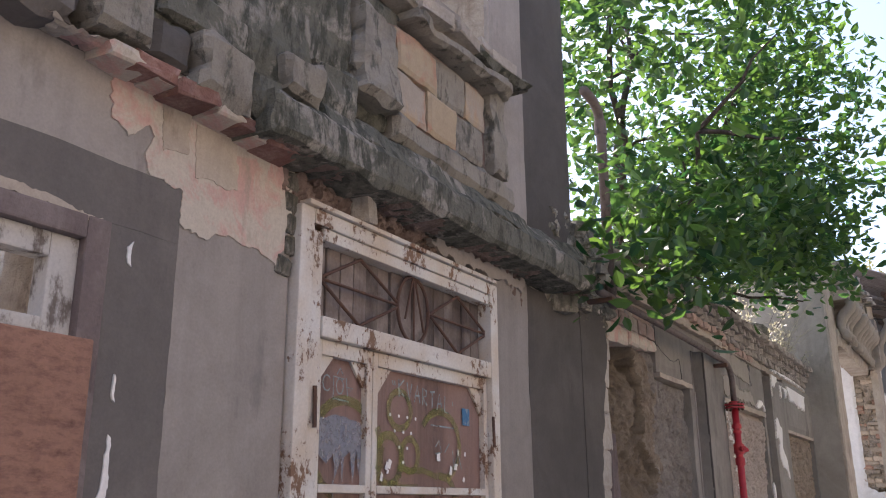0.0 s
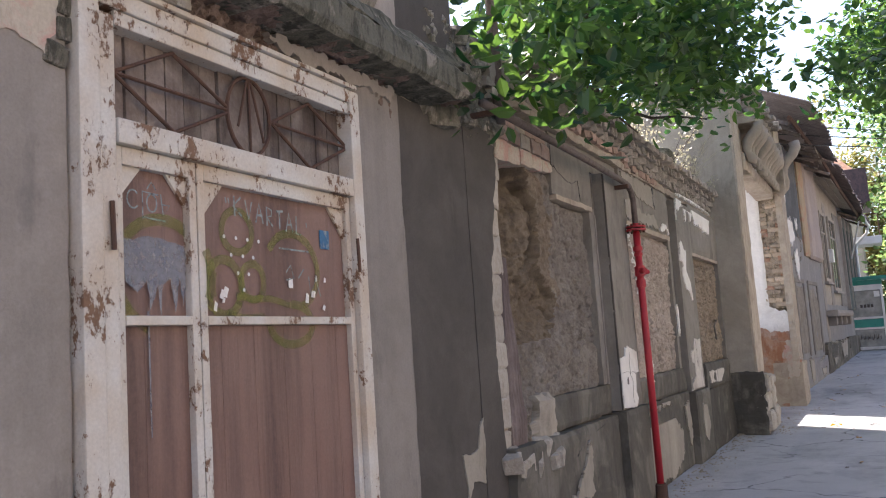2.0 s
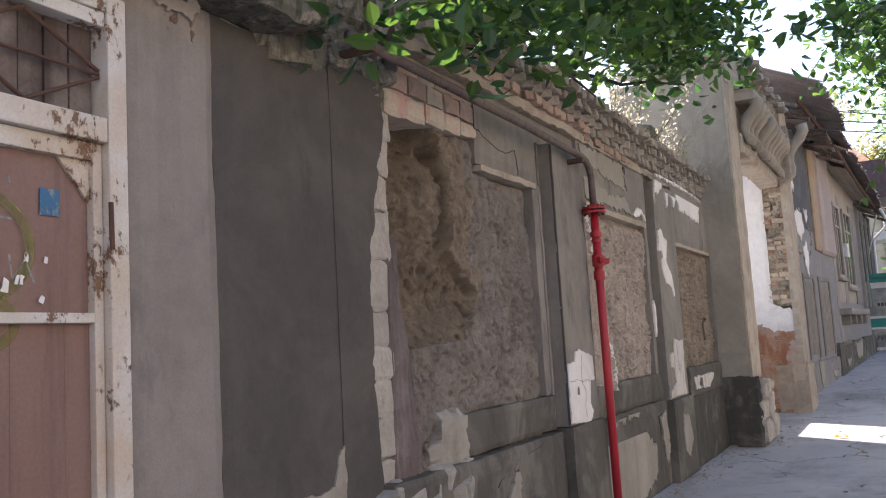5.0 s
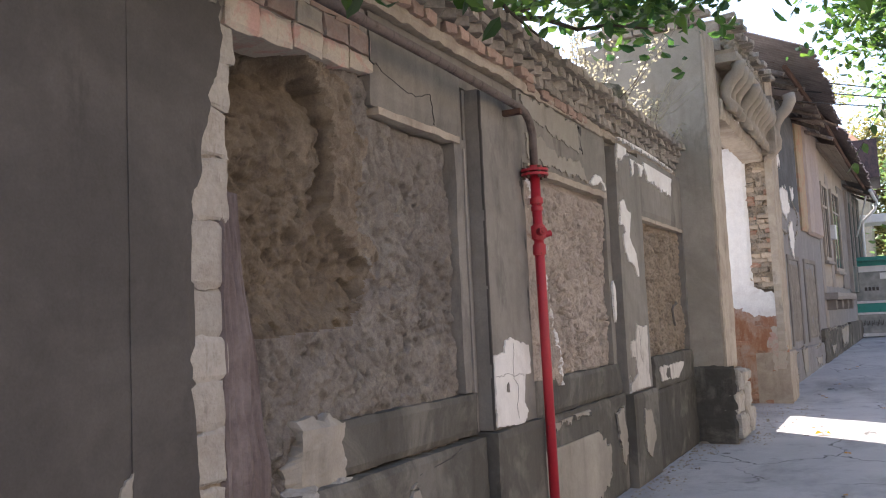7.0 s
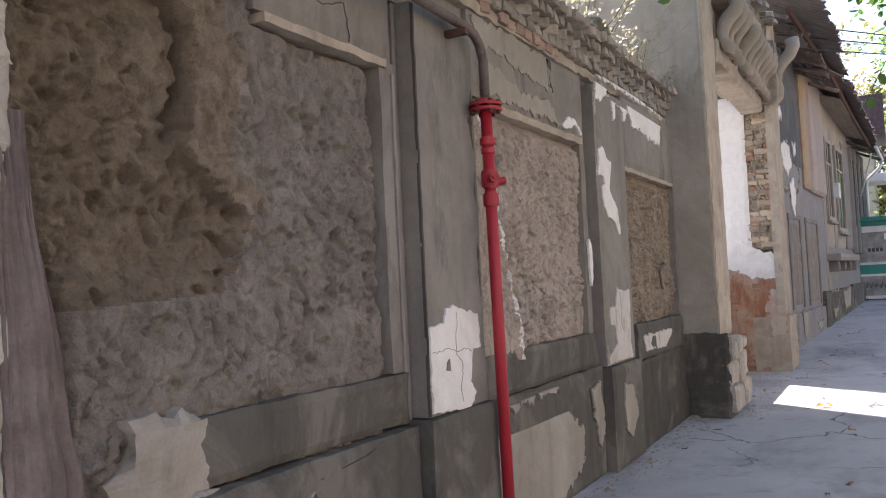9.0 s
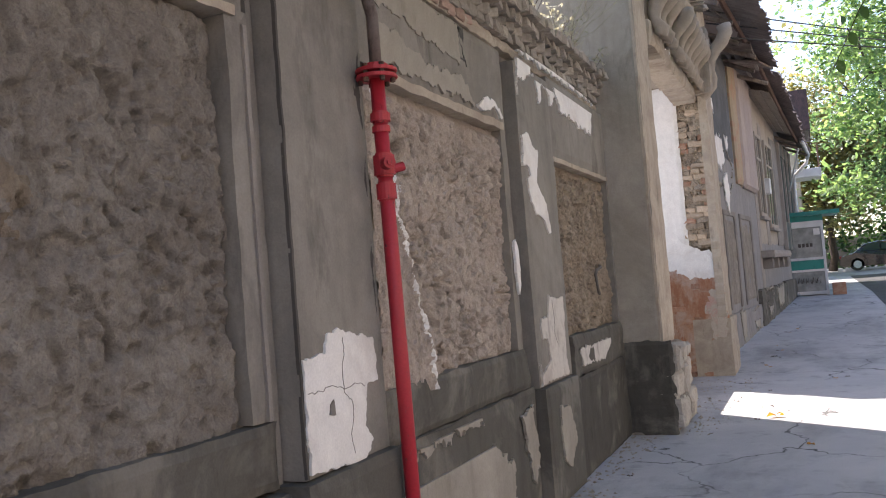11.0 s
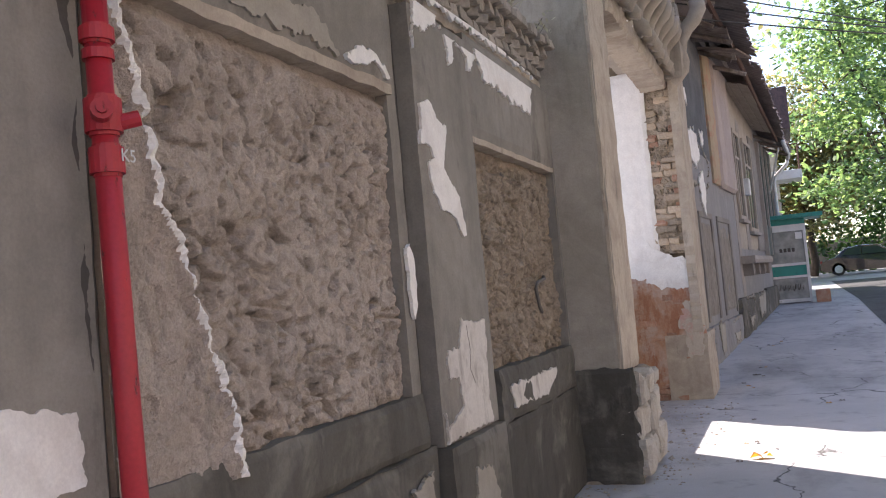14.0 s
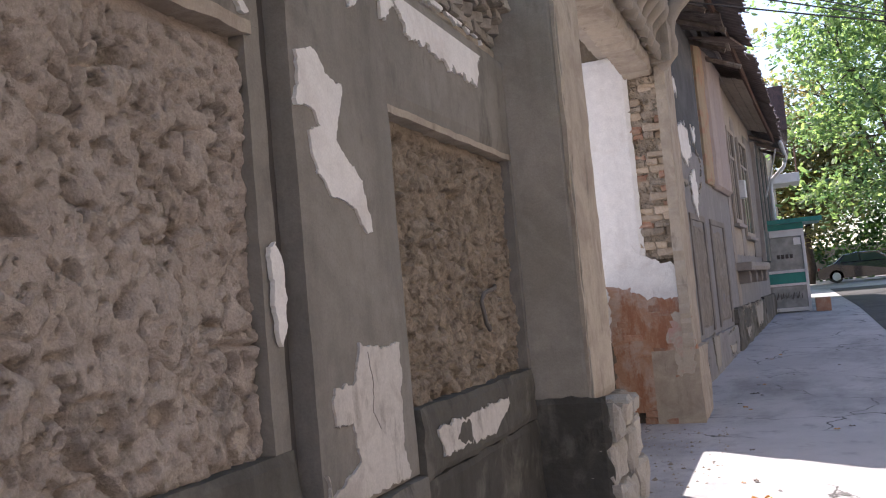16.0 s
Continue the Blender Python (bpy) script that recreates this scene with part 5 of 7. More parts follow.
def leaf(y0, y1, ch):
    """One door leaf: stiles, rails, brown sheets; the upper sheet has cut corners."""
    lf = dp("door_leaf", boxes((-2.17, DX - 0.02, y0, y0 + 0.035, 0.04, 2.118), (-2.17, DX - 0.02, y1 - 0.035, y1, 0.04, 2.118), (-2.17, DX - 0.02, y0 + 0.035, y1 - 0.035, 2.06, 2.118), (-2.17, DX - 0.02, y0 + 0.035, y1 - 0.035, 0.04, 0.12), bev=0.004), DOORPAINT, "flaking white steel frame")
    a, b = y0 + 0.036, y1 - 0.036
    dp("upper_sheet", boxes((-2.155, -2.125, a, b, 1.585, 2.06)), BROWN, "brown painted sheet", lf)
    dp("mid_rail", boxes((-2.155, DX - 0.018, a, b, 1.553, 1.584), bev=0.004), DOORPAINT, "", lf)
    bm = bmesh.new()
    n = max(3, int((b - a) / 0.09))
    for k in range(n):
        box(bm, -2.155, -2.122 + (0.0012 if k % 2 else 0), a + (b - a) * k / n, a + (b - a) * (k + 1) / n, 0.12, 1.552)
    dp("lower_sheet", bm, BROWN, "ribbed brown sheet", lf)
    for s, yy in ((1, a), (-1, b)):
        bm = bmesh.new()
        tri = [(yy, 2.06), (yy + s * ch, 2.06), (yy, 2.06 - ch * 1.15)]
        v = [bm.verts.new((-2.112, p[0], p[1])) for p in tri]
        f = bm.faces.new(v)
        ex = bmesh.ops.extrude_face_region(bm, geom=[f])
        bmesh.ops.translate(bm, vec=(-0.012, 0, 0), verts=[g for g in ex["geom"] if isinstance(g, bmesh.types.BMVert)])
        bmesh.ops.recalc_face_normals(bm, faces=bm.faces)
        dp("gusset", bm, DOORPAINT, "", lf)
    return lf


leaf_l = leaf(2.523, 2.885, 0.09)
leaf_r = leaf(2.89, 3.862, 0.115)
for yy, zz in ((2.49, 1.86), (3.87, 1.86), (2.49, 0.5), (3.87, 0.5)):
    dp("hinge", bars([[(DX + 0.012, yy, zz - 0.08), (DX + 0.008, yy, zz + 0.07)]], 0.008), RUST, "rusty hinge")


def spray(name, r, col, parent_x=-2.118):
    m_, nt_, bb, cc = nodes_of(name)
    bb.inputs["Base Color"].default_value = (*col, 1)
    bb.inputs["Roughness"].default_value = 0.8
    tr = nt_.nodes.new("ShaderNodeBsdfTransparent")
    ms = nt_.nodes.new("ShaderNodeMixShader")
    al = nt_.nodes.new("ShaderNodeMapRange")
    al.inputs["From Min"].default_value, al.inputs["From Max"].default_value = 0.3, 0.7
    al.inputs["To Min"].default_value, al.inputs["To Max"].default_value = r * 0.45, r * 1.3
    nt_.links.new(noise_node(nt_, cc, 30, 6, 0.75), al.inputs["Value"])
    nt_.links.new(al.outputs["Result"], ms.inputs[0])
    nt_.links.new(tr.outputs[0], ms.inputs[1])
    nt_.links.new(bb.outputs[0], ms.inputs[2])
    nt_.links.new(ms.outputs[0], nt_.nodes["Material Output"].inputs["Surface"])
    return m_


SPRAY_G = spray("olive_spray", 0.5, (0.22, 0.215, 0.045))
SPRAY_W = spray("pale_chalk", 0.62, (0.34, 0.42, 0.42))
SPRAY_B = spray("greyblue_smear", 0.62, (0.30, 0.305, 0.33))


def ribbon(pts, w, x):
    """A painted stroke on the door, a thin film w wide."""
    bm = bmesh.new()
    pts = [Vector(p) for p in pts]
    rows = []
    for i, p in enumerate(pts):
        d = (pts[min(i + 1, len(pts) - 1)] - pts[max(i - 1, 0)]).normalized()
        n = Vector((-d.y, d.x)) * w / 2
        rows.append((bm.verts.new((x, p.x + n.x, p.y + n.y)), bm.verts.new((x, p.x - n.x, p.y - n.y))))
    for a, b in zip(rows, rows[1:]):
        bm.faces.new((a[0], b[0], b[1], a[1]))
    return bm


def arc(cy, cz, ry, rz, a0, a1, n=24):
    return [(cy + ry * math.cos(radians(a0 + (a1 - a0) * k / n)), cz + rz * math.sin(radians(a0 + (a1 - a0) * k / n))) for k in range(n + 1)]


GXS = -2.119
STROKES = ((arc(2.745, 1.72, 0.20, 0.185, -60, 250), 0.04), (arc(3.12, 1.90, 0.085, 0.078, 20, 380), 0.03), (arc(3.04, 1.69, 0.095, 0.10, -40, 330), 0.036), (arc(3.20, 1.715, 0.065, 0.068, 0, 360), 0.03), (arc(3.45, 1.77, 0.17, 0.15, -70, 150), 0.034), (arc(3.43, 1.555, 0.14, 0.08, -190, 90), 0.034), ([(3.10, 1.66), (3.2, 1.65), (3.3, 1.655), (3.42, 1.63)], 0.026), ([(3.05, 1.60), (3.14, 1.58), (3.26, 1.585)], 0.024))
for k, (q, w) in enumerate(STROKES):
    # one film over the sheets, another where the stroke runs on over the proud bars
    dp("spray_stroke", ribbon(q, w, GXS + 0.0004 * k), SPRAY_G, "olive spray paint stroke")
for q, w in ((arc(2.745, 1.72, 0.20, 0.185, -25, 30, 8), 0.04), (arc(3.04, 1.69, 0.095, 0.10, 150, 215, 6), 0.034)):
    dp("spray_stroke", ribbon([p for p in q if 2.855 < p[0] < 2.96], w, DX - 0.0165), SPRAY_G)
dp("paint_smear", patch([(2.57, 1.83), (2.70, 1.845), (2.845, 1.825), (2.845, 1.70), (2.825, 1.62), (2.815, 1.72), (2.79, 1.60), (2.775, 1.71), (2.74, 1.69), (2.73, 1.58), (2.715, 1.69), (2.68, 1.60), (2.665, 1.70), (2.63, 1.66), (2.58, 1.69)], GXS + 0.004, 0.001, 0.010, 0.02), SPRAY_B, "grey-blue paint smear")
dp("paint_run", patch([(2.668, 1.60), (2.676, 1.60), (2.674, 1.2), (2.670, 1.2)], GXS + 0.004, 0.001, 0.002, 0.03), SPRAY_B, "thin grey-blue paint run")


def letters(text, y, z, size, mat, x, parent, shear=0.0, rot=0.0):
    cu = bpy.data.curves.new("text", "FONT")
    cu.body, cu.size, cu.shear = text, size, shear
    cu.extrude = 0.0008
    ob = new("text_tmp", cu)
    me = bpy.data.meshes.new_from_object(ob.evaluated_get(bpy.context.evaluated_depsgraph_get()))
    bpy.data.objects.remove(ob)
    bm = bmesh.new()
    bm.from_mesh(me)
    bm.transform(Matrix.Translation((x, y, z)) @ Matrix.Rotation(radians(rot), 4, "X") @ Matrix(((0, 0, 1, 0), (1, 0, 0, 0), (0, 1, 0, 0), (0, 0, 0, 1))))
    return bm


GLYPHS = {"K": (((0.1, 0), (0.05, 1)), ((0.75, 1), (-0.05, 0.5), (0.8, 0.05))), "V": (((0.05, 1), (0.4, 0), (0.75, 0.95)),), "A": (((0.0, 0), (0.4, 1), (0.8, 0)), ((0.1, 0.38), (0.75, 0.42))), "R": (((0.1, 0), (0.1, 1), (0.65, 0.85), (0.6, 0.55), (0.1, 0.45), (0.75, 0))), "T": (((0.4, 0), (0.42, 0.9)), ((0.0, 0.92), (0.85, 0.98))), "L": (((0.15, 1), (0.1, 0.05), (0.7, 0.0)),)}
GLYPHS["R"] = (GLYPHS["R"],)
for k, ch in enumerate("KVARTAL"):
    for q in GLYPHS[ch]:
        dp("graffiti", ribbon([(3.10 + 0.062 * k + 0.056 * a, 1.955 - 0.006 * k + 0.075 * b) for a, b in q], 0.0085, GXS + 0.006 + 0.0003 * k), SPRAY_W, "" if k else "pale chalked graffiti")
for q in ([(3.055, 2.02), (3.06, 2.0)], [(3.07, 2.02), (3.075, 2.0)], [(3.55, 1.975), (3.553, 1.955)], [(3.36, 1.855), (3.56, 1.853)], [(3.40, 1.76), (3.43, 1.79), (3.45, 1.74), (3.40, 1.73)], [(3.48, 1.74), (3.52, 1.78)], [(3.55, 1.75), (3.56, 1.68), (3.60, 1.74), (3.63, 1.67)]):
    dp("graffiti", ribbon(q, 0.007, GXS + 0.006), SPRAY_W)
for q in (arc(2.62, 1.96, 0.025, 0.03, 40, 320, 10), arc(2.70, 1.955, 0.022, 0.03, 0, 360, 12), [(2.66, 1.90), (2.66, 1.99), (2.73, 1.985)], [(2.74, 1.99), (2.75, 1.92), (2.78, 1.955), (2.74, 1.955)], [(2.66, 1.905), (2.76, 1.90)], [(2.68, 2.0), (2.70, 2.025), (2.72, 2.0)]):
    dp("graffiti", ribbon(q, 0.006, GXS + 0.002), SPRAY_W)
HOLE = chipped("white_dot", (0.8, 0.8, 0.78), (0.7, 0.7, 0.68))
for row, (z, ys) in enumerate(((1.875, (3.045, 3.11, 3.175, 3.24)), (1.81, (3.08, 3.145, 3.205)), (1.745, (3.115, 3.175)), (1.685, (3.145,)))):
    for y in ys:
        bm = bmesh.new()
        bmesh.ops.create_circle(bm, cap_ends=True, segments=10, radius=0.0075, matrix=Matrix.Translation((GXS + 0.003, y, z - (y - 3.045) * 0.02)) @ Matrix.Rotation(math.pi / 2, 4, "Y"))
        dp("bullet_hole", bm, HOLE)
dp("sticker", boxes((-2.123, GXS + 0.001, 3.655, 3.72, 1.875, 1.955)), chipped("blue_sticker", (0.03, 0.16, 0.32), (0.3, 0.4, 0.45), at=(0.5, 0.6), scale=40), "torn blue sticker")
for k in range(12):
    y, z = (3.02 + rr.uniform(-0.03, 0.05), 1.66 + rr.uniform(-0.06, 0.05)) if k < 4 else (3.5 + rr.uniform(-0.12, 0.17), 1.69 + rr.uniform(-0.07, 0.07))
    s = rr.uniform(0.005, 0.015)
    dp("paper_scrap", patch([(y - s, z - s), (y + s * 0.6, z - s * 1.4), (y + s, z + s), (y - s * 0.3, z + s * 1.5)], GXS + 0.002, 0.002, 0.008, 0.01, k), WHITE)
tagged(door, "closed brown iron double door with flaking white frame and graffiti", "door")

# ---- boarded window ----
win = new("boarded_window")
win.location = (-2.12, 0.955, 0.95)
woff = Matrix.Translation((2.2, -0.915, -0.95))


def wp(name, bm, mat, label=""):
    bm.transform(woff)
    return part(name, bm, mat, win, label)


wp("frame_side", boxes((-2.3, -2.17, 0.3, 0.38, 0.95, 2.31), bev=0.008), POSTWOOD)
wp("frame_side", boxes((-2.3, -2.17, 1.45, 1.53, 0.95, 2.31), bev=0.008), POSTWOOD, "worn brown frame")
wp("frame_head", boxes((-2.3, -2.17, 0.38, 1.45, 2.24, 2.31), bev=0.008), POSTWOOD)
wp("sash", boxes((-2.27, -2.2, 0.38, 0.44, 1.9, 2.24), (-2.27, -2.2, 1.36, 1.45, 1.9, 2.24), (-2.27, -2.2, 0.44, 1.36, 2.17, 2.24), (-2.27, -2.2, 0.44, 1.36, 1.96, 2.0), bev=0.006), FRAMEWOOD, "flaking pale sash")
wp("glazing_bar", boxes((-2.26, -2.21, 1.16, 1.19, 2.0, 2.17), bev=0.004), FRAMEWOOD)
wp("glazing_bar", boxes((-2.26, -2.21, 0.75, 0.78, 2.0, 2.17), bev=0.004), FRAMEWOOD)
wp("board", boxes((-2.2, -2.162, 0.33, 1.505, 0.9, 1.955), bev=0.006), OSB, "reddish brown board")
tagged(win, "old window boarded over below, sash open above", "window")
inner = tagged(link("wall_inner", boxes((-5.2, -4.9, -4.6, 1.1, 0, 2.6), (-4.9, -4.6, 1.5, 4.7, 0, 2.35)), WHITE), "sunlit white inner wall of the ruin", "wall", kind="structure")

# ---- plaster skins and scars on the house ----
def skin(parent, mat, outline, x, thick=0.006, jag=0.03, seed=0.0, label="", name="plaster_patch"):
    return part(name, patch(outline, x, thick + 0.012, jag * 1.15, 0.011, seed), mat, parent, label)


skin(house, PINK, [(1.517, 2.77), (1.535, 2.641), (1.60, 2.597), (1.663, 2.656), (1.686, 2.632), (1.675, 2.572), (1.70, 2.5), (1.819, 2.486), (1.825, 2.376), (1.922, 2.349), (2.036, 2.40), (2.193, 2.375), (2.278, 2.346), (2.315, 2.429), (2.36, 2.60), (2.36, 2.79), (1.9, 2.79), (1.685, 2.79)], XA + 0.003, 0.0, jag=0.018, seed=1, label="old pink and cream plaster showing")
skin(house, CREAM, [(1.72, 2.76), (1.84, 2.76), (1.83, 2.62), (1.73, 2.6)], XA + 0.006, 0.002, jag=0.015, seed=2)
skin(house, CREAM, [(1.86, 2.74), (2.05, 2.75), (2.06, 2.56), (1.87, 2.55)], XA + 0.006, 0.002, jag=0.015, seed=3)
skin(house, WHITE, [(1.628, 1.70), (1.638, 1.69), (1.648, 1.56), (1.63, 1.485), (1.612, 1.5), (1.622, 1.58)], XA + 0.006, 0.002, jag=0.008, seed=4)
skin(house, WHITE, [(1.632, 1.87), (1.64, 1.86), (1.642, 1.79), (1.634, 1.80)], XA + 0.006, 0.002, jag=0.006, seed=17)
skin(house, WHITE, [(1.638, 2.25), (1.655, 2.27), (1.648, 2.19), (1.638, 2.2)], XA + 0.006, 0.002, jag=0.008, seed=14)
skin(house, CREAM, [(1.05, 2.36), (1.3, 2.335), (1.54, 2.315), (1.54, 2.30), (1.1, 2.31)], XA + 0.006, 0.003, jag=0.012, seed=16, label="pale chipped plaster over the window")
skin(house, LIGHT, [(5.09, 1.0), (5.115, 1.02), (5.12, 0.82), (5.11, 0.66), (4.95, 0.70), (4.88, 0.6), (4.86, 0.74), (4.83, 0.855), (4.92, 0.84), (5.04, 0.86)], XA + 0.012, seed=6, jag=0.012, label="pale flake at the wall foot")
skin(house, GREY_L, [(3.3, 2.72), (4.3, 2.72), (4.25, 2.655), (3.9, 2.66), (3.5, 2.66), (3.4, 2.65)], XA + 0.03, 0.02, seed=15, label="grey repair mortar over the door")

skin(low, LIGHT, [(1.3, 3.2), (1.9, 3.5), (2.9, 3.45), (3.4, 3.3), (3.2, 2.9), (2.4, 2.6), (2.2, 2.85), (1.6, 2.8)], 0.02, jag=0.08, seed=119, label="worn pale render under the dark band")
for q, sd in (([(1.5, 3.55), (2.3, 3.75), (2.5, 3.35), (2.1, 3.1), (1.7, 3.2)], 120), ([(2.2, 2.95), (2.6, 3.1), (2.75, 2.75), (2.5, 2.4), (2.3, 2.55)], 121), ([(1.35, 4.2), (1.75, 4.25), (1.8, 4.05), (1.45, 4.02)], 122), ([(2.75, 3.72), (3.05, 3.75), (3.0, 3.55), (2.8, 3.55)], 124)):
    skin(low, WHITE, q, 0.026, jag=0.07, seed=sd, label="white limewash flakes" if sd == 120 else "")
for q, sd in (([(0.9, 0.6), (1.9, 0.66), (1.8, 0.2), (1.0, 0.1)], 123), ([(2.4, 0.7), (3.0, 0.66), (2.9, 0.25), (2.5, 0.2)], 125), ([(4.0, 0.62), (4.9, 0.66), (4.7, 0.3), (4.2, 0.25)], 126)):
    skin(low, LIGHT, q, 0.07, jag=0.07, seed=sd)
for q, sd in (([(5.8, 0.95), (7.2, 0.95), (6.9, 0.6), (6.2, 0.35)], 127), ([(7.8, 0.9), (9.3, 0.95), (9.0, 0.55), (8.1, 0.5)], 128)):
    skin(low, LIGHT, q, 0.115, jag=0.08, seed=sd)

# ---- scars on the yard wall ----
skin(fence, WHITE, [(7.685, 1.24), (7.83, 1.26), (7.86, 1.325), (7.94, 1.335), (8.215, 1.286), (8.23, 1.22), (8.22, 1.10), (8.145, 1.098), (8.11, 1.05), (8.10, 0.95), (8.155, 0.89), (8.08, 0.815), (7.9, 0.825), (7.69, 0.85), (7.68, 0.9)], -1.990, 0.0, jag=0.014, seed=20, label="white limewash exposed on the pilaster")
UP = [(10.47, 2.414), (10.55, 2.453), (10.616, 2.45), (10.66, 2.37), (10.79, 2.36), (10.81, 2.347), (10.75, 2.254), (10.725, 2.134), (10.757, 2.087), (10.91, 2.0), (10.917, 1.945), (10.97, 1.79), (10.91, 1.79), (10.8, 1.904), (10.65, 1.913), (10.56, 1.99), (10.535, 2.083), (10.51, 2.145), (10.605, 2.178), (10.57, 2.217), (10.45, 2.233)]
skin(fence, WHITE, UP, XR + 0.01, jag=0.018, seed=21, label="white limewash flake")
skin(fence, WHITE, [(10.30, 1.715), (10.34, 1.745), (10.368, 1.66), (10.366, 1.45), (10.335, 1.39), (10.30, 1.5)], XB + 0.012, jag=0.016, seed=22)
LOW = [(10.77, 1.36), (10.95, 1.327), (11.125, 1.343), (11.08, 0.92), (11.12, 0.79), (10.72, 0.795), (10.47, 0.79), (10.455, 0.95), (10.49, 0.852), (10.7, 0.933), (10.665, 1.08), (10.52, 1.096), (10.56, 1.22), (10.706, 1.218)]
skin(fence, CHALK, LOW, XR + 0.01, jag=0.018, seed=23, label="white limewash flake")
RUNS = [(10.5, 3.0), (12.6, 3.0), (12.62, 2.975), (12.453, 2.7), (12.0, 2.715), (11.7, 2.744), (11.48, 2.763), (11.38, 2.898), (11.27, 2.742), (11.17, 2.852), (11.02, 2.857), (10.967, 2.721), (10.904, 2.709), (10.9, 2.88), (10.784, 2.93), (10.6, 2.82), (10.48, 2.807), (10.46, 2.69)]
skin(fence, WHITE, RUNS, XR + 0.012, jag=0.035, seed=25, label="white lime runs under the cornice")
skin(fence, WHITE, [(9.84, 2.527), (10.01, 2.607), (10.14, 2.618), (10.27, 2.52), (10.24, 2.51), (10.125, 2.554), (10.03, 2.515)], XB + 0.012, jag=0.02, seed=26)
skin(fence, LIGHT, [(8.5, 2.52), (9.8, 2.53), (9.6, 2.66), (9.2, 2.62), (8.8, 2.70), (8.5, 2.68)], XB + 0.008, jag=0.03, seed=27)
skin(fence, LIGHT, [(8.45, 2.95), (9.6, 2.95), (9.6, 2.72), (9.2, 2.76), (8.5, 2.82)], XB + 0.008, jag=0.03, seed=28, name="scraped_patch")
skin(fence, LIGHT, [(8.4, 0.7), (8.95, 0.74), (9.49, 0.73), (9.59, 0.56), (9.85, 0.41), (9.85, 0.2), (9.4, 0.05), (8.4, 0.05)], XF + 0.075, jag=0.05, seed=29, label="pale bare plaster on the plinth")
skin(fence, LIGHT, [(10.1, 0.65), (10.3, 0.68), (10.36, 0.3), (10.2, 0.25)], XF + 0.075, jag=0.04, seed=30)
skin(fence, LIGHT, [(10.65, 0.62), (10.9, 0.6), (11.0, 0.35), (10.8, 0.2), (10.65, 0.3)], XR + 0.062, jag=0.03, seed=31)
skin(fence, CHALK, [(11.4, 0.94), (12.43, 0.94), (12.46, 0.905), (12.17, 0.79), (11.47, 0.81)], XR + 0.034, 0.0, jag=0.022, seed=32)
part("plaster_lump", slab(-2.3, XF + 0.012, 5.95, 6.30, 0.78, 1.06, 0.02, 0.04, 0.06, seed=33, round_=0.04), LIGHT, fence, "bulging pale plaster lump")
skin(fence, LIGHT, [(6.25, 0.3), (6.6, 0.5), (6.8, 0.75), (6.75, 0.3)], XF + 0.075, jag=0.05, seed=34)
# Dark skin paints the shadow streak left of the pipe.
skin(fence, DUSK, [(8.22, 2.72), (8.285, 2.72), (8.285, 1.36), (8.25, 1.36), (8.235, 1.7), (8.19, 1.9), (8.20, 2.0), (8.24, 2.1)], XPIL - 0.002, 0.0, jag=0.012, seed=41, label="dark streak painted as the pipe's shadow")
skin(fence, WHITE, [(8.305, 0.83), (8.335, 0.83), (8.345, 2.6), (8.31, 2.6)], XF + 0.0, 0.02, jag=0.02, seed=36)
TORN = ((1.0, 8.93), (1.18, 8.90), (1.32, 8.85), (1.44, 8.81), (1.56, 8.77), (1.7, 8.71), (1.81, 8.62), (2.13, 8.575), (2.3, 8.53), (2.45, 8.50))


def flap(y, z):
    """Thick plaster beside the pipe with a lifted, torn edge."""
    e = along(TORN, z) + 0.03 * noise.noise((y * 12, z * 12, 6)) + 0.015 * noise.noise((y * 35, z * 35, 6)) - y
    return 0.03 * max(0.0, 1 - abs(e - 0.02) / 0.045) - 0.16 * max(0.0, min(1.0, -e / 0.015))


bm = rough_sheet(XB + 0.0, 8.40, 9.0, 0.98, 2.45, 0.05, 16.0, 0.008, flap, 7.0, 18.0, pits=1.0)
for f in bm.faces:
    c = f.calc_center_median()
    f.material_index = 1 if abs(along(TORN, c.z) - c.y - 0.012) < 0.02 + 0.012 * noise.noise((c.y * 20, c.z * 20, 1)) else 0
flap_ob = part("plaster_flap", bm, ADOBE_P, fence, "thick torn plaster edge beside the pipe")
flap_ob.data.materials.append(WHITE)
part("old_hook", tube(bmesh.new(), [(XR - 0.05, 12.62, 1.56), (XR - 0.012, 12.5, 1.545), (XR - 0.0, 12.28, 1.52), (XR + 0.0, 12.22, 1.48), (XR - 0.0, 12.27, 1.36), (XR - 0.01, 12.35, 1.32), (XR - 0.03, 12.4, 1.34)], 0.012, 8), GREY_D, fence, "bent old iron hook", True)
skin(fence, GREY, [(7.83, 1.03), (7.87, 1.02), (7.865, 1.08), (7.84, 1.07)], -1.985, 0.002, jag=0.008, seed=40, name="worn_hole")
# cracks in the limewash of the pilaster
for pts in ([(7.96, 1.30), (7.97, 1.24), (7.94, 1.17), (7.95, 1.10), (8.0, 1.06), (8.01, 1.0), (7.98, 0.93), (8.0, 0.84)], [(7.70, 1.13), (7.78, 1.12), (7.86, 1.14), (7.95, 1.11), (8.06, 1.12), (8.12, 1.10)], [(10.82, 1.33), (10.85, 1.2), (10.83, 1.1), (10.9, 1.0)]):
    way = [Vector(p0).lerp(Vector(p1), s / 4) for p0, p1 in zip(pts, pts[1:]) for s in range(4)]
    xo = -1.9895 if pts[0][0] < 9 else XR + 0.0105
    part("crack", tube(bmesh.new(), [(xo, q.x + rr.uniform(-0.006, 0.006), q.y + rr.uniform(-0.006, 0.006)) for q in way], 0.0017, 4), GREY, fence)
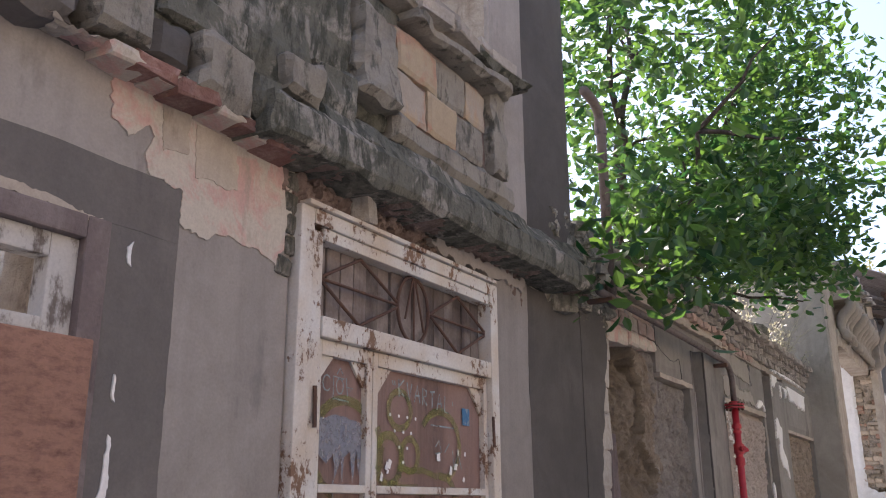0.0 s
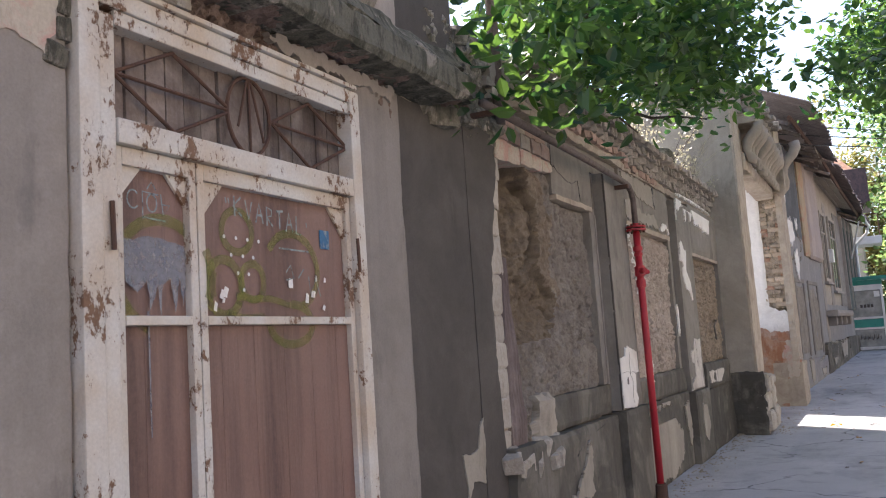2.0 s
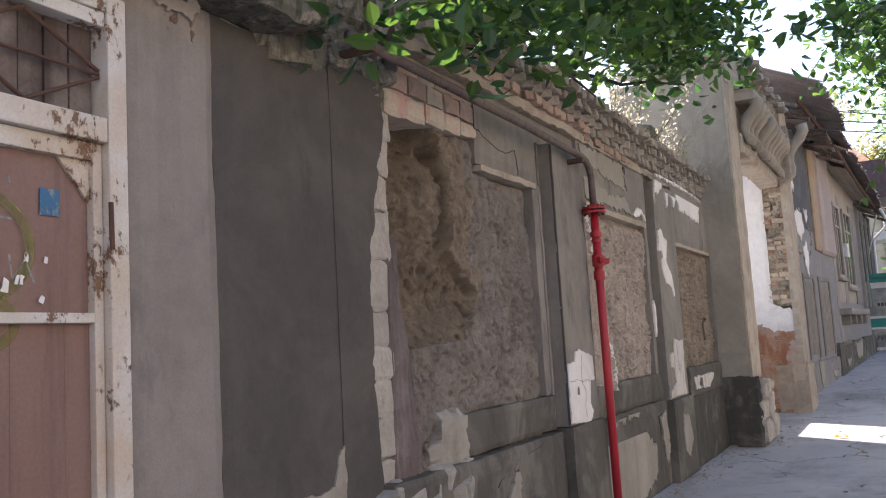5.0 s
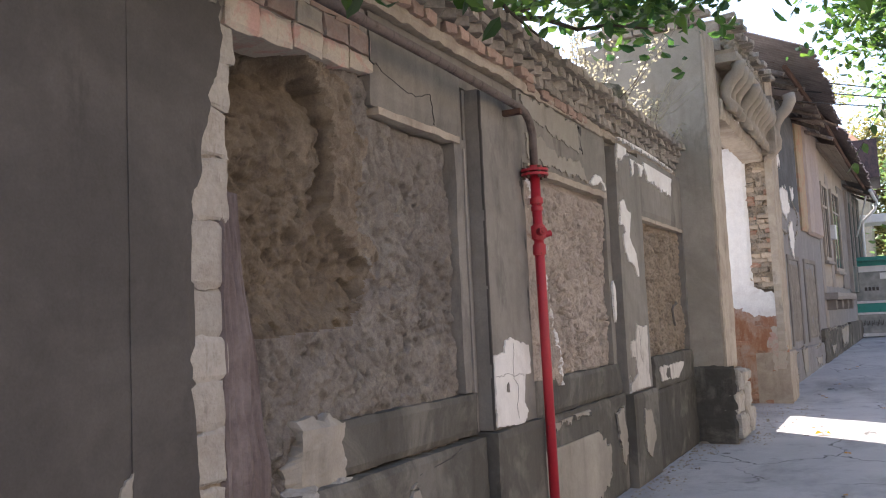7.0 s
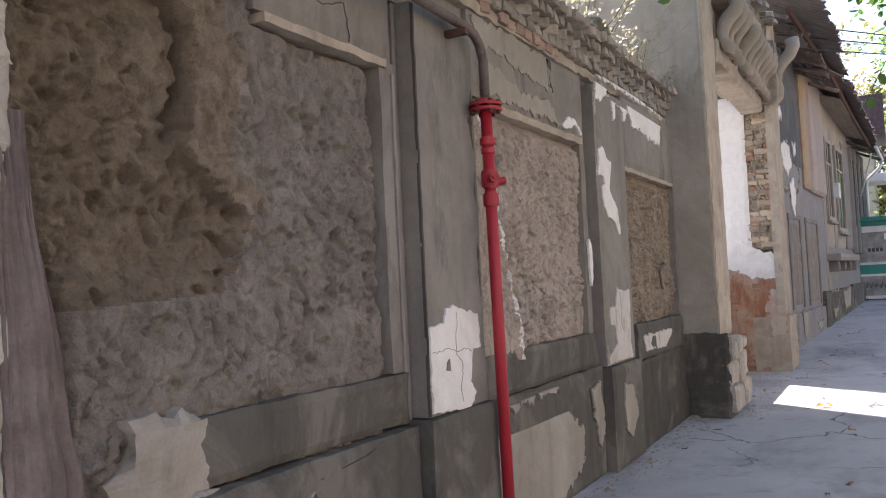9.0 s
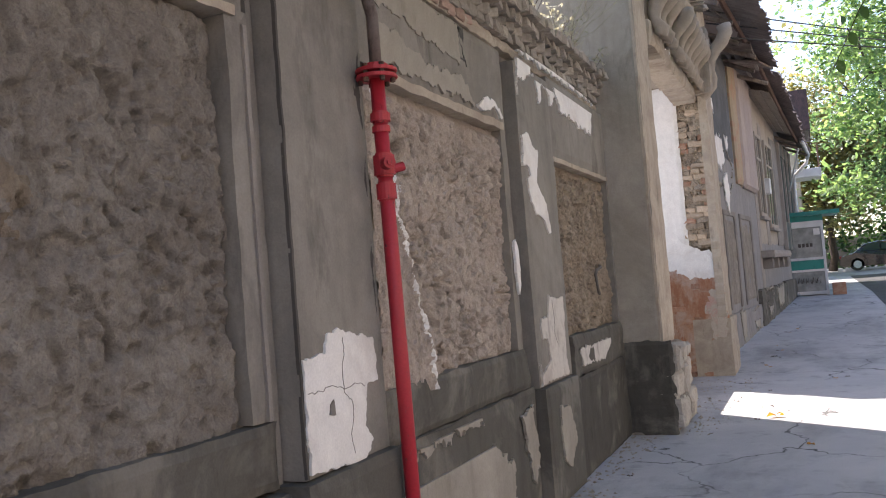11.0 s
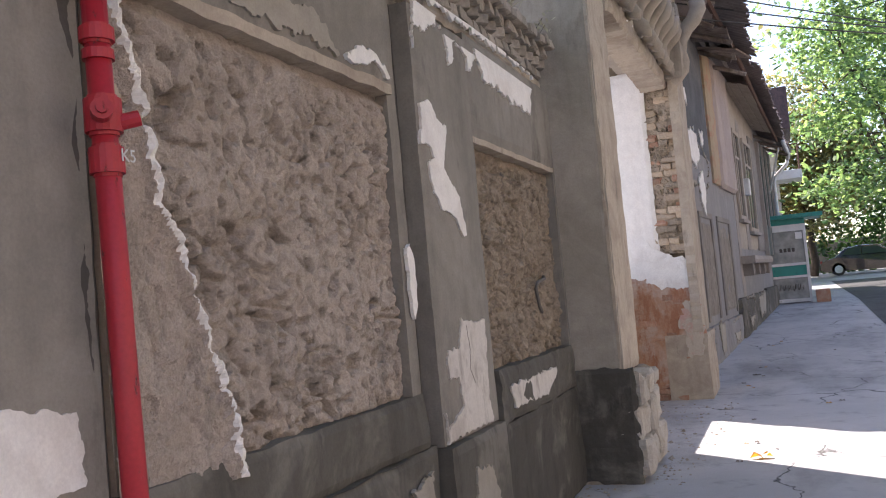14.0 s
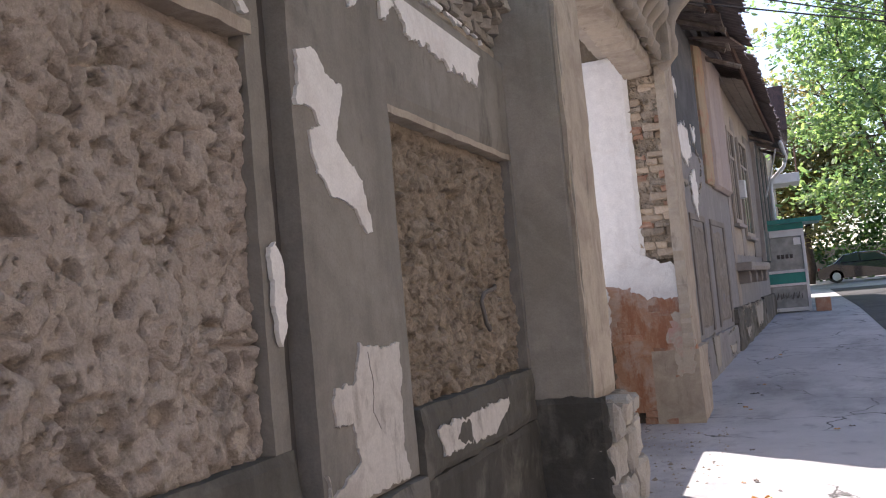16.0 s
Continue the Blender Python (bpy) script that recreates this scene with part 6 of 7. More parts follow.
# cracks in the friezes
for pts in ([(6.6, 2.95), (6.6, 2.72), (6.75, 2.68), (7.0, 2.63), (7.2, 2.67), (7.23, 2.56), (7.25, 2.5)], [(9.6, 2.95), (9.68, 2.8), (9.72, 2.72)], [(6.5, 0.62), (6.8, 0.72), (7.4, 0.79)], [(8.45, 0.79), (9.4, 0.795), (10.35, 0.79)]):
    bm = bmesh.new()
    fine = [Vector(p0).lerp(Vector(p1), s / 5) for p0, p1 in zip(pts, pts[1:]) for s in range(5)]
    tube(bm, [((XB if pts[0][0] > 8.4 else XF) + (0.001 if pts[0][1] > 1 else 0.056 if pts[0][0] < 8.4 else 0.026), q.x + rr.uniform(-0.012, 0.012), q.y + rr.uniform(-0.01, 0.01)) for q in fine], 0.0032, 4)
    part("crack", bm, PLAINDARK, fence)
# Near-black block paints the shade of a notch; nothing is cut out.
part("notch_shade", slab(-2.2, XB + 0.01, 9.62, 9.72, 2.74, 2.96, 0.02, 0.02, 0.03, seed=90), PLAINDARK, fence)

# ---- pipes ----
pipe = new("red_gas_pipe")
pipe.location = (-1.91, 8.26, 0)
part("pipe", tube(bmesh.new(), [(0.0, 0.06, -0.02), (0.0, 0.035, 1.2), (0.0, 0.01, 2.36)], 0.031, 14), REDPAINT, pipe, "red painted steel pipe", True)


def collar(z, r, h, name="collar", mat=REDPAINT):
    bm = bmesh.new()
    bmesh.ops.create_cone(bm, segments=18, radius1=r, radius2=r, depth=h, cap_ends=True, matrix=Matrix.Translation((0, 0.06 - 0.021 * z, z)))
    bmesh.ops.bevel(bm, geom=[e for e in bm.edges if len({round(v.co.z, 4) for v in e.verts}) == 1], offset=min(h, r) * 0.2, segments=2, affect="EDGES")
    return part(name, bm, mat, pipe)


collar(2.358, 0.088, 0.016, "flange")
collar(2.385, 0.088, 0.016, "flange")
collar(2.405, 0.05, 0.02)
collar(2.19, 0.042, 0.05)
collar(2.14, 0.038, 0.04)
collar(1.99, 0.045, 0.10, "valve_body")
collar(1.88, 0.042, 0.08)
collar(0.06, 0.055, 0.16, "ground_sleeve", RUST)
for k in range(6):
    a = k * math.pi / 3 + 0.3
    bm = bmesh.new()
    bmesh.ops.create_cone(bm, segments=6, radius1=0.011, radius2=0.011, depth=0.075, cap_ends=True, matrix=Matrix.Translation((0.068 * math.cos(a), 0.008 + 0.068 * math.sin(a), 2.37)))
    part("bolt", bm, RUST, pipe)
bm = tube(bmesh.new(), [(0.02, -0.01, 1.99), (0.06, -0.05, 1.99)], 0.026, 12)
tube(bm, [(0.06, -0.05, 1.99), (0.068, -0.058, 1.99)], 0.014, 8)
part("valve_cap", bm, REDPAINT, pipe)
bm = tube(bmesh.new(), [(0.02, 0.03, 1.97), (0.06, 0.075, 1.985)], 0.02, 10)
part("valve_stub", bm, REDPAINT, pipe)
bm = letters("K5", 8.28, 1.875, 0.045, WHITEPAINT, -1.91 + 0.044, pipe)
bm.transform(Matrix.Translation((1.91, -8.26, 0)))
part("marking", bm, WHITEPAINT, pipe, "white hand-painted mark")
part("riser", tube(bmesh.new(), [(0, 0.01, 2.41), (0, 0.01, 2.62), (-0.005, -0.02, 2.70), (-0.01, -0.07, 2.745), (-0.015, -0.16, 2.765), (-0.02, -1.2, 2.79), (-0.02, -3.2, 2.80)], 0.026, 12), CONDUIT, pipe, "grey-brown bare steel pipe", True)
part("bracket", boxes((-0.14, 0.03, -0.26, -0.22, 2.70, 2.735), bev=0.003), RUST, pipe)
part("bracket", boxes((-0.16, 0.03, -3.1, -3.06, 2.75, 2.78), bev=0.003), RUST, pipe)
tagged(pipe, "red gas riser pipe with flange and valve on the wall", "pipe")
vent = new("vent_pipe")
vent.location = (-2.05, 5.6, 2.9)
part("pipe", tube(bmesh.new(), [(0, 0, -0.1), (0, 0.0, 1.25), (0, -0.03, 1.36), (0, -0.12, 1.42), (0, -0.3, 1.43)], 0.036, 12), CONDUIT, vent, smooth=True)
part("elbow", tube(bmesh.new(), [(0, 0.0, 1.2), (0, -0.01, 1.3)], 0.044, 12), CONDUIT, vent)
tagged(vent, "brown bent vent pipe at the house corner", "pipe")

# ---- broken house corner and wall top ----
shapes = [worn_block(0.12, 0.25, 0.065, k) for k in range(6)]
heads = [worn_block(0.25, 0.118, 0.065, 40 + k) for k in range(6)]
for me in shapes + heads:
    me.materials.append(BRICK_G)
red = [worn_block(0.25, 0.118, 0.065, 60 + k) for k in range(4)]
redl = [worn_block(0.12, 0.25, 0.065, 70 + k) for k in range(4)]
for me in red + redl:
    me.materials.append(PINKBRICK)
stones = [worn_block(0.2, 0.24, 0.2, 80 + k, 0.07) for k in range(6)]
for me in stones:
    me.materials.append(STONE)
dark_stones = [worn_block(0.2, 0.24, 0.2, 90 + k, 0.09) for k in range(5)]
for me in dark_stones:
    me.materials.append(CONCRETE)
part("cornice_bed", slab(-2.45, XF + 0.05, 5.5, 13.05, 2.975, 3.045, 0.03, 0.015, 0.02, seed=91), CREAM, fence, "worn plaster bed mould")
part("cornice_core", slab(-2.45, XF + 0.03, 5.5, 13.0, 3.047, 3.27, 0.06, 0.02, 0.02, seed=92), BRICK_G, fence)
br = random.Random(17)


def course(y0, y1, z, x, step, kind, gap=0.06, turn=0.0, tilt=2.5):
    y = y0
    while y < y1:
        if br.random() > gap:
            me = br.choice(kind)
            place("brick", me, BRICK_G, fence, pose(x + br.uniform(-0.012, 0.012), y, z + br.uniform(-0.005, 0.005), br.uniform(-tilt, tilt), br.uniform(-tilt, tilt), turn + br.uniform(-3, 3)))
        y += step


course(5.5, 6.6, 3.06, XF - 0.1, 0.13, heads, 0.3)
course(6.6, 8.6, 3.08, XF - 0.05, 0.13, red, 0.15)
course(8.6, 9.9, 3.02, XF - 0.065, 0.13, red, 0.05)
course(8.6, 13.0, 3.085, XF - 0.05, 0.135, heads, 0.06)
course(6.0, 13.0, 3.152, XF - 0.02, 0.165, heads, 0.08, 45, 4)
course(6.2, 13.0, 3.222, XF + 0.0, 0.137, heads, 0.06, 6, 5)
course(6.0, 13.05, 3.292, XF + 0.055, 0.134, heads, 0.16, 0, 8)
course(6.5, 13.0, 3.36, XF + 0.02, 0.26, shapes, 0.6, 0, 10)
for k in range(16):
    place("rubble_stone", br.choice(dark_stones), CONCRETE, house, pose(-2.18 + br.uniform(-0.05, 0.06), 4.85 + br.uniform(0, 0.8), 2.72 + br.uniform(0, 0.6) * (1 if k < 11 else 0.3), br.uniform(-25, 25), br.uniform(-25, 25), br.uniform(0, 90)) @ Matrix.Diagonal((0.6, 0.7, 0.55, 1)))
for k in range(5):
    place("rubble_stone", br.choice(dark_stones), CONCRETE, house, Matrix.Identity(4) @ pose(-2.16 + br.uniform(-0.05, 0.05), 4.72 + 0.1 * k, 2.68 + br.uniform(-0.04, 0.08), br.uniform(-15, 15), br.uniform(-15, 15), br.uniform(-20, 20)))
part("corner_rubble", rough_sheet(-2.1, 4.7, 5.6, 2.66, 3.3, 0.12, 21.0, 0.02), CONCRETE, house, "crumbling corner masonry")
for k in range(12):
    place("brick", br.choice(shapes), BRICK_G, house, pose(-1.99 + br.uniform(-0.05, 0.03), 2.95 + 0.095 * k, 3.80 + 0.002 * k + br.uniform(-0.02, 0.03), br.uniform(-6, 6), br.uniform(-6, 6), br.uniform(-12, 12)))
place("rubble_stone", stones[0], STONE, house, pose(-2.08, 2.78, 2.70, 10, 0, 20) @ Matrix.Diagonal((0.5, 0.5, 0.65, 1)))
for k in range(5):
    place("rubble_stone", dark_stones[k], CONCRETE, house, pose(-2.125, 2.345 + br.uniform(-0.03, 0.02), 2.35 + 0.085 * k, br.uniform(-9, 9), 0, br.uniform(-9, 9)) @ Matrix.Diagonal((0.35, 0.3, 0.38, 1)))

fp("jamb_mortar", XF - 0.042, 5.2, 5.575, 0.5, 2.62, MORTAR, seed=219)
# stones of the broken jamb, nearly flush, under the ragged edge of the house render
z0 = 0.3
for k, h in enumerate((0.2, 0.22, 0.19, 0.20, 0.165, 0.16, 0.175, 0.235, 0.24, 0.185, 0.185, 0.16, 0.12)):
    yr = 5.575 + (z0 + h / 2 - 1.08) * 0.055 + br.uniform(-0.018, 0.012)
    part("stone", slab(-2.3, XF - 0.024 + br.uniform(-0.005, 0.005), 5.2, yr, z0 + 0.003, z0 + h - 0.003, 0.016, 0.01, 0.022, seed=220 + k, round_=0.009), STONE, fence)
    z0 += h
EDGE = [(5.40, 0.25), (5.42, 0.5), (5.44, 0.72), (5.41, 0.92), (5.40, 1.12), (5.385, 1.3), (5.37, 1.45), (5.33, 1.5), (5.335, 1.68), (5.39, 1.72), (5.41, 1.95), (5.45, 2.0), (5.46, 2.14), (5.49, 2.2), (5.51, 2.33), (5.55, 2.4), (5.575, 2.55), (5.57, 2.66), (5.54, 2.74)]
fine = [Vector(p0).lerp(Vector(p1), s / 5) for p0, p1 in zip(EDGE, EDGE[1:]) for s in range(5)]
torn = [(q.x + 0.02 * noise.noise((q.y * 14, 0, 9)) + 0.012 * noise.noise((q.y * 45, 0, 9)), q.y) for q in fine]
skin(house, DUSK, [(5.12, 2.76), (5.12, 0.0), (5.41, 0.0)] + torn, -2.091, 0.004, jag=0.0, seed=260, label="broken edge of dark render over stone")
for k in range(12):
    place("rubble_stone", br.choice(stones), STONE, fence, pose(XF + br.uniform(-0.06, 0.02), 5.45 + 0.075 * k, 0.68 + br.uniform(-0.06, 0.1), br.uniform(-15, 15), br.uniform(-15, 15), br.uniform(0, 40)) @ Matrix.Diagonal((0.7, 0.8, 0.55, 1)))
# ---- gate: stone foot, bare brick reveal, fluted console ----
for k, (y0, y1, z0, z1) in enumerate(((13.06, 13.32, 0.05, 0.3), (13.34, 13.66, 0.02, 0.26), (13.68, 14.0, 0.04, 0.33), (13.05, 13.4, 0.31, 0.55), (13.42, 13.68, 0.28, 0.58), (13.7, 14.0, 0.35, 0.6), (13.07, 13.3, 0.56, 0.77), (13.33, 13.62, 0.6, 0.78), (13.65, 13.96, 0.62, 0.76))):
    part("stone", slab(-1.8, -1.51 + br.uniform(-0.02, 0.02), y0, y1, z0, z1, 0.025, 0.03, 0.03, seed=200 + k, round_=0.025), STONE, pier)
lying = [worn_block(0.245, 0.11, 0.071, 150 + k, 0.17, 0.2) for k in range(8)]
bm = rough_sheet(-0.022, 1.46, 2.02, 1.75, 3.78, 0.05, 99.0, 0.02)
bm.transform(REVEAL)
bmesh.ops.recalc_face_normals(bm, faces=bm.faces)
part("mortar_bed", bm, ADOBE, far_pier, "crumbling brown mortar")
BRICKWASH = weathered("orange_brick_wash", (0.43, 0.25, 0.16), (0.47, 0.36, 0.29), (0.36, 0.17, 0.10), alt_at=(0.45, 0.56), stain_at=(0.5, 0.62), scale=2.6, grain=50, relief=0.6, dist=0.012, streak=0.1)
lying_low = [worn_block(0.25, 0.1, 0.072, 160 + k, 0.06) for k in range(4)]
for k, me in enumerate(lying):
    me.materials.append(BRICK if k in (0, 4) else ADOBE if k in (2, 6) else CREAMBRICK)
for me in lying_low:
    me.materials.append(BRICK)
for c in range(51):
    z = 0.04 + c * 0.0745
    if 1.42 < z < 1.80:
        continue
    left = -2.02 if z < 1.42 else -1.90 + 0.05 * (z - 2.3) + 0.09 * noise.noise((z * 2.5, 3, 1)) - (0.1 if z < 2.15 else 0)
    x = -1.50 if z > 0.8 else -1.42
    k = 0.5 if c % 2 else 1.0
    while x > left:
        w = 0.25 * k * br.uniform(0.85, 1.05)
        deep = br.uniform(-0.015, 0.02) + (0.05 if z > 1.42 and br.random() < 0.25 else 0) + (0.04 if z > 1.42 and x - w < left + 0.1 else 0) + (0.012 if z < 1.42 else 0)
        place("brick", br.choice(lying if z > 1.42 else lying_low), BRICK, far_pier, pose(x - w / 2, 17.335 + deep, z, br.uniform(-1.5, 1.5), br.uniform(-2, 2), br.uniform(-4, 4)) @ Matrix.Diagonal((w / 0.25, 1, 1.02, 1)))
        x -= w + 0.004
        k = 1.0 if br.random() < 0.75 else 0.5
bm = patch([(-2.06, 1.4), (-1.75, 1.32), (-1.5, 1.35), (-1.5, 1.62), (-1.7, 1.72), (-1.85, 1.78), (-2.06, 1.95)], 0, 0.04, 0.05, 0.03, 3)
bm.transform(Matrix(((0, 1, 0, 0), (-1, 0, 0, 17.28), (0, 0, 1, 0), (0, 0, 0, 1))))
bmesh.ops.recalc_face_normals(bm, faces=bm.faces)
part("plaster_patch", bm, WHITE, far_pier)
bm = patch([(-1.62, 0.5), (-1.45, 0.55), (-1.45, 1.05), (-1.6, 1.2), (-1.72, 0.95), (-1.66, 0.75)], 0, 0.03, 0.06, 0.03, 5)
bm.transform(Matrix(((0, 1, 0, 0), (-1, 0, 0, 17.265), (0, 0, 1, 0), (0, 0, 0, 1))))
bmesh.ops.recalc_face_normals(bm, faces=bm.faces)
part("plaster_patch", bm, PINK, far_pier)
bm = patch([(-2.3, 0.12), (-1.9, 0.16), (-1.74, 0.3), (-1.6, 0.75), (-1.47, 0.84), (-1.47, 1.3), (-1.6, 1.36), (-1.75, 1.33), (-2.0, 1.46), (-2.3, 1.5)], 0, 0.03, 0.06, 0.03, 8)
bm.transform(Matrix(((0, 1, 0, 0), (-1, 0, 0, 17.288), (0, 0, 1, 0), (0, 0, 0, 1))))
bmesh.ops.recalc_face_normals(bm, faces=bm.faces)
part("plaster_patch", bm, BRICKWASH, far_pier, "orange stained plaster over brick")
part("plaster_edge", slab(-1.56, -1.44, 17.24, 17.3, 0.8, 3.9, 0.05, 0.01, 0.02, seed=95), CREAM, far_pier)
console = new("fluted_console")
console.location = (-1.8, 17.2, 3.9)
part("block", slab(-0.35, 0.14, -3.4, 0.3, 0.102, 0.55, 0.04, 0.04, 0.03, seed=65), BUFF, console, "weathered plaster backing")
for k in range(11):
    y = -3.26 + 0.318 * k
    if k == 3:
        continue
    s = 1.0 + 0.05 * math.sin(k * 5.1)
    pts = [(0.40, y, 0.52), (0.41, y, 0.46), (0.385, y, 0.40), (0.32, y, 0.33), (0.265, y, 0.26), (0.24, y, 0.18), (0.245, y, 0.10 * s), (0.28, y, 0.03 * s), (0.31, y, -0.01), (0.29, y, -0.05)]
    bm = tube(bmesh.new(), pts, 0.088, 10, 0.75)
    for v in bm.verts:
        v.co += Vector((1, 0.4, 0.6)) * 0.03 * noise.noise((v.co.x * 12, v.co.y * 12, v.co.z * 12))
    part("flute", bm, BUFF, console, "" if k else "ogee plaster flute", smooth=True)
    if k < 10:
        part("flute_bead", tube(bmesh.new(), [(q[0] - 0.05, q[1] + 0.159, q[2]) for q in pts[1:-1]], 0.045, 8, 0.7), BUFF, console, smooth=True)
part("broken_face", rough_sheet(0.20, -2.42, -2.1, 0.0, 0.52, 0.09, 66.0, 0.02), WHITE, console, "white broken plaster between flutes")
scroll = [(0.66, 0.02, 0.80), (0.68, 0.02, 0.70), (0.62, 0.02, 0.58), (0.52, 0.02, 0.48), (0.45, 0.02, 0.36), (0.43, 0.02, 0.22), (0.46, 0.02, 0.10), (0.45, 0.02, 0.0), (0.38, 0.02, -0.08), (0.32, 0.02, -0.14)]
part("scroll", tube(bmesh.new(), scroll, 0.10, 10, 0.55), BUFF, console, "large end scroll", smooth=True)
part("scroll_cheek", slab(0.1, 0.46, -0.08, 0.12, -0.1, 0.8, 0.04, 0.02, 0.03, seed=67, round_=0.03), BUFF, console)
tagged(console, "weathered fluted plaster console under the gate head", "console")
part("head_mould", slab(-2.6, -1.38, 13.85, 17.6, 4.43, 4.58, 0.05, 0.06, 0.05, seed=97, round_=0.03), CREAM, far_pier, "crumbling head mould of the gate")
part("broken_masonry", rough_sheet(-1.50, 13.85, 17.7, 4.56, 5.02, 0.16, 98.0, 0.025), BRICK_G, far_pier, "crumbling brick above the gate head")
part("masonry_core", boxes((-2.6, -1.56, 13.85, 17.7, 4.585, 4.98), bev=0.02), MORTAR, far_pier)
for k in range(24):
    place("brick", br.choice(heads), BRICK_G, far_pier, pose(-1.5 + br.uniform(-0.08, 0.06), 13.95 + 0.15 * k, 5.0 + br.uniform(0, 0.05), br.uniform(-12, 12), br.uniform(-12, 12), br.uniform(-25, 25)))
for k in range(9):
    place("brick", br.choice(heads if k != 4 else red), BRICK_G, pier, pose(-1.7 - 0.13 * k, 13.16, 4.73 + br.uniform(0, 0.02), 0, 0, 90 + br.uniform(-5, 5)))
    place("brick", br.choice(shapes), BRICK_G, pier, pose(-1.66 - 0.15 * k, 13.11, 4.80 + br.uniform(0, 0.02), 0, 0, 90 + br.uniform(-5, 5)))
    place("brick", br.choice(heads), BRICK_G, pier, pose(-1.68 - 0.13 * k, 13.10, 4.872 + br.uniform(0, 0.02), 0, 0, 90 + br.uniform(-5, 5)))

# ---- dry weeds on the wall top, ground litter, cables ----
def weed(loc, h, seed, mat, label):
    w = new("dry_weed")
    w.location = loc
    q = random.Random(seed)
    lv = []
    for k in range(9):
        e = Vector((q.gauss(0, 0.3), q.gauss(0, 0.3), q.uniform(0.6, 1))) * h
        mid = e * 0.5 + Vector((q.gauss(0, 0.05), q.gauss(0, 0.05), 0))
        part("stem", tube(bmesh.new(), [(0, 0, 0), mid, e], 0.006, 4, 0.4), OLDWOOD, w)
        for j in range(40):
            lv.append(mid + (e - mid) * q.uniform(-0.3, 1.05) + Vector((q.gauss(0, 0.04), q.gauss(0, 0.04), q.gauss(0, 0.04))))
    v, f = [], []
    for p in lv:
        a = Vector((q.gauss(0, 1), q.gauss(0, 1), q.gauss(0, 1))).normalized() * 0.024
        b2 = a.orthogonal().normalized() * 0.012
        i = len(v)
        v += [tuple(p - a), tuple(p + b2), tuple(p + a), tuple(p - b2)]
        f.append((i, i + 1, i + 2, i + 3))
    me = bpy.data.meshes.new("leaves")
    me.from_pydata(v, [], f)
    me.materials.append(mat)
    lo = new("leaves", me)
    lo.parent = w
    return tagged(w, label, "weed")


weed((-2.55, 11.9, 3.2), 1.35, 1, LEAF_DRY, "pale sunlit dry weed on the wall top")
weed((-2.5, 11.2, 3.2), 1.3, 2, LEAF_DRY, "pale sunlit dry weed on the wall top")
weed((-2.3, 12.5, 3.2), 0.8, 3, LEAF_DRY, "pale sunlit dry weed on the wall top")
weed((-2.45, 12.9, 2.95), 0.8, 4, LEAF_DRY, "pale sunlit dry weed on the wall top")
weed((0.2, 5.9, 0.0), 0.12, 5, LEAF, "small green weed in a pavement crack")


twigs = new("dry_twigs")
twigs.location = (-2.35, 12.55, 3.2)
tq = random.Random(12)
for k in range(7):
    e = Vector((0.28 + 0.1 * k * tq.uniform(0.5, 1.1), 0.1 + tq.uniform(-0.25, 0.3), 0.25 + 0.16 * k * tq.uniform(0.6, 1.0)))
    mid = e * 0.55 + Vector((tq.uniform(-0.05, 0.05), 0.02, 0.12))
    part("twig", tube(bmesh.new(), [(0, 0, 0), e * 0.25 + Vector((0, 0, 0.05)), mid, e], 0.007, 5, 0.3), LEAF_DRY, twigs)
    for j in range(2):
        a = mid.lerp(e, tq.random())
        part("twig", tube(bmesh.new(), [a, a + Vector((tq.uniform(-0.1, 0.25), tq.uniform(-0.1, 0.1), tq.uniform(0.05, 0.25)))], 0.004, 4, 0.3), LEAF_DRY, twigs)
tagged(twigs, "pale bare dry twigs against the gate pier", "twigs")
me = worn_block(0.34, 0.42, 0.40, 171, 0.12, 0.22)
me.materials.append(CONCRETE)
ob = new("broken_block", me)
ob.matrix_basis = pose(-2.30, 11.5, 3.52, 6, -5, 22)
tagged(ob, "weathered broken masonry block on the wall top", "block")


def dry_leaf(x, y, s, mat, rot):
    bm = bmesh.new()
    pts = [(-1, 0), (-0.5, 0.45), (0.1, 0.5), (0.6, 0.3), (1, 0), (0.6, -0.35), (0, -0.5), (-0.6, -0.3)]
    c = bm.verts.new((0, 0, 0.3 * s))
    vs = [bm.verts.new((px * s, py * s, (0.55 if i % 2 else 0.12) * s)) for i, (px, py) in enumerate(pts)]
    for i in range(8):
        bm.faces.new((c, vs[i], vs[(i + 1) % 8]))
    ob = link("fallen_leaf", bm, mat)
    ob.matrix_basis = pose(x, y, ground_z(y) + 0.001, 0, 0, rot)
    return tagged(ob, "curled dry fallen leaf on the pavement", "leaf", "fallen leaves")


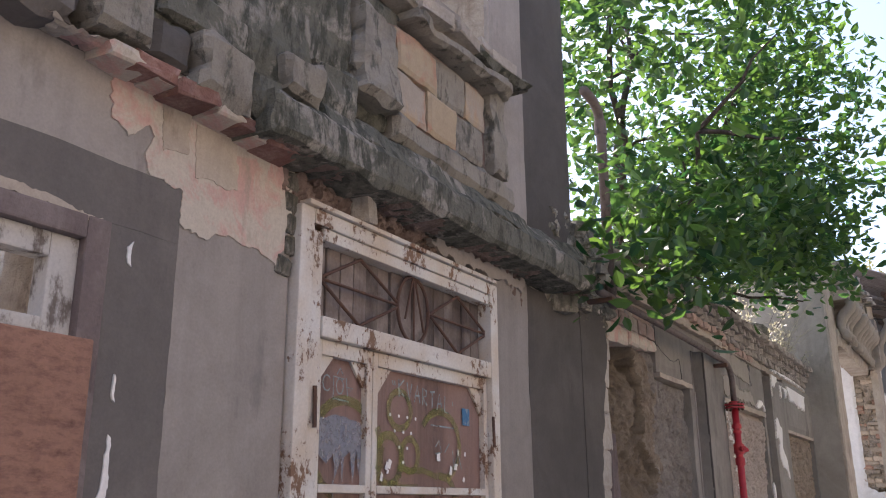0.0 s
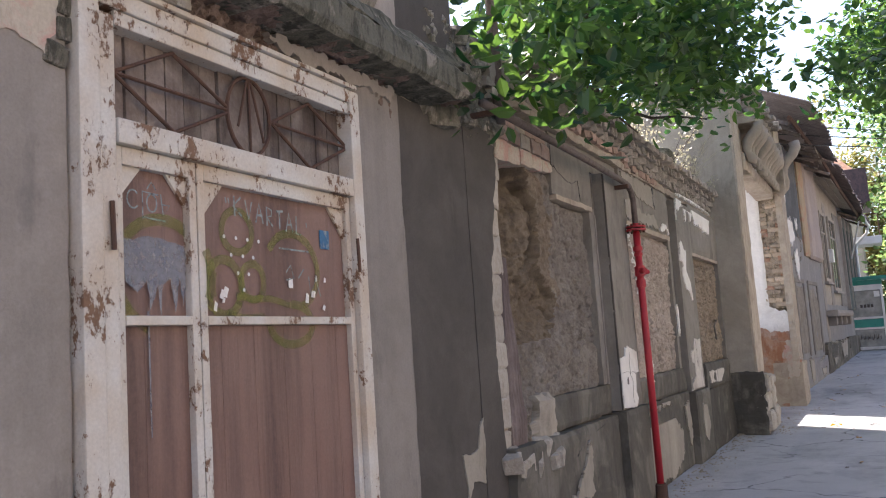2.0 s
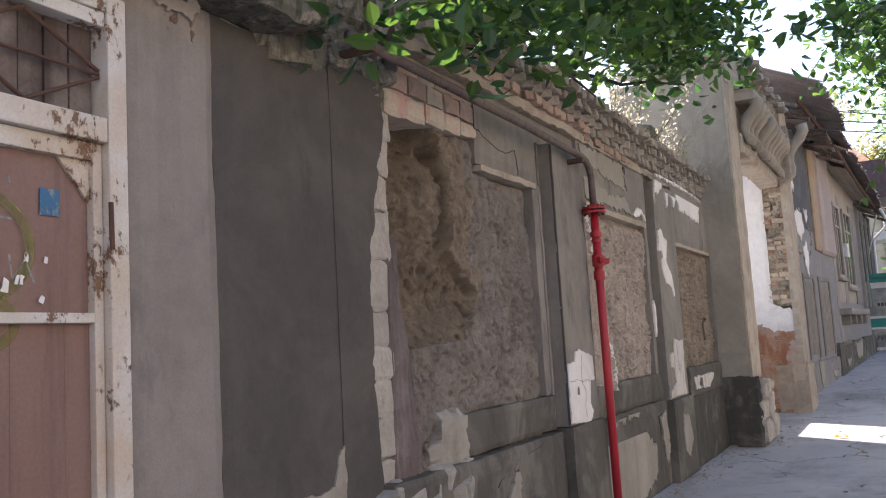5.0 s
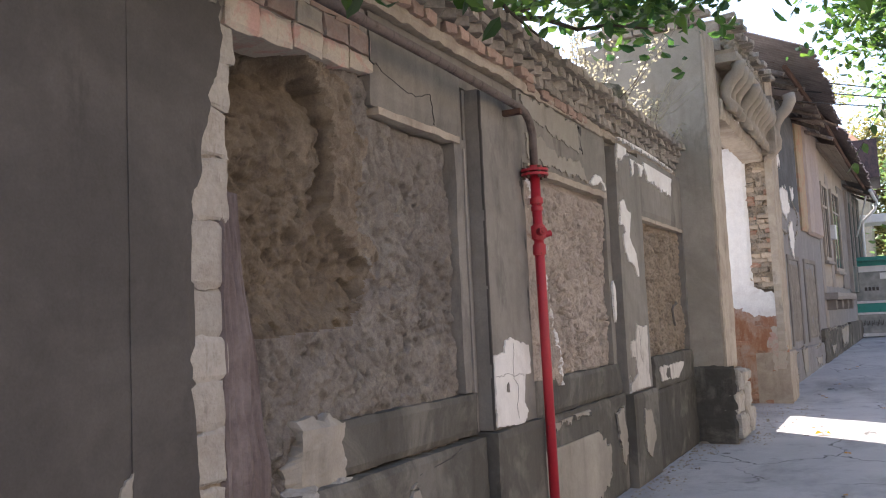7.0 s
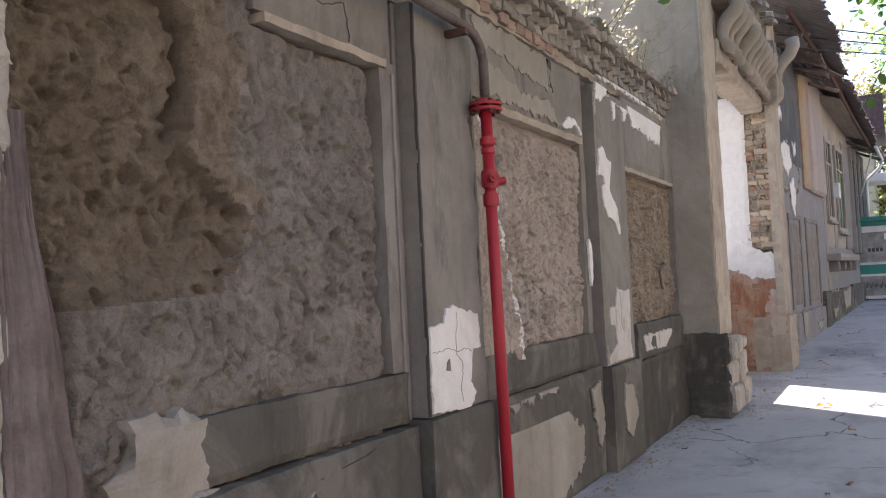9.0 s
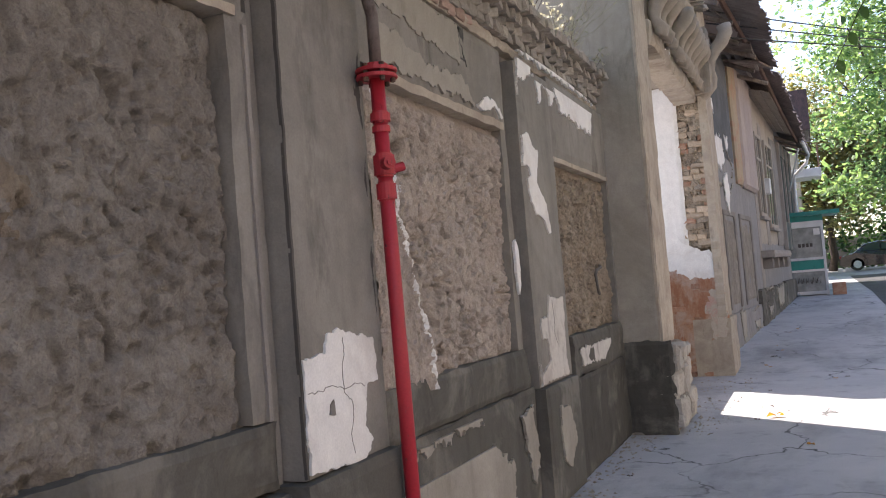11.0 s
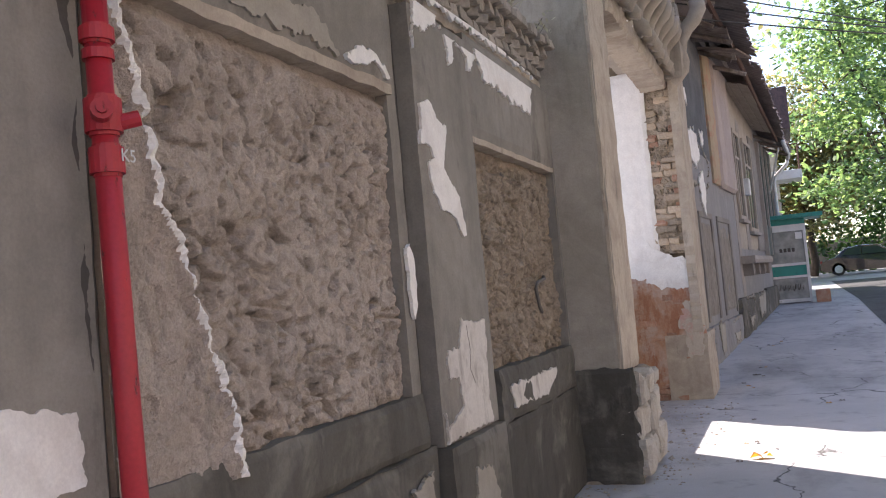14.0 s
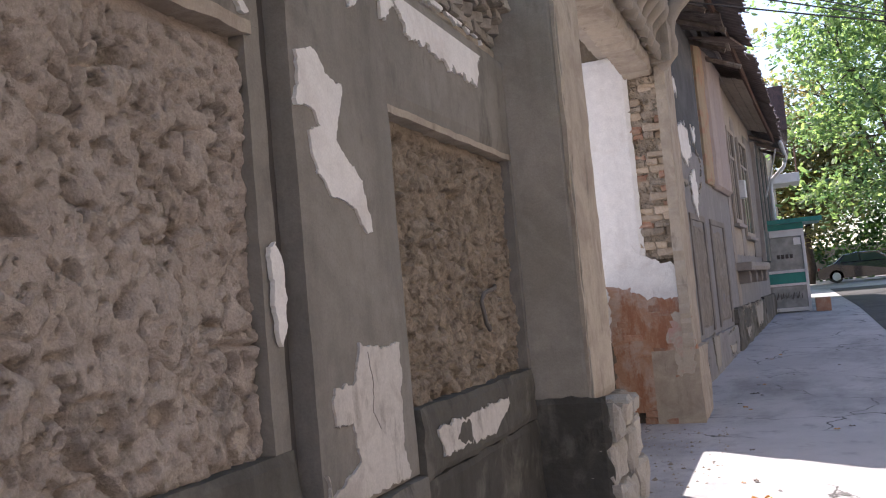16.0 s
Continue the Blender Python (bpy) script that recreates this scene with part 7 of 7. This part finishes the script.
AUTUMN = leaf_material("leaf_fallen", (0.30, 0.11, 0.03), (0.36, 0.17, 0.05))
dry_leaf(-0.78, 13.9, 0.09, AUTUMN, 20)
lr = random.Random(55)
for k in range(46):
    yy = lr.uniform(6, 26)
    xx = lr.uniform(-1.9, 0.8) if k % 3 else lr.uniform(-2.0, -1.6)
    if yy > 13.4 and xx < -1.3:
        xx += 0.9
    dry_leaf(xx, yy, lr.uniform(0.015, 0.04), AUTUMN if k % 4 == 0 else OLDWOOD, lr.uniform(0, 360))
cable = new("overhead_cable")
cable.location = (-1.5, 19.0, 5.05)
for k in range(3):
    e = Vector((12, 14 + 4 * k, 1.6 + 0.7 * k))
    part("wire", tube(bmesh.new(), [e * (i / 12) + Vector((0, 0, 0.2 * k - 0.5 * math.sin(math.pi * i / 12))) for i in range(13)], 0.012, 5), PLAINDARK, cable)
tagged(cable, "slack black overhead cables from the low house", "cable")


# crumbs of plaster and grit along the wall foot
cr = random.Random(91)
v, f = [], []
for k in range(900):
    y = cr.uniform(2.0, 17.0)
    d = abs(cr.gauss(0, 0.14))
    if 13.0 < y < 14.05:
        x = -1.50 + d
    elif y > 14.05:
        x = -2.0 + cr.uniform(0, 0.9)
    else:
        x = (-1.96 if y > 5.4 else -2.06) + d
    s = cr.uniform(0.004, 0.016) * (2.0 if cr.random() < 0.05 else 1.0)
    i = len(v)
    q = [Vector((cr.uniform(-1, 1), cr.uniform(-1, 1), 0)).normalized() * s for _ in range(4)]
    v += [(x + s, y, 0.001), (x, y + s * 0.9, 0.001), (x - s, y - s * 0.2, 0.001), (x, y - s, 0.001), (x + q[0].x * 0.4, y + q[0].y * 0.4, s * cr.uniform(0.6, 1.1))]
    f += [(i, i + 1, i + 4), (i + 1, i + 2, i + 4), (i + 2, i + 3, i + 4), (i + 3, i, i + 4)]
me = bpy.data.meshes.new("crumbs")
me.from_pydata(v, [], f)
me.materials.append(MORTAR)
tagged(new("plaster_crumbs", me), "crumbs of fallen plaster and grit on the pavement", "debris", kind="stuff")
